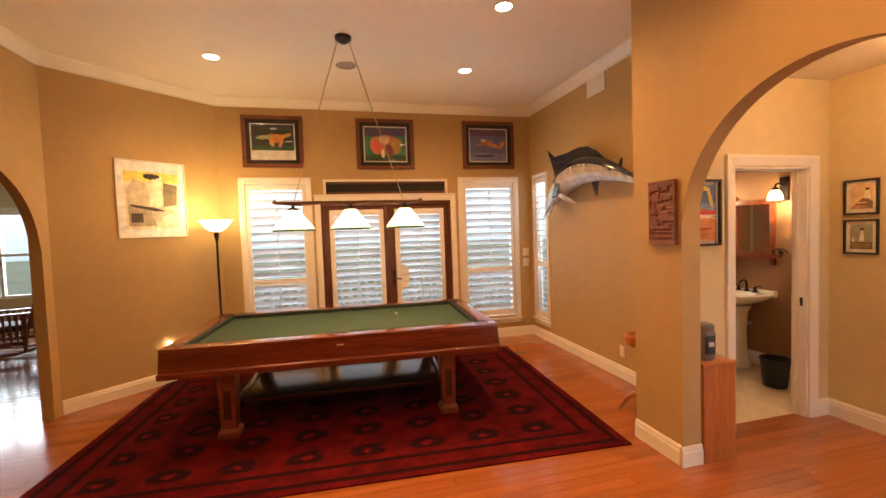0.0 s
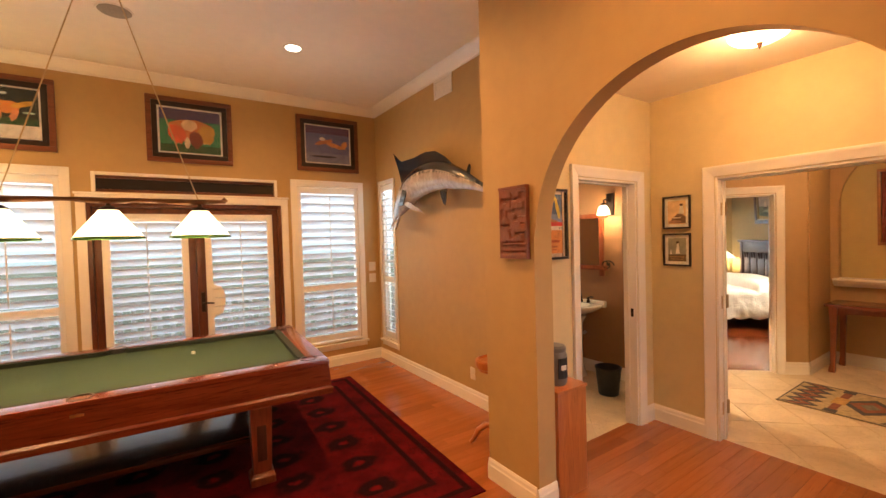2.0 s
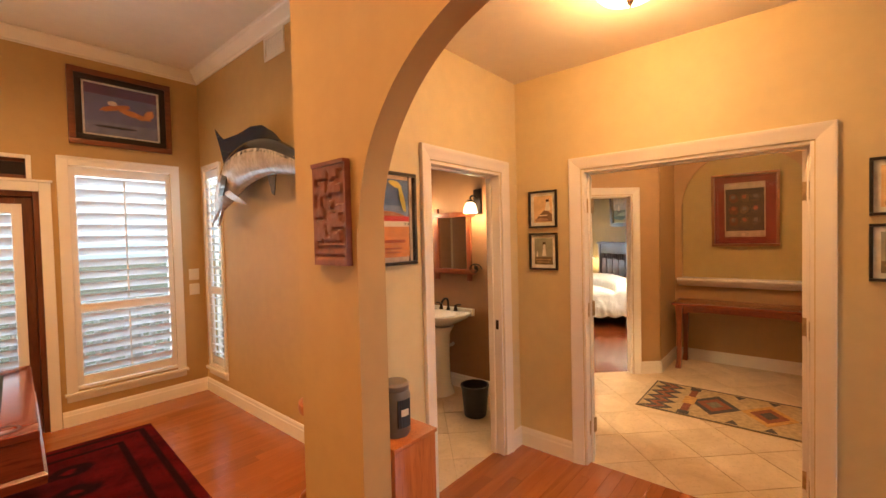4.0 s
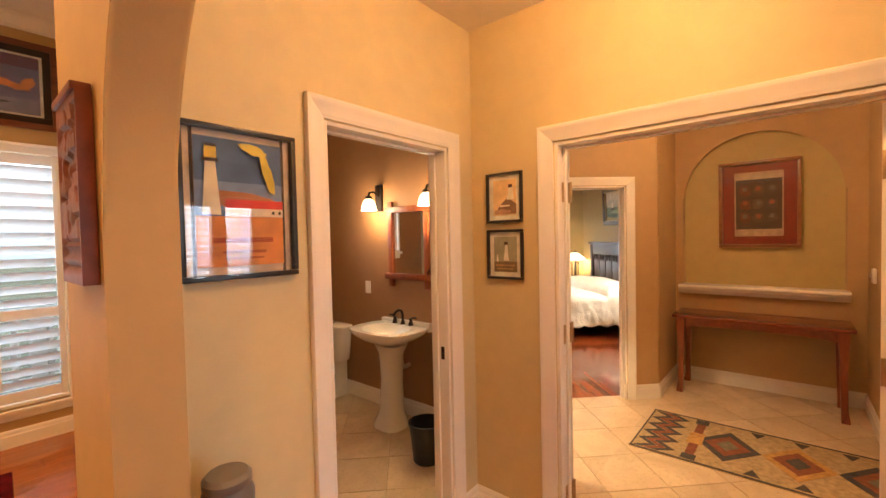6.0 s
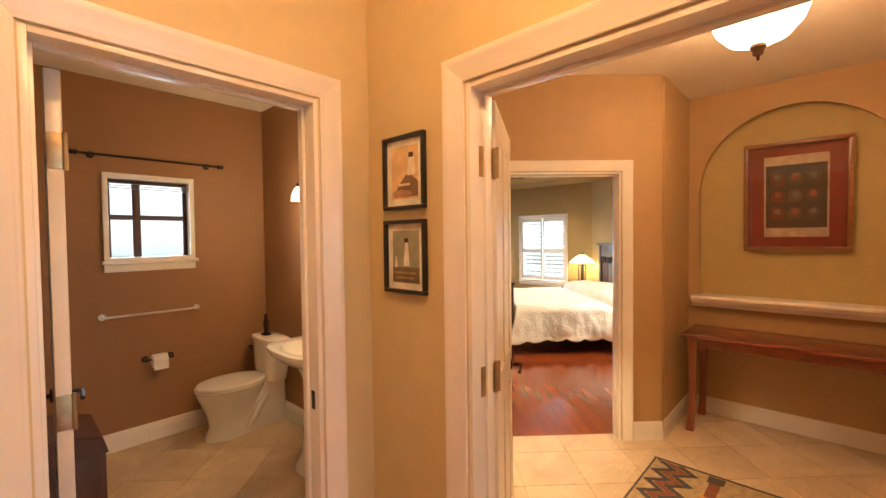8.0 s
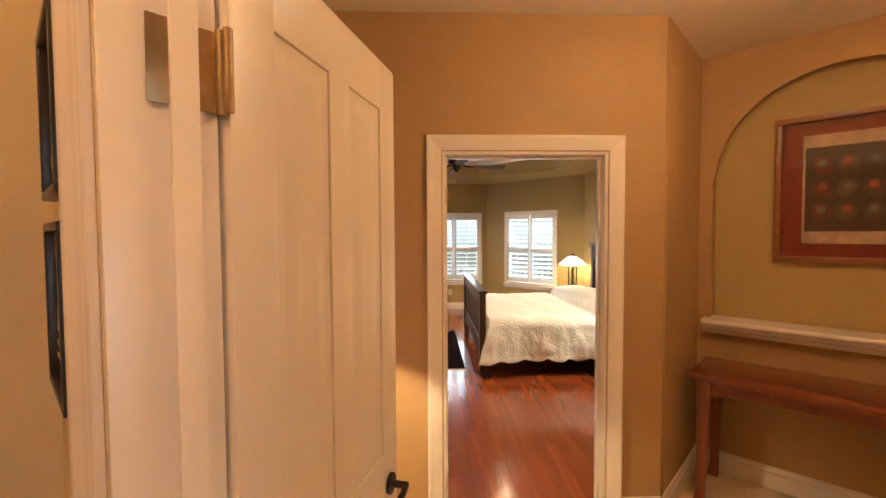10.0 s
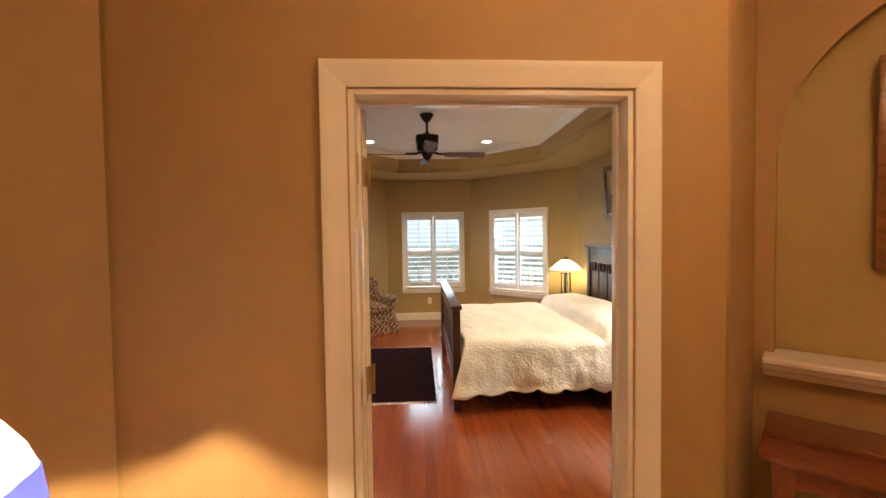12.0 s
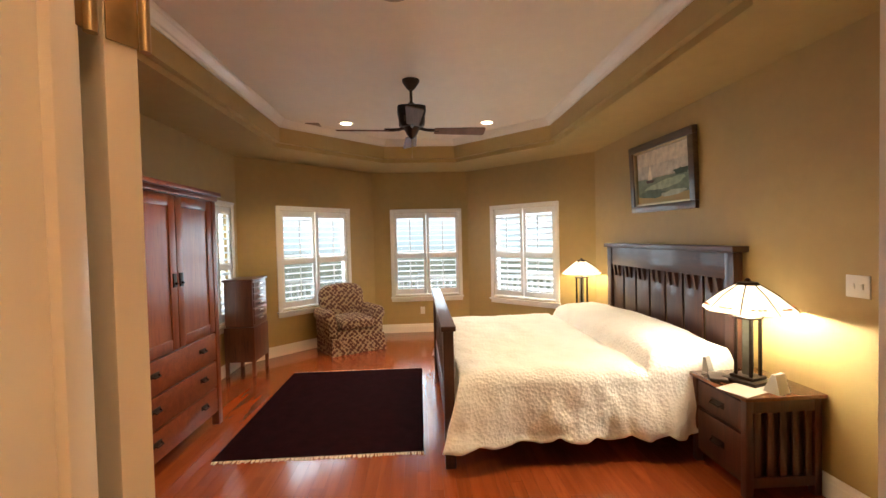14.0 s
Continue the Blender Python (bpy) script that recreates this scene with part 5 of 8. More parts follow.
def plate(m, w, h, kind, label, mat=M_PLASTIC):
    """A switch or socket plate: kind gives the number and sort of its inserts."""
    root = thing("wall_plate", m, label, "wall switch" if kind != "socket" else "power outlet")
    bm = B()
    box(bm, -w / 2, w / 2, -0.007, -0.0005, -h / 2, h / 2, 0.003)
    part("plate", bm, mat, root)
    spots = [(0, 0.02), (0, -0.02)] if kind == "socket" else [((i - (kind - 1) / 2) * 0.046, 0) for i in range(kind)]
    for x, z in spots:
        bm = B()
        if kind == "socket":
            lathe(bm, [(0.0, 0.0), (0.015, 0.0), (0.015, 0.003), (0.0, 0.003)], 14)
            bmesh.ops.transform(bm, matrix=Matrix.Translation((x, -0.007, z)) @ pose(0, 0, 0, 90), verts=bm.verts)
            part("socket", bm, M_PLASTIC, root)
        else:
            box(bm, x - 0.008, x + 0.008, -0.012, -0.006, z - 0.016, z + 0.016, 0.002)
            part("rocker", bm, M_PLASTIC, root)
    return root


plate(on_wall(*NORTH, 3.385 + 0.88, 1.29), 0.10, 0.12, 2, "white double switch plate on the tan wall")
plate(on_wall(*NORTH, 3.385 + 0.88, 1.13), 0.10, 0.12, 2, "white double switch plate on the tan wall")
plate(on_wall((3.49, 6.56), (3.49, 3.39), 6.56 - 4.46, 0.30), 0.075, 0.12, "socket", "white power outlet low on the tan wall")
plate(on_wall(*NWALL, 0.97, 0.35), 0.075, 0.12, "socket", "white power outlet low on the wall")


def night_light():
    root = thing("night_light", on_wall(*NWALL, 0.97, 0.42), "small lit plug-in night light", "night light")
    bm = B()
    box(bm, -0.02, 0.02, -0.035, -0.008, -0.04, 0.0, 0.004)
    part("plug", bm, M_PLASTIC, root)
    bm = B()
    lathe(bm, [(0.0, 0.075), (0.02, 0.06), (0.026, 0.03), (0.018, 0.0), (0.0, 0.0)], 16, (0, -0.022, 0))
    part("bulb", bm, M_BULB, root, "glowing bulb cover")


night_light()


def plant_stand(m):
    """Turned stand with a dished top on three curved legs, tucked behind the pier."""
    root = thing("plant_stand", m, "small orange-red turned wooden stand behind the pier", "stand")
    bm = B()
    lathe(bm, [(0.0, 0.60), (0.10, 0.60), (0.125, 0.612), (0.130, 0.632), (0.146, 0.640), (0.152, 0.670), (0.148, 0.692), (0.130, 0.698), (0.118, 0.680), (0.0, 0.675)], 36)
    part("top", bm, M_ORANGEWOOD, root)
    bm = B()
    lathe(bm, [(0.0, 0.12), (0.03, 0.12), (0.042, 0.16), (0.024, 0.22), (0.034, 0.34), (0.022, 0.48), (0.036, 0.56), (0.05, 0.60), (0.0, 0.60)], 24)
    part("column", bm, M_ORANGEWOOD, root)
    for i in range(3):
        a = 2 * math.pi * i / 3 + 2.3
        c, q = math.cos(a), math.sin(a)
        bm = B()
        tube(bm, [(r * c, r * q, z) for r, z in ((0.02, 0.17), (0.08, 0.165), (0.14, 0.12), (0.175, 0.05), (0.205, 0.014))], 0.02, 10, [0.02, 0.024, 0.022, 0.018, 0.014])
        part("leg", bm, M_ORANGEWOOD, root)


plant_stand(pose(3.10, 3.68, 0))

# ---- vestibule ----
VN = ((2.94, 3.21), (4.54, 3.21))
VE = ((4.54, 3.21), (4.54, 0.4))


def flush_light(place, label, r=0.19, drop=0.17, k=1.0):
    """Flush ceiling bowl of opal glass with a bronze finial."""
    root = thing("ceiling_lamp", Matrix.Translation(place), label, "ceiling light")
    bm = B()
    lathe(bm, [(0.0, -0.03), (0.07, -0.03), (0.085, 0.0), (0.0, 0.0)], 28)
    part("canopy", bm, M_IRON, root)
    bm = B()
    lathe(bm, [(r, -drop * 0.35), (r * 0.985, -drop * 0.45), (r * 0.86, -drop * 0.68), (r * 0.62, -drop * 0.88), (r * 0.3, -drop * 0.98), (0.0, -drop), (0.0, -drop + 0.005), (r * 0.3, -drop * 0.98 + 0.005), (r * 0.6, -drop * 0.86), (r * 0.84, -drop * 0.66), (r * 0.965, -drop * 0.44), (r * 0.98, -drop * 0.35)], 40)
    bowl = part("shade", bm, M_BOWL, root, "glowing opal glass bowl")
    bowl.visible_shadow = False
    bm = B()
    lathe(bm, [(0.0, -drop - 0.075 * k), (0.006 * k, -drop - 0.07 * k), (0.008 * k, -drop - 0.05 * k), (0.022 * k, -drop - 0.045 * k), (0.026 * k, -drop - 0.02 * k), (0.034 * k, -drop - 0.012 * k), (0.034 * k, -drop + 0.002), (0.0, -drop + 0.004)], 20)
    part("finial", bm, M_BRONZE, root, "turned bronze finial")
    return root


M_BOWL = glow("opal_bowl_glass", (1.0, 0.80, 0.55), 5.0)
flush_light((3.77, 2.145, LOW_H), "white opal bowl ceiling light in the vestibule, lit", 0.15, 0.09, 0.5)
flush_light((6.06, 2.105, LOW_H), "white opal bowl ceiling light in the hall, lit", 0.205, 0.29)

# lighthouse poster
picture("lighthouse_poster", on_wall(*VN, 3.21 - 2.94, 1.73), 0.39, 0.50, 0.018, M_FRAMEBLACK, [
    (FULL, (0.45, 0.36, 0.26)), (rect(-0.86, -0.80, -1, 1), (0.04, 0.025, 0.02)), (rect(0.80, 0.86, -1, 1), (0.04, 0.025, 0.02)), (rect(-0.80, 0.80, -0.88, 0.90), (0.055, 0.105, 0.20)), (rect(-0.80, 0.80, -0.10, 0.30), (0.14, 0.20, 0.32)),
    (blob(0.1, 0.02, 0.7, 0.14, -0.1, 0.1, 41), (0.30, 0.13, 0.06)), (rect(-0.80, 0.80, -0.88, -0.18), (0.52, 0.19, 0.05)), (rect(-0.30, 0.80, -0.18, -0.06), (0.55, 0.48, 0.36)), (rect(-0.30, 0.80, -0.06, 0.06), (0.45, 0.03, 0.03)),
    ([(-0.70, -0.16), (-0.38, -0.16), (-0.46, 0.60), (-0.62, 0.60)], (0.66, 0.52, 0.38)), (rect(-0.68, -0.40, 0.56, 0.61), (0.03, 0.02, 0.02)), (rect(-0.64, -0.44, 0.61, 0.76), (0.55, 0.38, 0.06)), (rect(-0.64, -0.44, 0.76, 0.80), (0.03, 0.02, 0.02)),
    (blob(0.48, 0.48, 0.09, 0.34, 0.35, 0.15, 42), (0.50, 0.40, 0.06)), (blob(0.22, 0.78, 0.26, 0.07, -0.2, 0.15, 43), (0.52, 0.42, 0.08)), (rect(0.55, 0.60, -0.14, -0.10), (0.03, 0.03, 0.03)), (rect(0.68, 0.73, -0.14, -0.10), (0.03, 0.03, 0.03)),
    (rect(-0.55, 0.55, -0.55, -0.48), (0.30, 0.06, 0.02)), (rect(-0.40, 0.40, -0.70, -0.66), (0.30, 0.08, 0.03)), (rect(-0.35, 0.35, -0.78, -0.755), (0.30, 0.08, 0.03))],
    "black framed lighthouse poster in blue and orange on cream wall", 0.028, category="poster")

_paper = (0.70, 0.63, 0.50)


def small_light_print(s, z, k, group):
    tower = [(-0.10, -0.28), (0.22, -0.28), (0.14, 0.42), (0.0, 0.42)]
    if k == 0:
        lay = [(FULL, _paper), (rect(-0.72, 0.72, -0.78, 0.78), (0.52, 0.38, 0.20)), ([(-0.6, -0.72), (0.72, -0.72), (0.72, -0.3), (0.2, 0.0), (-0.3, -0.35)], (0.16, 0.10, 0.06)), ([(0.15, -0.1), (0.6, -0.1), (0.52, 0.42), (0.28, 0.42)], (0.6, 0.55, 0.45)), (rect(0.26, 0.50, 0.42, 0.56), (0.06, 0.03, 0.02)), (blob(-0.1, -0.62, 0.5, 0.1, 0, 0.2, 51), (0.34, 0.2, 0.12)), (rect(-0.25, 0.35, -0.40, -0.33), (0.6, 0.5, 0.36))]
    else:
        lay = [(FULL, _paper), (rect(-0.72, 0.72, -0.78, 0.78), (0.24, 0.25, 0.18)), (rect(-0.72, 0.72, -0.78, -0.32), (0.14, 0.11, 0.06)), (tower, (0.66, 0.62, 0.52)), (rect(-0.04, 0.18, 0.42, 0.55), (0.05, 0.03, 0.02)), ([(-0.55, -0.32), (-0.40, -0.32), (-0.46, 0.0), (-0.5, 0.0)], (0.6, 0.56, 0.48)), (rect(-0.6, 0.6, -0.52, -0.45), (0.30, 0.20, 0.10)), (rect(-0.5, 0.5, -0.66, -0.60), (0.32, 0.22, 0.12))]
    picture("lighthouse_print", on_wall(*VE, s, z), 0.225, 0.272, 0.014, M_FRAMEBLACK, lay, "small black framed lighthouse print with cream mount", 0.022, group=group, glass=False)


for _s, _g in ((3.21 - 2.988, "prints beside the powder room"), (3.21 - 1.195, "prints beside the hall opening")):
    small_light_print(_s, 1.813, 0, _g)
    small_light_print(_s, 1.503, 1, _g)


def pedestal_box():
    root = thing("pedestal_cabinet", pose(3.086, 3.05, 0), "orange cherry wood pedestal stand beside the arch", "stand")
    bm = B()
    box(bm, -0.135, 0.135, -0.13, 0.13, 0.0, 0.67, 0.004)
    part("body", bm, M_ORANGEWOOD, root)
    bm = B()
    box(bm, -0.142, 0.142, -0.137, 0.137, 0.67, 0.69, 0.004)
    part("top", bm, M_ORANGEWOOD, root)


pedestal_box()


def canister():
    root = thing("grey_canister", pose(3.065, 3.03, 0.691), "dark grey plastic canister with lid on the stand", "canister")
    bm = B()
    lathe(bm, [(0.0, 0.0), (0.062, 0.0), (0.068, 0.012), (0.070, 0.10), (0.072, 0.19), (0.062, 0.215), (0.0, 0.215)], 28)
    part("body", bm, M_GREY, root)
    bm = B()
    lathe(bm, [(0.062, 0.215), (0.066, 0.22), (0.066, 0.24), (0.055, 0.252), (0.0, 0.255)], 28)
    part("lid", bm, M_GREY, root)
    for name, mat, x0, x1, z0, z1, d in (("label", M_BLACK, -0.034, 0.034, 0.05, 0.18, 0.0), ("emblem", M_PLASTIC, -0.020, 0.020, 0.105, 0.135, 0.003)):
        bm = B()
        for i in range(6):
            a = x0 + (x1 - x0) * i / 6
            q = a + (x1 - x0) / 6
            r = 0.0735 + d
            box(bm, a, q, -math.sqrt(r * r - (a + q) ** 2 / 4) - 0.001, -0.055, z0, z1, 0.0)
        bmesh.ops.rotate(bm, matrix=Matrix.Rotation(radians(-8), 3, "Z"), verts=bm.verts)
        part(name, bm, mat, root, "black printed label" if name == "label" else "pale emblem on the label")


canister()


def panel_door(name, m, w, h, label, handle=True, mat=None):
    """A four-panel door leaf: hinge at x=0, leaf along +x, faces at y=0 and y=0.036."""
    root = thing(name, m, label, "door", kind="structure")
    mat = mat or M_DOORPAINT
    bm = B()
    t = 0.036
    st = 0.11 if w > 0.7 else 0.095
    zs = [(0.01, 0.22), (0.92, 1.06), (h - 0.12, h)]
    xs = [(0, st), (w / 2 - st * 0.42, w / 2 + st * 0.42), (w - st, w)]
    for a, b in (xs[0], xs[2]):
        box(bm, a, b, 0, t, 0.01, h, 0.006)
    box(bm, xs[1][0], xs[1][1], 0.0, t, 0.215, h - 0.115, 0.006)
    for a, b in zs:
        box(bm, st - 0.006, w - st + 0.006, 0.0, t, a, b, 0.006)
    part("leaf_frame", bm, mat, root)
    for (xa, xb) in ((st, xs[1][0]), (xs[1][1], w - st)):
        for (_, za), (zb, _) in zip(zs, zs[1:]):
            bm = B()
            box(bm, xa - 0.004, xb + 0.004, 0.006, t - 0.006, za - 0.004, zb + 0.004, 0.0)
            for y0, y1 in ((0.002, 0.0065), (t - 0.002, t - 0.0065)):
                loft(bm, [[(xa + 0.05, y0, za + 0.05), (xb - 0.05, y0, za + 0.05), (xb - 0.05, y0, zb - 0.05), (xa + 0.05, y0, zb - 0.05)], [(xa + 0.018, y1, za + 0.018), (xb - 0.018, y1, za + 0.018), (xb - 0.018, y1, zb - 0.018), (xa + 0.018, y1, zb - 0.018)]])
            part("panel", bm, mat, root, smooth=False)
    for z in (0.25, 1.09, 1.82):
        bm = B()
        box(bm, -0.0035, -0.0005, 0.002, 0.034, z - 0.05, z + 0.05, 0.001)
        rod(bm, (-0.006, -0.004, z - 0.052), (-0.006, -0.004, z + 0.052), 0.006, seg=10)
        part("hinge", bm, M_HINGE, root, "brass butt hinge")
    if handle:
        for s in (-1, 1):
            bm = B()
            y0 = -0.001 if s < 0 else t + 0.001
            rod(bm, (w - 0.06, y0, 0.97), (w - 0.06, y0 + s * 0.008, 0.97), 0.026, seg=20)
            rod(bm, (w - 0.06, y0, 0.97), (w - 0.06, y0 + s * 0.05, 0.97), 0.009, seg=10)
            tube(bm, [(w - 0.06, y0 + s * 0.045, 0.97), (w - 0.10, y0 + s * 0.05, 0.972), (w - 0.16, y0 + s * 0.045, 0.965)], 0.008)
            part("handle", bm, M_IRON, root, "dark bronze lever handle")
    return root


M_HINGE = plain("aged_brass_hinge", (0.42, 0.31, 0.17), 0.34, 0.85, 0.2, 20, 0.03)
# hall double doors, both swung into the hall
panel_door("door_2", pose(4.672, 2.676, 0.004, 0, 0, 29), 0.59, 2.035, "white four-panel double door leaf, open into the hall")
panel_door("door_3", pose(4.672, 1.512, 0.004, 0, 0, -16), 0.59, 2.035, "white four-panel double door leaf, open against the wall", True)
# bedroom door swung back into the bedroom
_h = bed(7.02, 1.755, 0.004)
panel_door("door_4", Matrix.Translation(_h) @ pose(0, 0, 0, 0, 0, -45 + 150) @ Matrix.Translation((0, -0.036, 0)), 0.83, 2.035, "white four-panel bedroom door, open")
# powder room door swung in against the left wall
panel_door("door_5", pose(3.60, 3.405, 0.004, 0, 0, 87) @ Matrix.Translation((0, -0.036, 0)), 0.71, 2.045, "white powder room door, open inwards")




def jamb_hinge(m):
    """Hinge leaf let into a door jamb, with its knuckle."""
    root = thing("jamb_hinge", m, "brass butt hinge on the white door jamb", "hinge", "hinges on the jambs")
    bm = B()
    box(bm, -0.038, 0.038, -0.003, 0.0, -0.05, 0.05, 0.001)
    part("leaf", bm, M_HINGE, root)
    bm = B()
    rod(bm, (0.04, -0.006, -0.052), (0.04, -0.006, 0.052), 0.0065, seg=10)
    part("knuckle", bm, M_HINGE, root)


for _z in (0.25, 1.09, 1.82):
    jamb_hinge(Matrix.Translation((4.622, 2.681, _z)))
    jamb_hinge(Matrix.Translation((4.622, 1.517, _z)) @ Matrix.Diagonal((1, -1, 1, 1)))
    jamb_hinge(Matrix.Translation(bed(6.955, 1.755, _z)) @ pose(0, 0, 0, 0, 0, 45) @ Matrix.Diagonal((1, 1, 1, 1)))


def strike(m):
    bm = B()
    box(bm, -0.012, 0.012, -0.002, 0.0, -0.035, 0.035, 0.001)
    return solo("strike_plate", bm, M_IRON, "small dark bronze strike plate on the jamb", "strike plate", m=m)


strike(Matrix.Translation((4.295, 3.25, 0.97)) @ pose(0, 0, 0, 0, 0, -90))

# ---- powder room ----
PN = ((3.60, 5.75), (5.22, 5.75))
PE = ((5.22, 5.75), (5.22, 4.05))


def powder_window():
    root = window("window_8", *PN, 0.46, 1.00, 1.44, 2.05, 0.15, 0, sill=True, label="small clear window with dark sash over the towel bar", dark=True, light=4, cas=0.03)
    bm = B()
    box(bm, -0.105, -0.05, 0.085, 0.12, 0.012, 0.58, 0.003)
    part("mullion", bm, M_DARK, root)
    bm = B()
    for i in range(3):
        box(bm, -0.265, 0.265, 0.02, 0.045, 0.535 + 0.018 * i, 0.541 + 0.018 * i, 0.001)
    part("raised_blind", bm, M_GREY, root, "stack of a raised grey blind")


powder_window()


def wall_bar(name, m, length, label, mat, knob, r=0.009, off=0.06, cat="towel bar"):
    root = thing(name, m, label, cat)
    bm = B()
    rod(bm, (-length / 2, -off, 0), (length / 2, -off, 0), r)
    part("bar", bm, mat, root)
    for s in (-1, 1):
        bm = B()
        x = s * (length / 2 - (0.0 if knob == "cap" else 0.08))
        rod(bm, (x, -0.001, 0), (x, -off - 0.008, 0), 0.010, seg=12)
        rod(bm, (x, -0.001, 0), (x, -0.012, 0), 0.024, seg=16)
        part("bracket", bm, mat, root)
        if knob == "finial":
            bm = B()
            lathe(bm, [(0.0, -0.05), (0.018, -0.03), (0.014, -0.01), (0.022, 0.0), (0.012, 0.01), (0.0, 0.012)], 14)
            bmesh.ops.transform(bm, matrix=Matrix.Translation((s * length / 2, -off, 0)) @ pose(0, 0, 0, 0, 0 if s < 0 else 0, 0) @ pose(0, 0, 0, 0, 90 if s < 0 else -90, 0), verts=bm.verts)
            part("finial", bm, mat, root)
    return root


wall_bar("curtain_rod", on_wall(*PN, 0.75, 2.20), 0.92, "dark bronze curtain rod without curtain above the window", M_IRON, "finial", 0.009, 0.07, "curtain rod")
wall_bar("towel_bar", on_wall(*PN, 0.72, 1.015), 0.62, "brushed nickel towel bar below the window", M_STEEL, "cap")


def paper_holder():
    root = thing("paper_holder", on_wall(*PN, 0.745, 0.65), "dark bronze holder with a white paper roll", "paper holder")
    bm = B()
    for s in (-1, 1):
        rod(bm, (s * 0.085, -0.001, 0), (s * 0.085, -0.07, 0), 0.011, seg=12)
        rod(bm, (s * 0.085, -0.001, 0), (s * 0.085, -0.01, 0), 0.024, seg=16)
    rod(bm, (-0.09, -0.062, 0), (0.09, -0.062, 0), 0.007, seg=10)
    part("holder", bm, M_IRON, root)
    bm = B()
    lathe(bm, [(0.02, -0.05), (0.048, -0.05), (0.05, -0.047), (0.05, 0.047), (0.048, 0.05), (0.02, 0.05)], 28)
    bmesh.ops.transform(bm, matrix=Matrix.Translation((0, -0.062, -0.012)) @ pose(0, 0, 0, 0, 90, 0), verts=bm.verts)
    box(bm, -0.048, 0.048, -0.115, -0.112, -0.075, -0.01)
    part("paper_roll", bm, plain("white_tissue", (0.82, 0.80, 0.76), 0.9, 0, 0.03, 20, 0.2, 200), root, "white toilet paper roll")


paper_holder()


def oval(cx, cy, rx, ry, z, n=28, square=2.0, front=1.0):
    pts = []
    for i in range(n):
        a = 2 * math.pi * i / n
        c, s = math.cos(a), math.sin(a)
        k = (abs(c) ** square + abs(s) ** square) ** (-1 / square)
        pts.append((cx + rx * k * c * (front if c < 0 else 1), cy + ry * k * s, z))
    return pts


def toilet():
    """Faces -x; tank against the east wall."""
    root = thing("toilet", pose(5.20, 5.40, 0), "white porcelain toilet with closed lid in the powder room", "toilet")
    bm = B()
    loft(bm, [oval(-0.42, 0, 0.22, 0.115, 0.0, 28, 2.6), oval(-0.42, 0, 0.215, 0.11, 0.03, 28, 2.6), oval(-0.41, 0, 0.19, 0.10, 0.10, 28, 2.4), oval(-0.42, 0, 0.20, 0.115, 0.20, 28, 2.2), oval(-0.43, 0, 0.235, 0.155, 0.30, 28, 2.1), oval(-0.43, 0, 0.26, 0.18, 0.36, 28, 2.1), oval(-0.43, 0, 0.265, 0.185, 0.385, 28, 2.1)])
    box(bm, -0.30, -0.02, -0.10, 0.10, 0.0, 0.385, 0.02)
    part("bowl", bm, M_PORC, root)
    bm = B()
    loft(bm, [oval(-0.43, 0, 0.262, 0.185, 0.387, 32, 2.1), oval(-0.43, 0, 0.27, 0.19, 0.395, 32, 2.1), oval(-0.43, 0, 0.268, 0.188, 0.408, 32, 2.1)])
    part("seat", bm, M_PORC, root)
    bm = B()
    loft(bm, [oval(-0.425, 0, 0.265, 0.187, 0.411, 32, 2.1), oval(-0.425, 0, 0.268, 0.19, 0.42, 32, 2.1), oval(-0.425, 0, 0.255, 0.178, 0.435, 32, 2.1), oval(-0.425, 0, 0.20, 0.13, 0.44, 32, 2.1)])
    part("lid", bm, M_PORC, root)
    bm = B()
    loft(bm, [oval(-0.10, 0, 0.085, 0.17, 0.385, 28, 4), oval(-0.10, 0, 0.092, 0.185, 0.45, 28, 4), oval(-0.10, 0, 0.098, 0.21, 0.70, 28, 4)])
    part("tank", bm, M_PORC, root)
    bm = B()
    loft(bm, [oval(-0.10, 0, 0.104, 0.218, 0.702, 28, 4), oval(-0.10, 0, 0.108, 0.223, 0.715, 28, 4), oval(-0.10, 0, 0.104, 0.218, 0.735, 28, 4), oval(-0.10, 0, 0.09, 0.2, 0.74, 28, 4)])
    part("tank_lid", bm, M_PORC, root)
    bm = B()
    rod(bm, (-0.197, 0.15, 0.64), (-0.225, 0.15, 0.64), 0.012, seg=12)
    tube(bm, [(-0.222, 0.15, 0.64), (-0.228, 0.10, 0.638), (-0.226, 0.07, 0.632)], 0.007)
    part("flush_lever", bm, M_IRON, root, "dark bronze flush lever")
    bm = B()
    tube(bm, [(-0.36, -0.118, 0.05), (-0.30, -0.125, 0.13), (-0.24, -0.118, 0.22), (-0.18, -0.108, 0.28)], 0.03, 10, [0.012, 0.026, 0.026, 0.012])
    part("trapway", bm, M_PORC, root)
    return root


toilet()


def figurine():
    bm = B()
    lathe(bm, [(0.0, 0.0), (0.05, 0.0), (0.05, 0.01), (0.025, 0.02), (0.02, 0.06), (0.03, 0.09), (0.022, 0.13), (0.012, 0.15), (0.018, 0.17), (0.0, 0.185)], 20, sx=0.8)
    lathe(bm, [(0.0, 0.02), (0.018, 0.03), (0.012, 0.11), (0.006, 0.15), (0.0, 0.155)], 12, (0.02, 0.035, 0))
    solo("figurine", bm, M_IRON, "small dark bronze figurine on the toilet tank", "ornament", m=pose(5.09, 5.46, 0.741))


figurine()


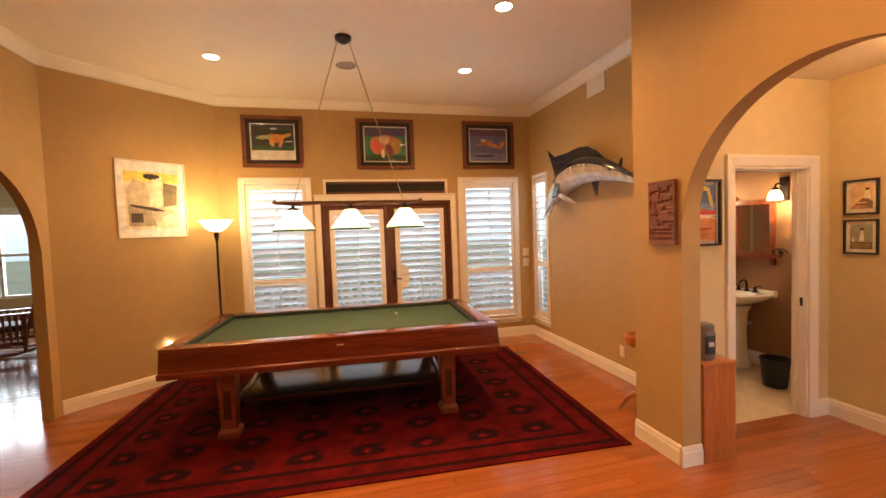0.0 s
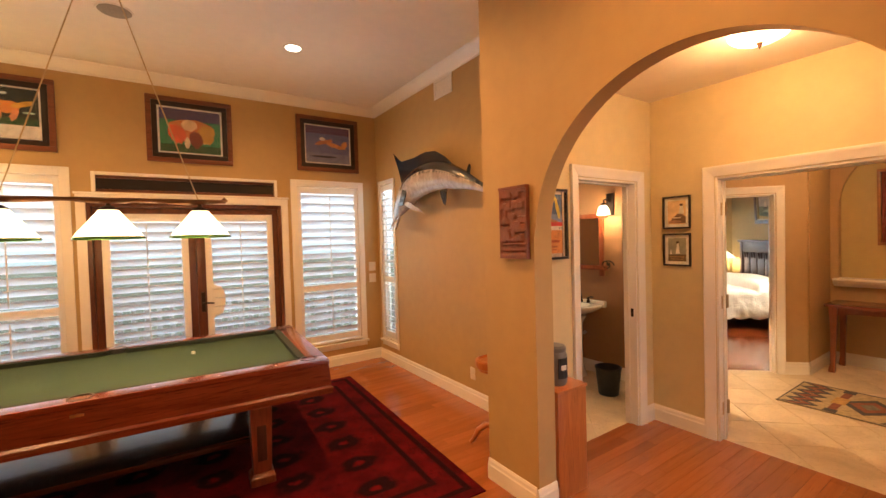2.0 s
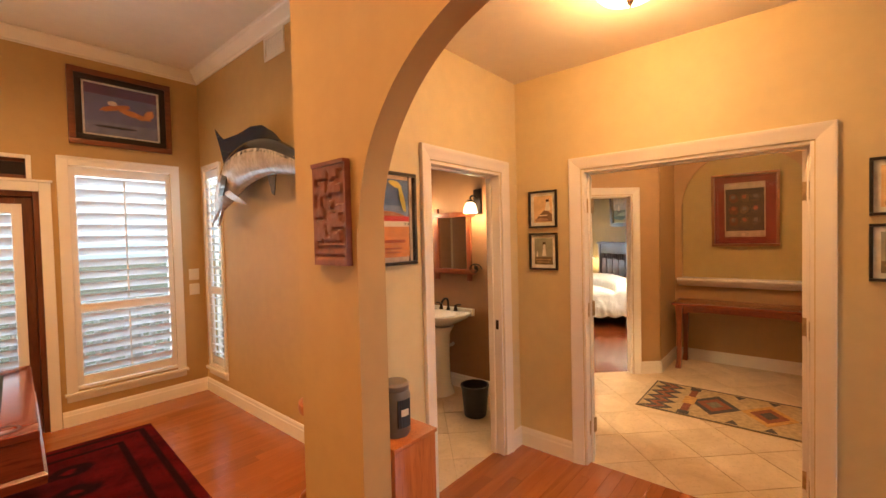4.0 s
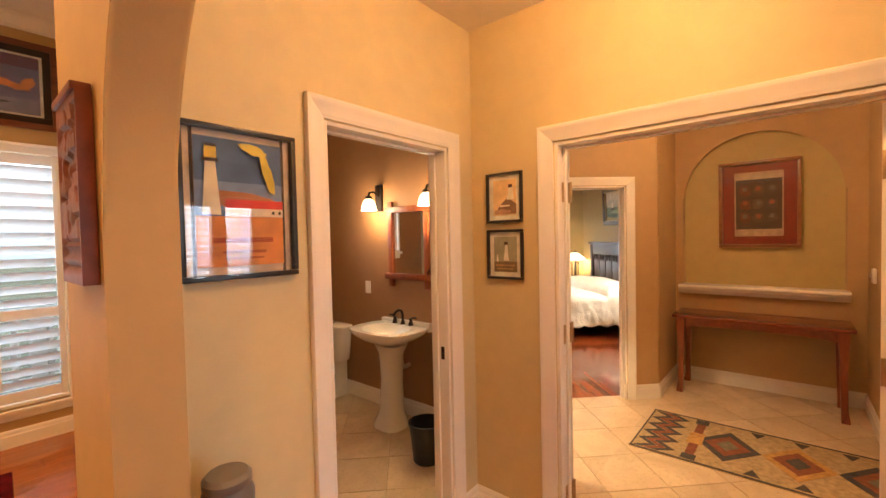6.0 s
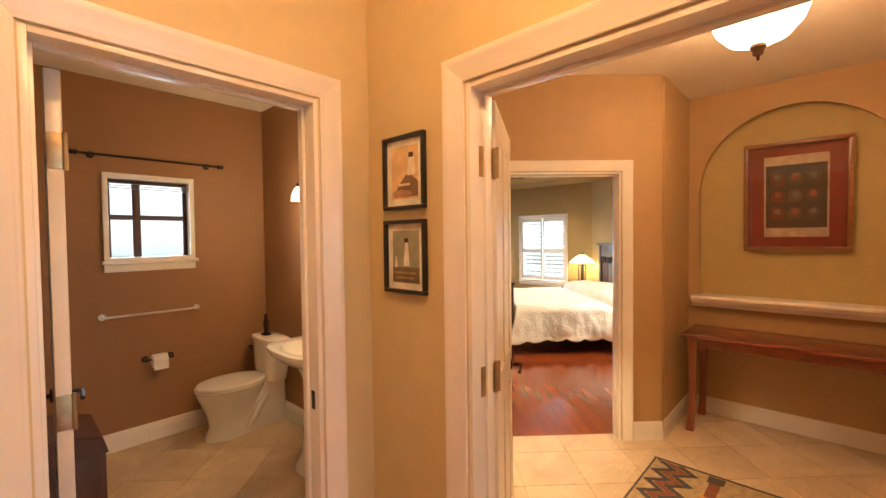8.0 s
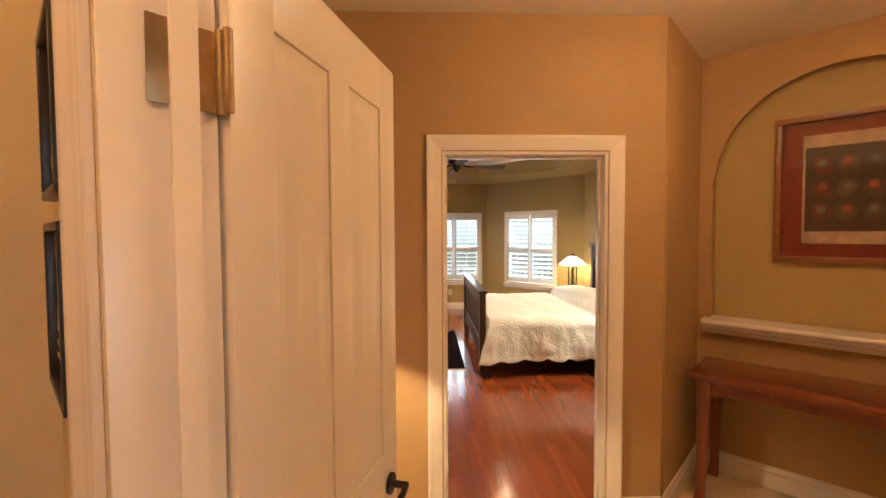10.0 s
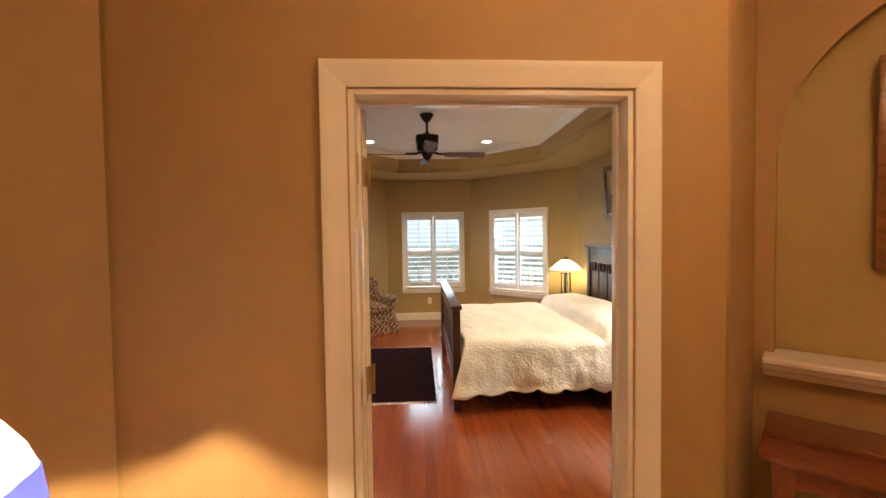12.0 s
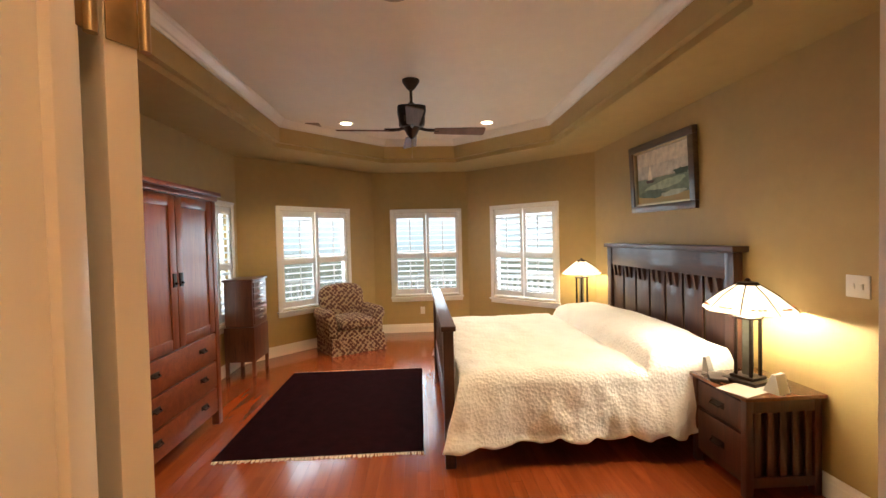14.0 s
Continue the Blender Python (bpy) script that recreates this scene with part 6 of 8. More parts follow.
def basin():
    """Pedestal basin; back to the east wall, faces -x."""
    root = thing("pedestal_sink", pose(5.205, 4.42, 0), "white porcelain pedestal sink with bronze taps", "sink")
    bm = B()
    loft(bm, [oval(-0.24, 0, 0.13, 0.145, 0.0, 28, 3), oval(-0.24, 0, 0.125, 0.14, 0.03, 28, 3), oval(-0.23, 0, 0.09, 0.105, 0.12, 28, 3), oval(-0.22, 0, 0.08, 0.09, 0.40, 28, 3), oval(-0.22, 0, 0.09, 0.10, 0.62, 28, 3), oval(-0.22, 0, 0.12, 0.14, 0.70, 28, 3)])
    part("pedestal", bm, M_PORC, root)
    bm = B()
    out = [(0.72, 0.12, 0.16), (0.76, 0.20, 0.25), (0.80, 0.235, 0.315), (0.825, 0.245, 0.335), (0.84, 0.245, 0.335), (0.845, 0.235, 0.325)]
    rings = [oval(-0.25, 0, rx, ry, z, 40, 3.2 if z > 0.78 else 2.6) for z, rx, ry in out]
    rings += [oval(-0.27, 0, 0.17, 0.235, 0.838, 40, 2.4), oval(-0.27, 0, 0.155, 0.215, 0.80, 40, 2.3), oval(-0.27, 0, 0.10, 0.13, 0.745, 40, 2.1), oval(-0.27, 0, 0.02, 0.02, 0.74, 40, 2.0)]
    loft(bm, rings)
    box(bm, -0.06, -0.003, -0.30, 0.30, 0.80, 0.875, 0.01)
    part("bowl", bm, M_PORC, root)
    bm = B()
    rod(bm, (-0.075, 0, 0.845), (-0.075, 0, 0.875), 0.022, 0.017, 16)
    tube(bm, [(-0.075, 0, 0.87), (-0.075, 0, 0.93), (-0.09, 0, 0.965), (-0.13, 0, 0.975), (-0.17, 0, 0.955), (-0.18, 0, 0.93)], 0.012, 10)
    part("spout", bm, M_IRON, root, "dark bronze curved spout")
    for s in (-1, 1):
        bm = B()
        lathe(bm, [(0.0, 0.845), (0.024, 0.845), (0.02, 0.865), (0.013, 0.885), (0.016, 0.905), (0.0, 0.91)], 16, (-0.075, s * 0.10, 0))
        tube(bm, [(-0.075, s * 0.10, 0.90), (-0.075, s * 0.135, 0.915), (-0.075, s * 0.165, 0.912)], 0.008)
        part("tap", bm, M_IRON, root, "dark bronze lever tap")
    bm = B()
    tube(bm, [(-0.10, 0.0, 0.73), (-0.10, 0.0, 0.52), (-0.08, 0, 0.46), (-0.03, 0, 0.46), (-0.002, 0, 0.47)], 0.018, 10)
    part("trap_pipe", bm, M_STEEL, root, "metal waste pipe")


basin()


def vanity_mirror():
    m = on_wall(*PE, 5.75 - 4.40, 1.56)
    root = thing("wall_mirror", m, "cherry framed mirror with crossed corners over the sink", "mirror")
    w, h, f = 0.50, 0.66, 0.055
    bm = B()
    for s in (-1, 1):
        box(bm, min(s * w / 2, s * (w / 2 - f)), max(s * w / 2, s * (w / 2 - f)), -0.03, -0.003, -h / 2 - 0.07, h / 2 + 0.05, 0.004)
    box(bm, -w / 2 - 0.05, w / 2 + 0.05, -0.036, -0.0305, -h / 2, -h / 2 + f, 0.002)
    box(bm, -w / 2 - 0.05, w / 2 + 0.05, -0.030, -0.003, -h / 2 + 0.002, -h / 2 + f - 0.002, 0.004)
    box(bm, -w / 2 - 0.05, w / 2 + 0.05, -0.036, -0.0305, h / 2 - f, h / 2, 0.002)
    box(bm, -w / 2 - 0.05, w / 2 + 0.05, -0.030, -0.003, h / 2 - f + 0.002, h / 2 - 0.002, 0.004)
    part("frame", bm, M_CHERRYV, root)
    bm = B()
    box(bm, -w / 2 + f - 0.004, w / 2 - f + 0.004, -0.012, -0.008, -h / 2 + f - 0.004, h / 2 - f + 0.004)
    mm, t, b = material("mirror_silver")
    b.inputs["Metallic"].default_value, b.inputs["Roughness"].default_value, b.inputs["Base Color"].default_value = 1.0, 0.02, (0.85, 0.85, 0.84, 1)
    part("mirror_glass", bm, mm, root, smooth=False)


vanity_mirror()


def sconce(y):
    m = on_wall(*PE, 5.75 - y, 1.95)
    root = thing("wall_sconce", m, "dark bronze wall sconce with a lit white glass shade", "wall lamp", "sconces beside the mirror")
    bm = B()
    box(bm, -0.045, 0.045, -0.025, -0.001, -0.09, 0.16, 0.006)
    part("back_plate", bm, M_IRON, root)
    bm = B()
    tube(bm, [(0, -0.02, 0.06), (0, -0.08, 0.09), (0, -0.13, 0.08), (0, -0.14, 0.045)], 0.010, 10)
    lathe(bm, [(0.0, 0.05), (0.03, 0.045), (0.034, 0.02), (0.0, 0.018)], 16, (0, -0.14, 0))
    part("arm", bm, M_IRON, root)
    bm = B()
    lathe(bm, [(0.03, 0.02), (0.05, 0.0), (0.066, -0.045), (0.072, -0.085), (0.069, -0.085), (0.062, -0.045), (0.046, -0.003), (0.027, 0.016)], 28, (0, -0.14, 0))
    sh = part("shade", bm, M_SHADEGLASS, root, "opal glass bell shade")
    sh.visible_shadow = False


sconce(4.78)
sconce(4.06)
plate(on_wall(*PE, 5.75 - 4.985, 1.13), 0.075, 0.12, 1, "ivory switch plate beside the sink")


def towel_ring():
    root = thing("towel_ring", on_wall((5.22, 4.05), (4.93, 4.05), 0.02, 1.30) @ pose(0, 0, 0), "dark bronze scroll towel ring", "towel ring")
    root.matrix_world = on_wall(*PE, 5.75 - 4.10, 1.30)
    bm = B()
    rod(bm, (0, -0.001, 0), (0, -0.012, 0), 0.022, seg=16)
    tube(bm, [(0.09 * math.cos(a) * (1 - 0.03 * i), -0.03, 0.06 * math.sin(a) * (1 - 0.03 * i) - 0.01) for i, a in ((k, 0.3 * k) for k in range(22))], 0.007, 8)
    rod(bm, (0, -0.01, 0), (0, -0.034, 0.03), 0.008, seg=8)
    part("ring", bm, M_IRON, root)


towel_ring()


def waste_bin():
    root = thing("waste_bin", pose(4.74, 3.80, 0), "small black plastic waste bin on the tiles", "bin")
    bm = B()
    lathe(bm, [(0.0, 0.0), (0.095, 0.0), (0.10, 0.01), (0.125, 0.27), (0.120, 0.27), (0.095, 0.015), (0.0, 0.015)], 28)
    part("bucket", bm, M_BLACK, root)
    bm = B()
    lathe(bm, [(0.120, 0.268), (0.131, 0.27), (0.131, 0.282), (0.120, 0.284)], 28)
    part("rim", bm, M_BLACK, root)


waste_bin()


def hamper():
    root = thing("wooden_hamper", pose(3.74, 4.90, 0), "dark red-brown wooden hamper by the powder room wall", "hamper")
    bm = B()
    box(bm, -0.17, 0.13, -0.22, 0.22, 0.03, 0.44, 0.005)
    part("body", bm, M_NSWOOD, root)
    bm = B()
    loft(bm, [[(-0.18, -0.23, 0.441), (0.14, -0.23, 0.441), (0.14, 0.23, 0.441), (-0.18, 0.23, 0.441)], [(-0.18, -0.23, 0.60), (0.12, -0.23, 0.52), (0.12, 0.23, 0.52), (-0.18, 0.23, 0.60)], [(-0.17, -0.22, 0.608), (0.11, -0.22, 0.528), (0.11, 0.22, 0.528), (-0.17, 0.22, 0.608)]])
    part("lid", bm, M_NSWOOD, root, smooth=False)
    for sx in (-1, 1):
        for sy in (-1, 1):
            bm = B()
            box(bm, -0.02 + sx * 0.13 - 0.02, -0.02 + sx * 0.13 + 0.02, sy * 0.19 - 0.02, sy * 0.19 + 0.02, 0, 0.03, 0.003)
            part("foot", bm, M_NSWOOD, root)


hamper()

# ---- tiled hall ----
def niche_shelf():
    root = thing("niche_shelf", pose(7.75, 2.055, 0, 0, 0, 0), "white moulded shelf across the arched niche", "shelf")
    prof = [(0.10, 1.04), (-0.115, 1.04), (-0.12, 1.03), (-0.12, 1.015), (-0.105, 1.005), (-0.095, 0.985), (-0.07, 0.97), (-0.055, 0.945), (-0.04, 0.94), (-0.001, 0.94), (-0.001, 1.0), (0.10, 1.004)]
    bm = B()
    loft(bm, [[(x, y, z) for x, z in prof] for y in (-0.672, 0.672)])
    part("ledge", bm, M_TRIM, root, smooth=False)


niche_shelf()
NICHE = ((7.858, 2.77), (7.858, 1.27))
_layers = [(FULL, (0.15, 0.016, 0.012)), (rect(-0.66, 0.66, -0.80, 0.80), (0.36, 0.26, 0.17)), (rect(-0.62, 0.62, -0.62, 0.62), (0.05, 0.034, 0.026))]
for _k in range(9):
    _cx, _cz = -0.36 + 0.36 * (_k % 3), -0.34 + 0.34 * (_k // 3)
    _layers.append((blob(_cx, _cz, 0.15, 0.13, 0, 0.2, 60 + _k), ((0.11, 0.035, 0.022), (0.10, 0.065, 0.04), (0.07, 0.05, 0.04))[_k % 3]))
    _layers.append((blob(_cx, _cz + 0.04, 0.07, 0.06, 0, 0.2, 80 + _k), ((0.12, 0.10, 0.08), (0.24, 0.07, 0.04))[_k % 2]))
picture("framed_tapestry", on_wall(*NICHE, 2.77 - 2.043, 1.868) @ Matrix.Translation((0, -0.024, 0)) @ pose(0, 0, 0, 3, 0, 0), 0.66, 0.87, 0.032, wood("gold_brown_frame", (0.16, 0.06, 0.02), (0.32, 0.14, 0.05), 0.3, 0, 2), _layers, "red matted dark textile in a brown frame behind glass", 0.055)


def console_table():
    root = thing("console_table", pose(7.47, 2.045, 0), "red-brown cherry console table below the niche", "console table")
    L, D, H = 1.33, 0.48, 0.78
    bm = B()
    box(bm, -D / 2, D / 2, -L / 2, L / 2, H - 0.028, H, 0.008)
    part("tabletop", bm, wood("cherry_top", (0.15, 0.030, 0.012), (0.26, 0.065, 0.024), 0.22, 1, 1.1, 0.5), root)
    bm = B()
    for s in (-1, 1):
        n = 20
        y0, y1 = -L / 2 + 0.06, L / 2 - 0.06
        pts = [(y0, H - 0.03), (y1, H - 0.03)] + [(y1 - (y1 - y0) * i / n, H - 0.03 - 0.065 - 0.05 * abs(2 * i / n - 1) ** 6) for i in range(n + 1)]
        x = s * (D / 2 - 0.05)
        loft(bm, [[(x - 0.01, y, z) for y, z in pts], [(x + 0.01, y, z) for y, z in pts]])
    for s in (-1, 1):
        box(bm, -D / 2 + 0.06, D / 2 - 0.06, s * (L / 2 - 0.06) - 0.01, s * (L / 2 - 0.06) + 0.01, H - 0.10, H - 0.03, 0.002)
    part("apron", bm, M_CHERRY, root, smooth=False)
    for sx in (-1, 1):
        for sy in (-1, 1):
            bm = B()
            x, y = sx * (D / 2 - 0.05), sy * (L / 2 - 0.075)
            rings = []
            for z, r, o in ((0.0, 0.026, 0.012), (0.02, 0.028, 0.012), (0.10, 0.022, 0.006), (0.40, 0.025, 0.0), (0.62, 0.030, 0.0), (0.70, 0.036, 0.0), (H - 0.029, 0.036, 0.0)):
                cx, cy = x + sx * o, y + sy * o
                rings.append([(cx - r, cy - r, z), (cx + r, cy - r, z), (cx + r, cy + r, z), (cx - r, cy + r, z)])
            loft(bm, rings)
            part("leg", bm, M_CHERRYV, root, smooth=False)


console_table()


def kilim_pieces():
    root = thing("kilim_runner", pose(6.23, 2.13, 0.0, 0, 0, 0), "flat-woven geometric kilim rug on the beige tiles", "rug")
    wool = lambda n, c: plain(n, c, 0.95, 0, 0.25, 30, 0.5, 240)
    beige, char, rust, gold, teal = wool("beige_wool", (0.40, 0.29, 0.15)), wool("charcoal_wool", (0.062, 0.052, 0.048)), wool("rust_wool", (0.21, 0.068, 0.034)), wool("gold_wool", (0.45, 0.25, 0.07)), wool("grey_green_wool", (0.15, 0.13, 0.085))
    W, L = 0.80, 1.86
    bm = B()
    box(bm, -W / 2, W / 2, -L + 0.60, 0.60, 0.0005, 0.008, 0.002)
    part("field", bm, beige, root)

    def motif(poly, mat, lift=0.0012, name="woven_motif"):
        bm = B()
        prism(bm, poly, 0.0075, 0.0085 + lift)
        part(name, bm, mat, root, smooth=False)

    # y = 0.60 is the end that faces the bedroom; bands step away from it
    for s in (-1, 1):
        motif([(s * W / 2, -L + 0.60), (s * W / 2, 0.60), (s * (W / 2 - 0.018), 0.60), (s * (W / 2 - 0.018), -L + 0.60)][::s], char)
    for k, (mat, y0) in enumerate(((char, 0.58), (rust, 0.52), (char, 0.46))):
        n = 5
        pts = []
        for i in range(2 * n + 1):
            pts.append((-0.37 + 0.74 * i / (2 * n), y0 - (0.10 if i % 2 else 0.0)))
        low = [(x, y - 0.05) for x, y in pts[::-1]]
        motif((pts + low)[::-1], mat, 0.001 + 0.0004 * k)
    motif([(-0.375, 0.585), (0.375, 0.585), (0.375, 0.595), (-0.375, 0.595)], char)
    for y0 in (0.22, -0.98):
        motif([(-0.36, y0 - 0.03), (0.36, y0 - 0.03), (0.36, y0 + 0.03), (-0.36, y0 + 0.03)], rust)
        motif([(-0.10, y0 - 0.05), (0.10, y0 - 0.05), (0.10, y0 + 0.05), (-0.10, y0 + 0.05)], gold, 0.002)
        for s in (-1, 1):
            motif([(s * 0.33 - 0.04, y0 - 0.045), (s * 0.33 + 0.04, y0 - 0.045), (s * 0.33 + 0.04, y0 + 0.045), (s * 0.33 - 0.04, y0 + 0.045)], char, 0.002)
    for k, y0 in enumerate((0.02, -0.38, -0.78)):
        motif([(-0.26, y0), (0, y0 - 0.20), (0.26, y0), (0, y0 + 0.20)], gold if k == 1 else char)
        motif([(-0.18, y0), (0, y0 - 0.14), (0.18, y0), (0, y0 + 0.14)], rust, 0.002)
        motif([(-0.09, y0), (0, y0 - 0.07), (0.09, y0), (0, y0 + 0.07)], teal if k != 1 else char, 0.003)
    for i in range(5):
        y0 = -0.10 - 0.26 * i
        for s in (-1, 1):
            motif([(s * 0.36, y0), (s * 0.36, y0 - 0.09), (s * 0.27, y0 - 0.045)][::s], char)


kilim_pieces()


M_PLEAT = glow("pleated_white_shade", (1.0, 0.86, 0.70), 1.9)


def hall_lamp():
    """Table lamp with a scalloped shade, on a small table behind the open door."""
    tb = thing("side_table", pose(5.25, 3.58, 0), "small dark round side table behind the door", "side table")
    bm = B()
    lathe(bm, [(0.0, 0.65), (0.115, 0.65), (0.12, 0.66), (0.115, 0.68), (0.0, 0.68)], 32)
    part("tabletop", bm, M_CHERRY, tb)
    bm = B()
    lathe(bm, [(0.10, 0.0), (0.10, 0.02), (0.04, 0.05), (0.025, 0.10), (0.03, 0.36), (0.022, 0.56), (0.05, 0.65), (0.0, 0.65)], 24)
    part("column", bm, M_CHERRY, tb)
    root = thing("table_lamp", pose(5.255, 3.58, 0.681), "white table lamp with a blue-banded scalloped shade, lit", "table lamp")
    bm = B()
    lathe(bm, [(0.0, 0.0), (0.06, 0.0), (0.065, 0.015), (0.03, 0.03), (0.055, 0.11), (0.065, 0.16), (0.04, 0.22), (0.015, 0.25), (0.012, 0.46), (0.0, 0.46)], 28)
    part("base", bm, M_PORC, root)
    bm = B()
    wav = lambda a, z: 1 + 0.05 * math.cos(6 * a) * max(0.0, (0.66 - z) / 0.16)
    lathe(bm, [(0.0, 0.655), (0.05, 0.65), (0.085, 0.615), (0.110, 0.57), (0.122, 0.53), (0.119, 0.53), (0.107, 0.57), (0.082, 0.612), (0.048, 0.645), (0.0, 0.65)], 64, wave=wav)
    part("shade", bm, M_PLEAT, root, "glowing white pleated shade")
    bm = B()
    lathe(bm, [(0.123, 0.53), (0.131, 0.465), (0.128, 0.465), (0.120, 0.53)], 64, wave=lambda a, z: 1 + 0.05 * math.cos(6 * a))
    for v in bm.verts:
        if v.co.z < 0.48:
            v.co.z += 0.03 * (1 - abs(math.sin(3 * (math.atan2(v.co.y, v.co.x) - 0.55))))
    part("band", bm, glow("blue_shade_band", (0.16, 0.20, 0.9), 0.9, (0.2, 0.25, 0.7)), root, "blue striped lower band")
    bm = B()
    lathe(bm, [(0.0, 0.655), (0.02, 0.655), (0.012, 0.675), (0.022, 0.69), (0.0, 0.71)], 14)
    part("finial", bm, plain("blue_glaze", (0.06, 0.07, 0.3), 0.25), root, "blue glazed finial")


hall_lamp()
picture("gold_framed_picture", on_wall((5.30, 3.21), (5.30, 4.16), 0.0, 1.80) @ pose(0, 0, 0) @ Matrix.Translation((0.74, 0, 0)), 0.36, 0.80, 0.03, plain("gold_leaf", (0.42, 0.19, 0.05), 0.35, 0.6, 0.2, 14, 0.1), [(FULL, (0.4, 0.3, 0.18)), (rect(-0.7, 0.7, -0.8, 0.8), (0.2, 0.16, 0.1)), (blob(0, -0.2, 0.5, 0.3, 0, 0.2, 91), (0.12, 0.1, 0.05))], "tall gold framed picture in the hall corner", 0.03)


def thermostat(m):
    root = thing("thermostat", m, "small ivory thermostat on the hall wall", "thermostat")
    bm = B()
    box(bm, -0.045, 0.045, -0.025, -0.001, -0.06, 0.06, 0.008)
    part("case", bm, M_PLASTIC, root)
    bm = B()
    lathe(bm, [(0.0, 0.0), (0.02, 0.0), (0.016, 0.014), (0.0, 0.016)], 18)
    bmesh.ops.transform(bm, matrix=Matrix.Translation((0, -0.025, 0.0)) @ pose(0, 0, 0, 90), verts=bm.verts)
    part("dial", bm, M_STEEL, root)


thermostat(on_wall((7.75, 1.27), (4.66, 1.27), 0.45, 1.22))

# ---- bedroom ----
def bedm(u, v, z=0.0, turn=0.0):
    """Frame at a bedroom place: x into the room, y to its left, turned by degrees."""
    return Matrix.Translation(bed(u, v, z)) @ pose(0, 0, 0, 0, 0, 45 + turn)


BL, BML, BMM, BMR, BR = list(zip(_w, _w[1:]))
_blab = "white four-panel shutter window with open louvers"
window("window_9", *BL, 3.244, 3.964, WIN_Z0, WIN_Z1, 0.14, 2, (1.27,), (0.25, 0.2), 0.085, label=_blab, light=13, cas=0.055)
window("window_10", *BML, 0.56, 1.64, WIN_Z0, WIN_Z1, 0.14, 2, (1.27,), (0.05, 0.20), 0.085, label=_blab, light=20, cas=0.055)
window("window_11", *BMM, 0.33, 1.40, WIN_Z0, WIN_Z1, 0.14, 2, (1.27,), (0.05, 0.06), 0.085, label=_blab, light=23, cas=0.055)
window("window_12", *BMR, 0.52, 1.58, WIN_Z0, WIN_Z1, 0.14, 2, (1.27,), (0.35, 0.5), 0.085, label=_blab, light=24, cas=0.055)

rug("bedroom_rug", 1.50, 1.93, bedm(10.485, 1.34, 0.0, 90), plain("dark_maroon_pile", (0.012, 0.0018, 0.003), 0.95, 0, 0.35, 10, 0.5, 260, spec=0.05), "near-black maroon rug with cream fringe on wood floor", fringe=plain("cream_fringe", (0.80, 0.72, 0.60), 0.95, 0, 0.15, 30, 0.0))


def quilt_material():
    """White matelasse: raised puckered quilting in diamonds."""
    m, t, b = material("white_matelasse_quilt")
    vec = coords(t)
    link(t, mixed(t, ramp(t, noisy(t, vec, 5, 4), 0.3, 0.7), (0.80, 0.79, 0.78), (0.88, 0.875, 0.87)), b.inputs["Base Color"])
    b.inputs["Roughness"].default_value = 0.9
    b.inputs["Sheen Weight"].default_value = 0.2
    vor = node(t, "ShaderNodeTexVoronoi", Scale=46.0)
    link(t, vec, vor.inputs["Vector"])
    big = node(t, "ShaderNodeTexVoronoi", Scale=7.0)
    link(t, vec, big.inputs["Vector"])
    h = mixed(t, 0.45, vor.outputs["Distance"], big.outputs["Distance"])
    h = mixed(t, 0.3, h, noisy(t, vec, 45, 3))
    relief(t, b, h, 0.6, 0.016)
    return m


M_QUILT = quilt_material()


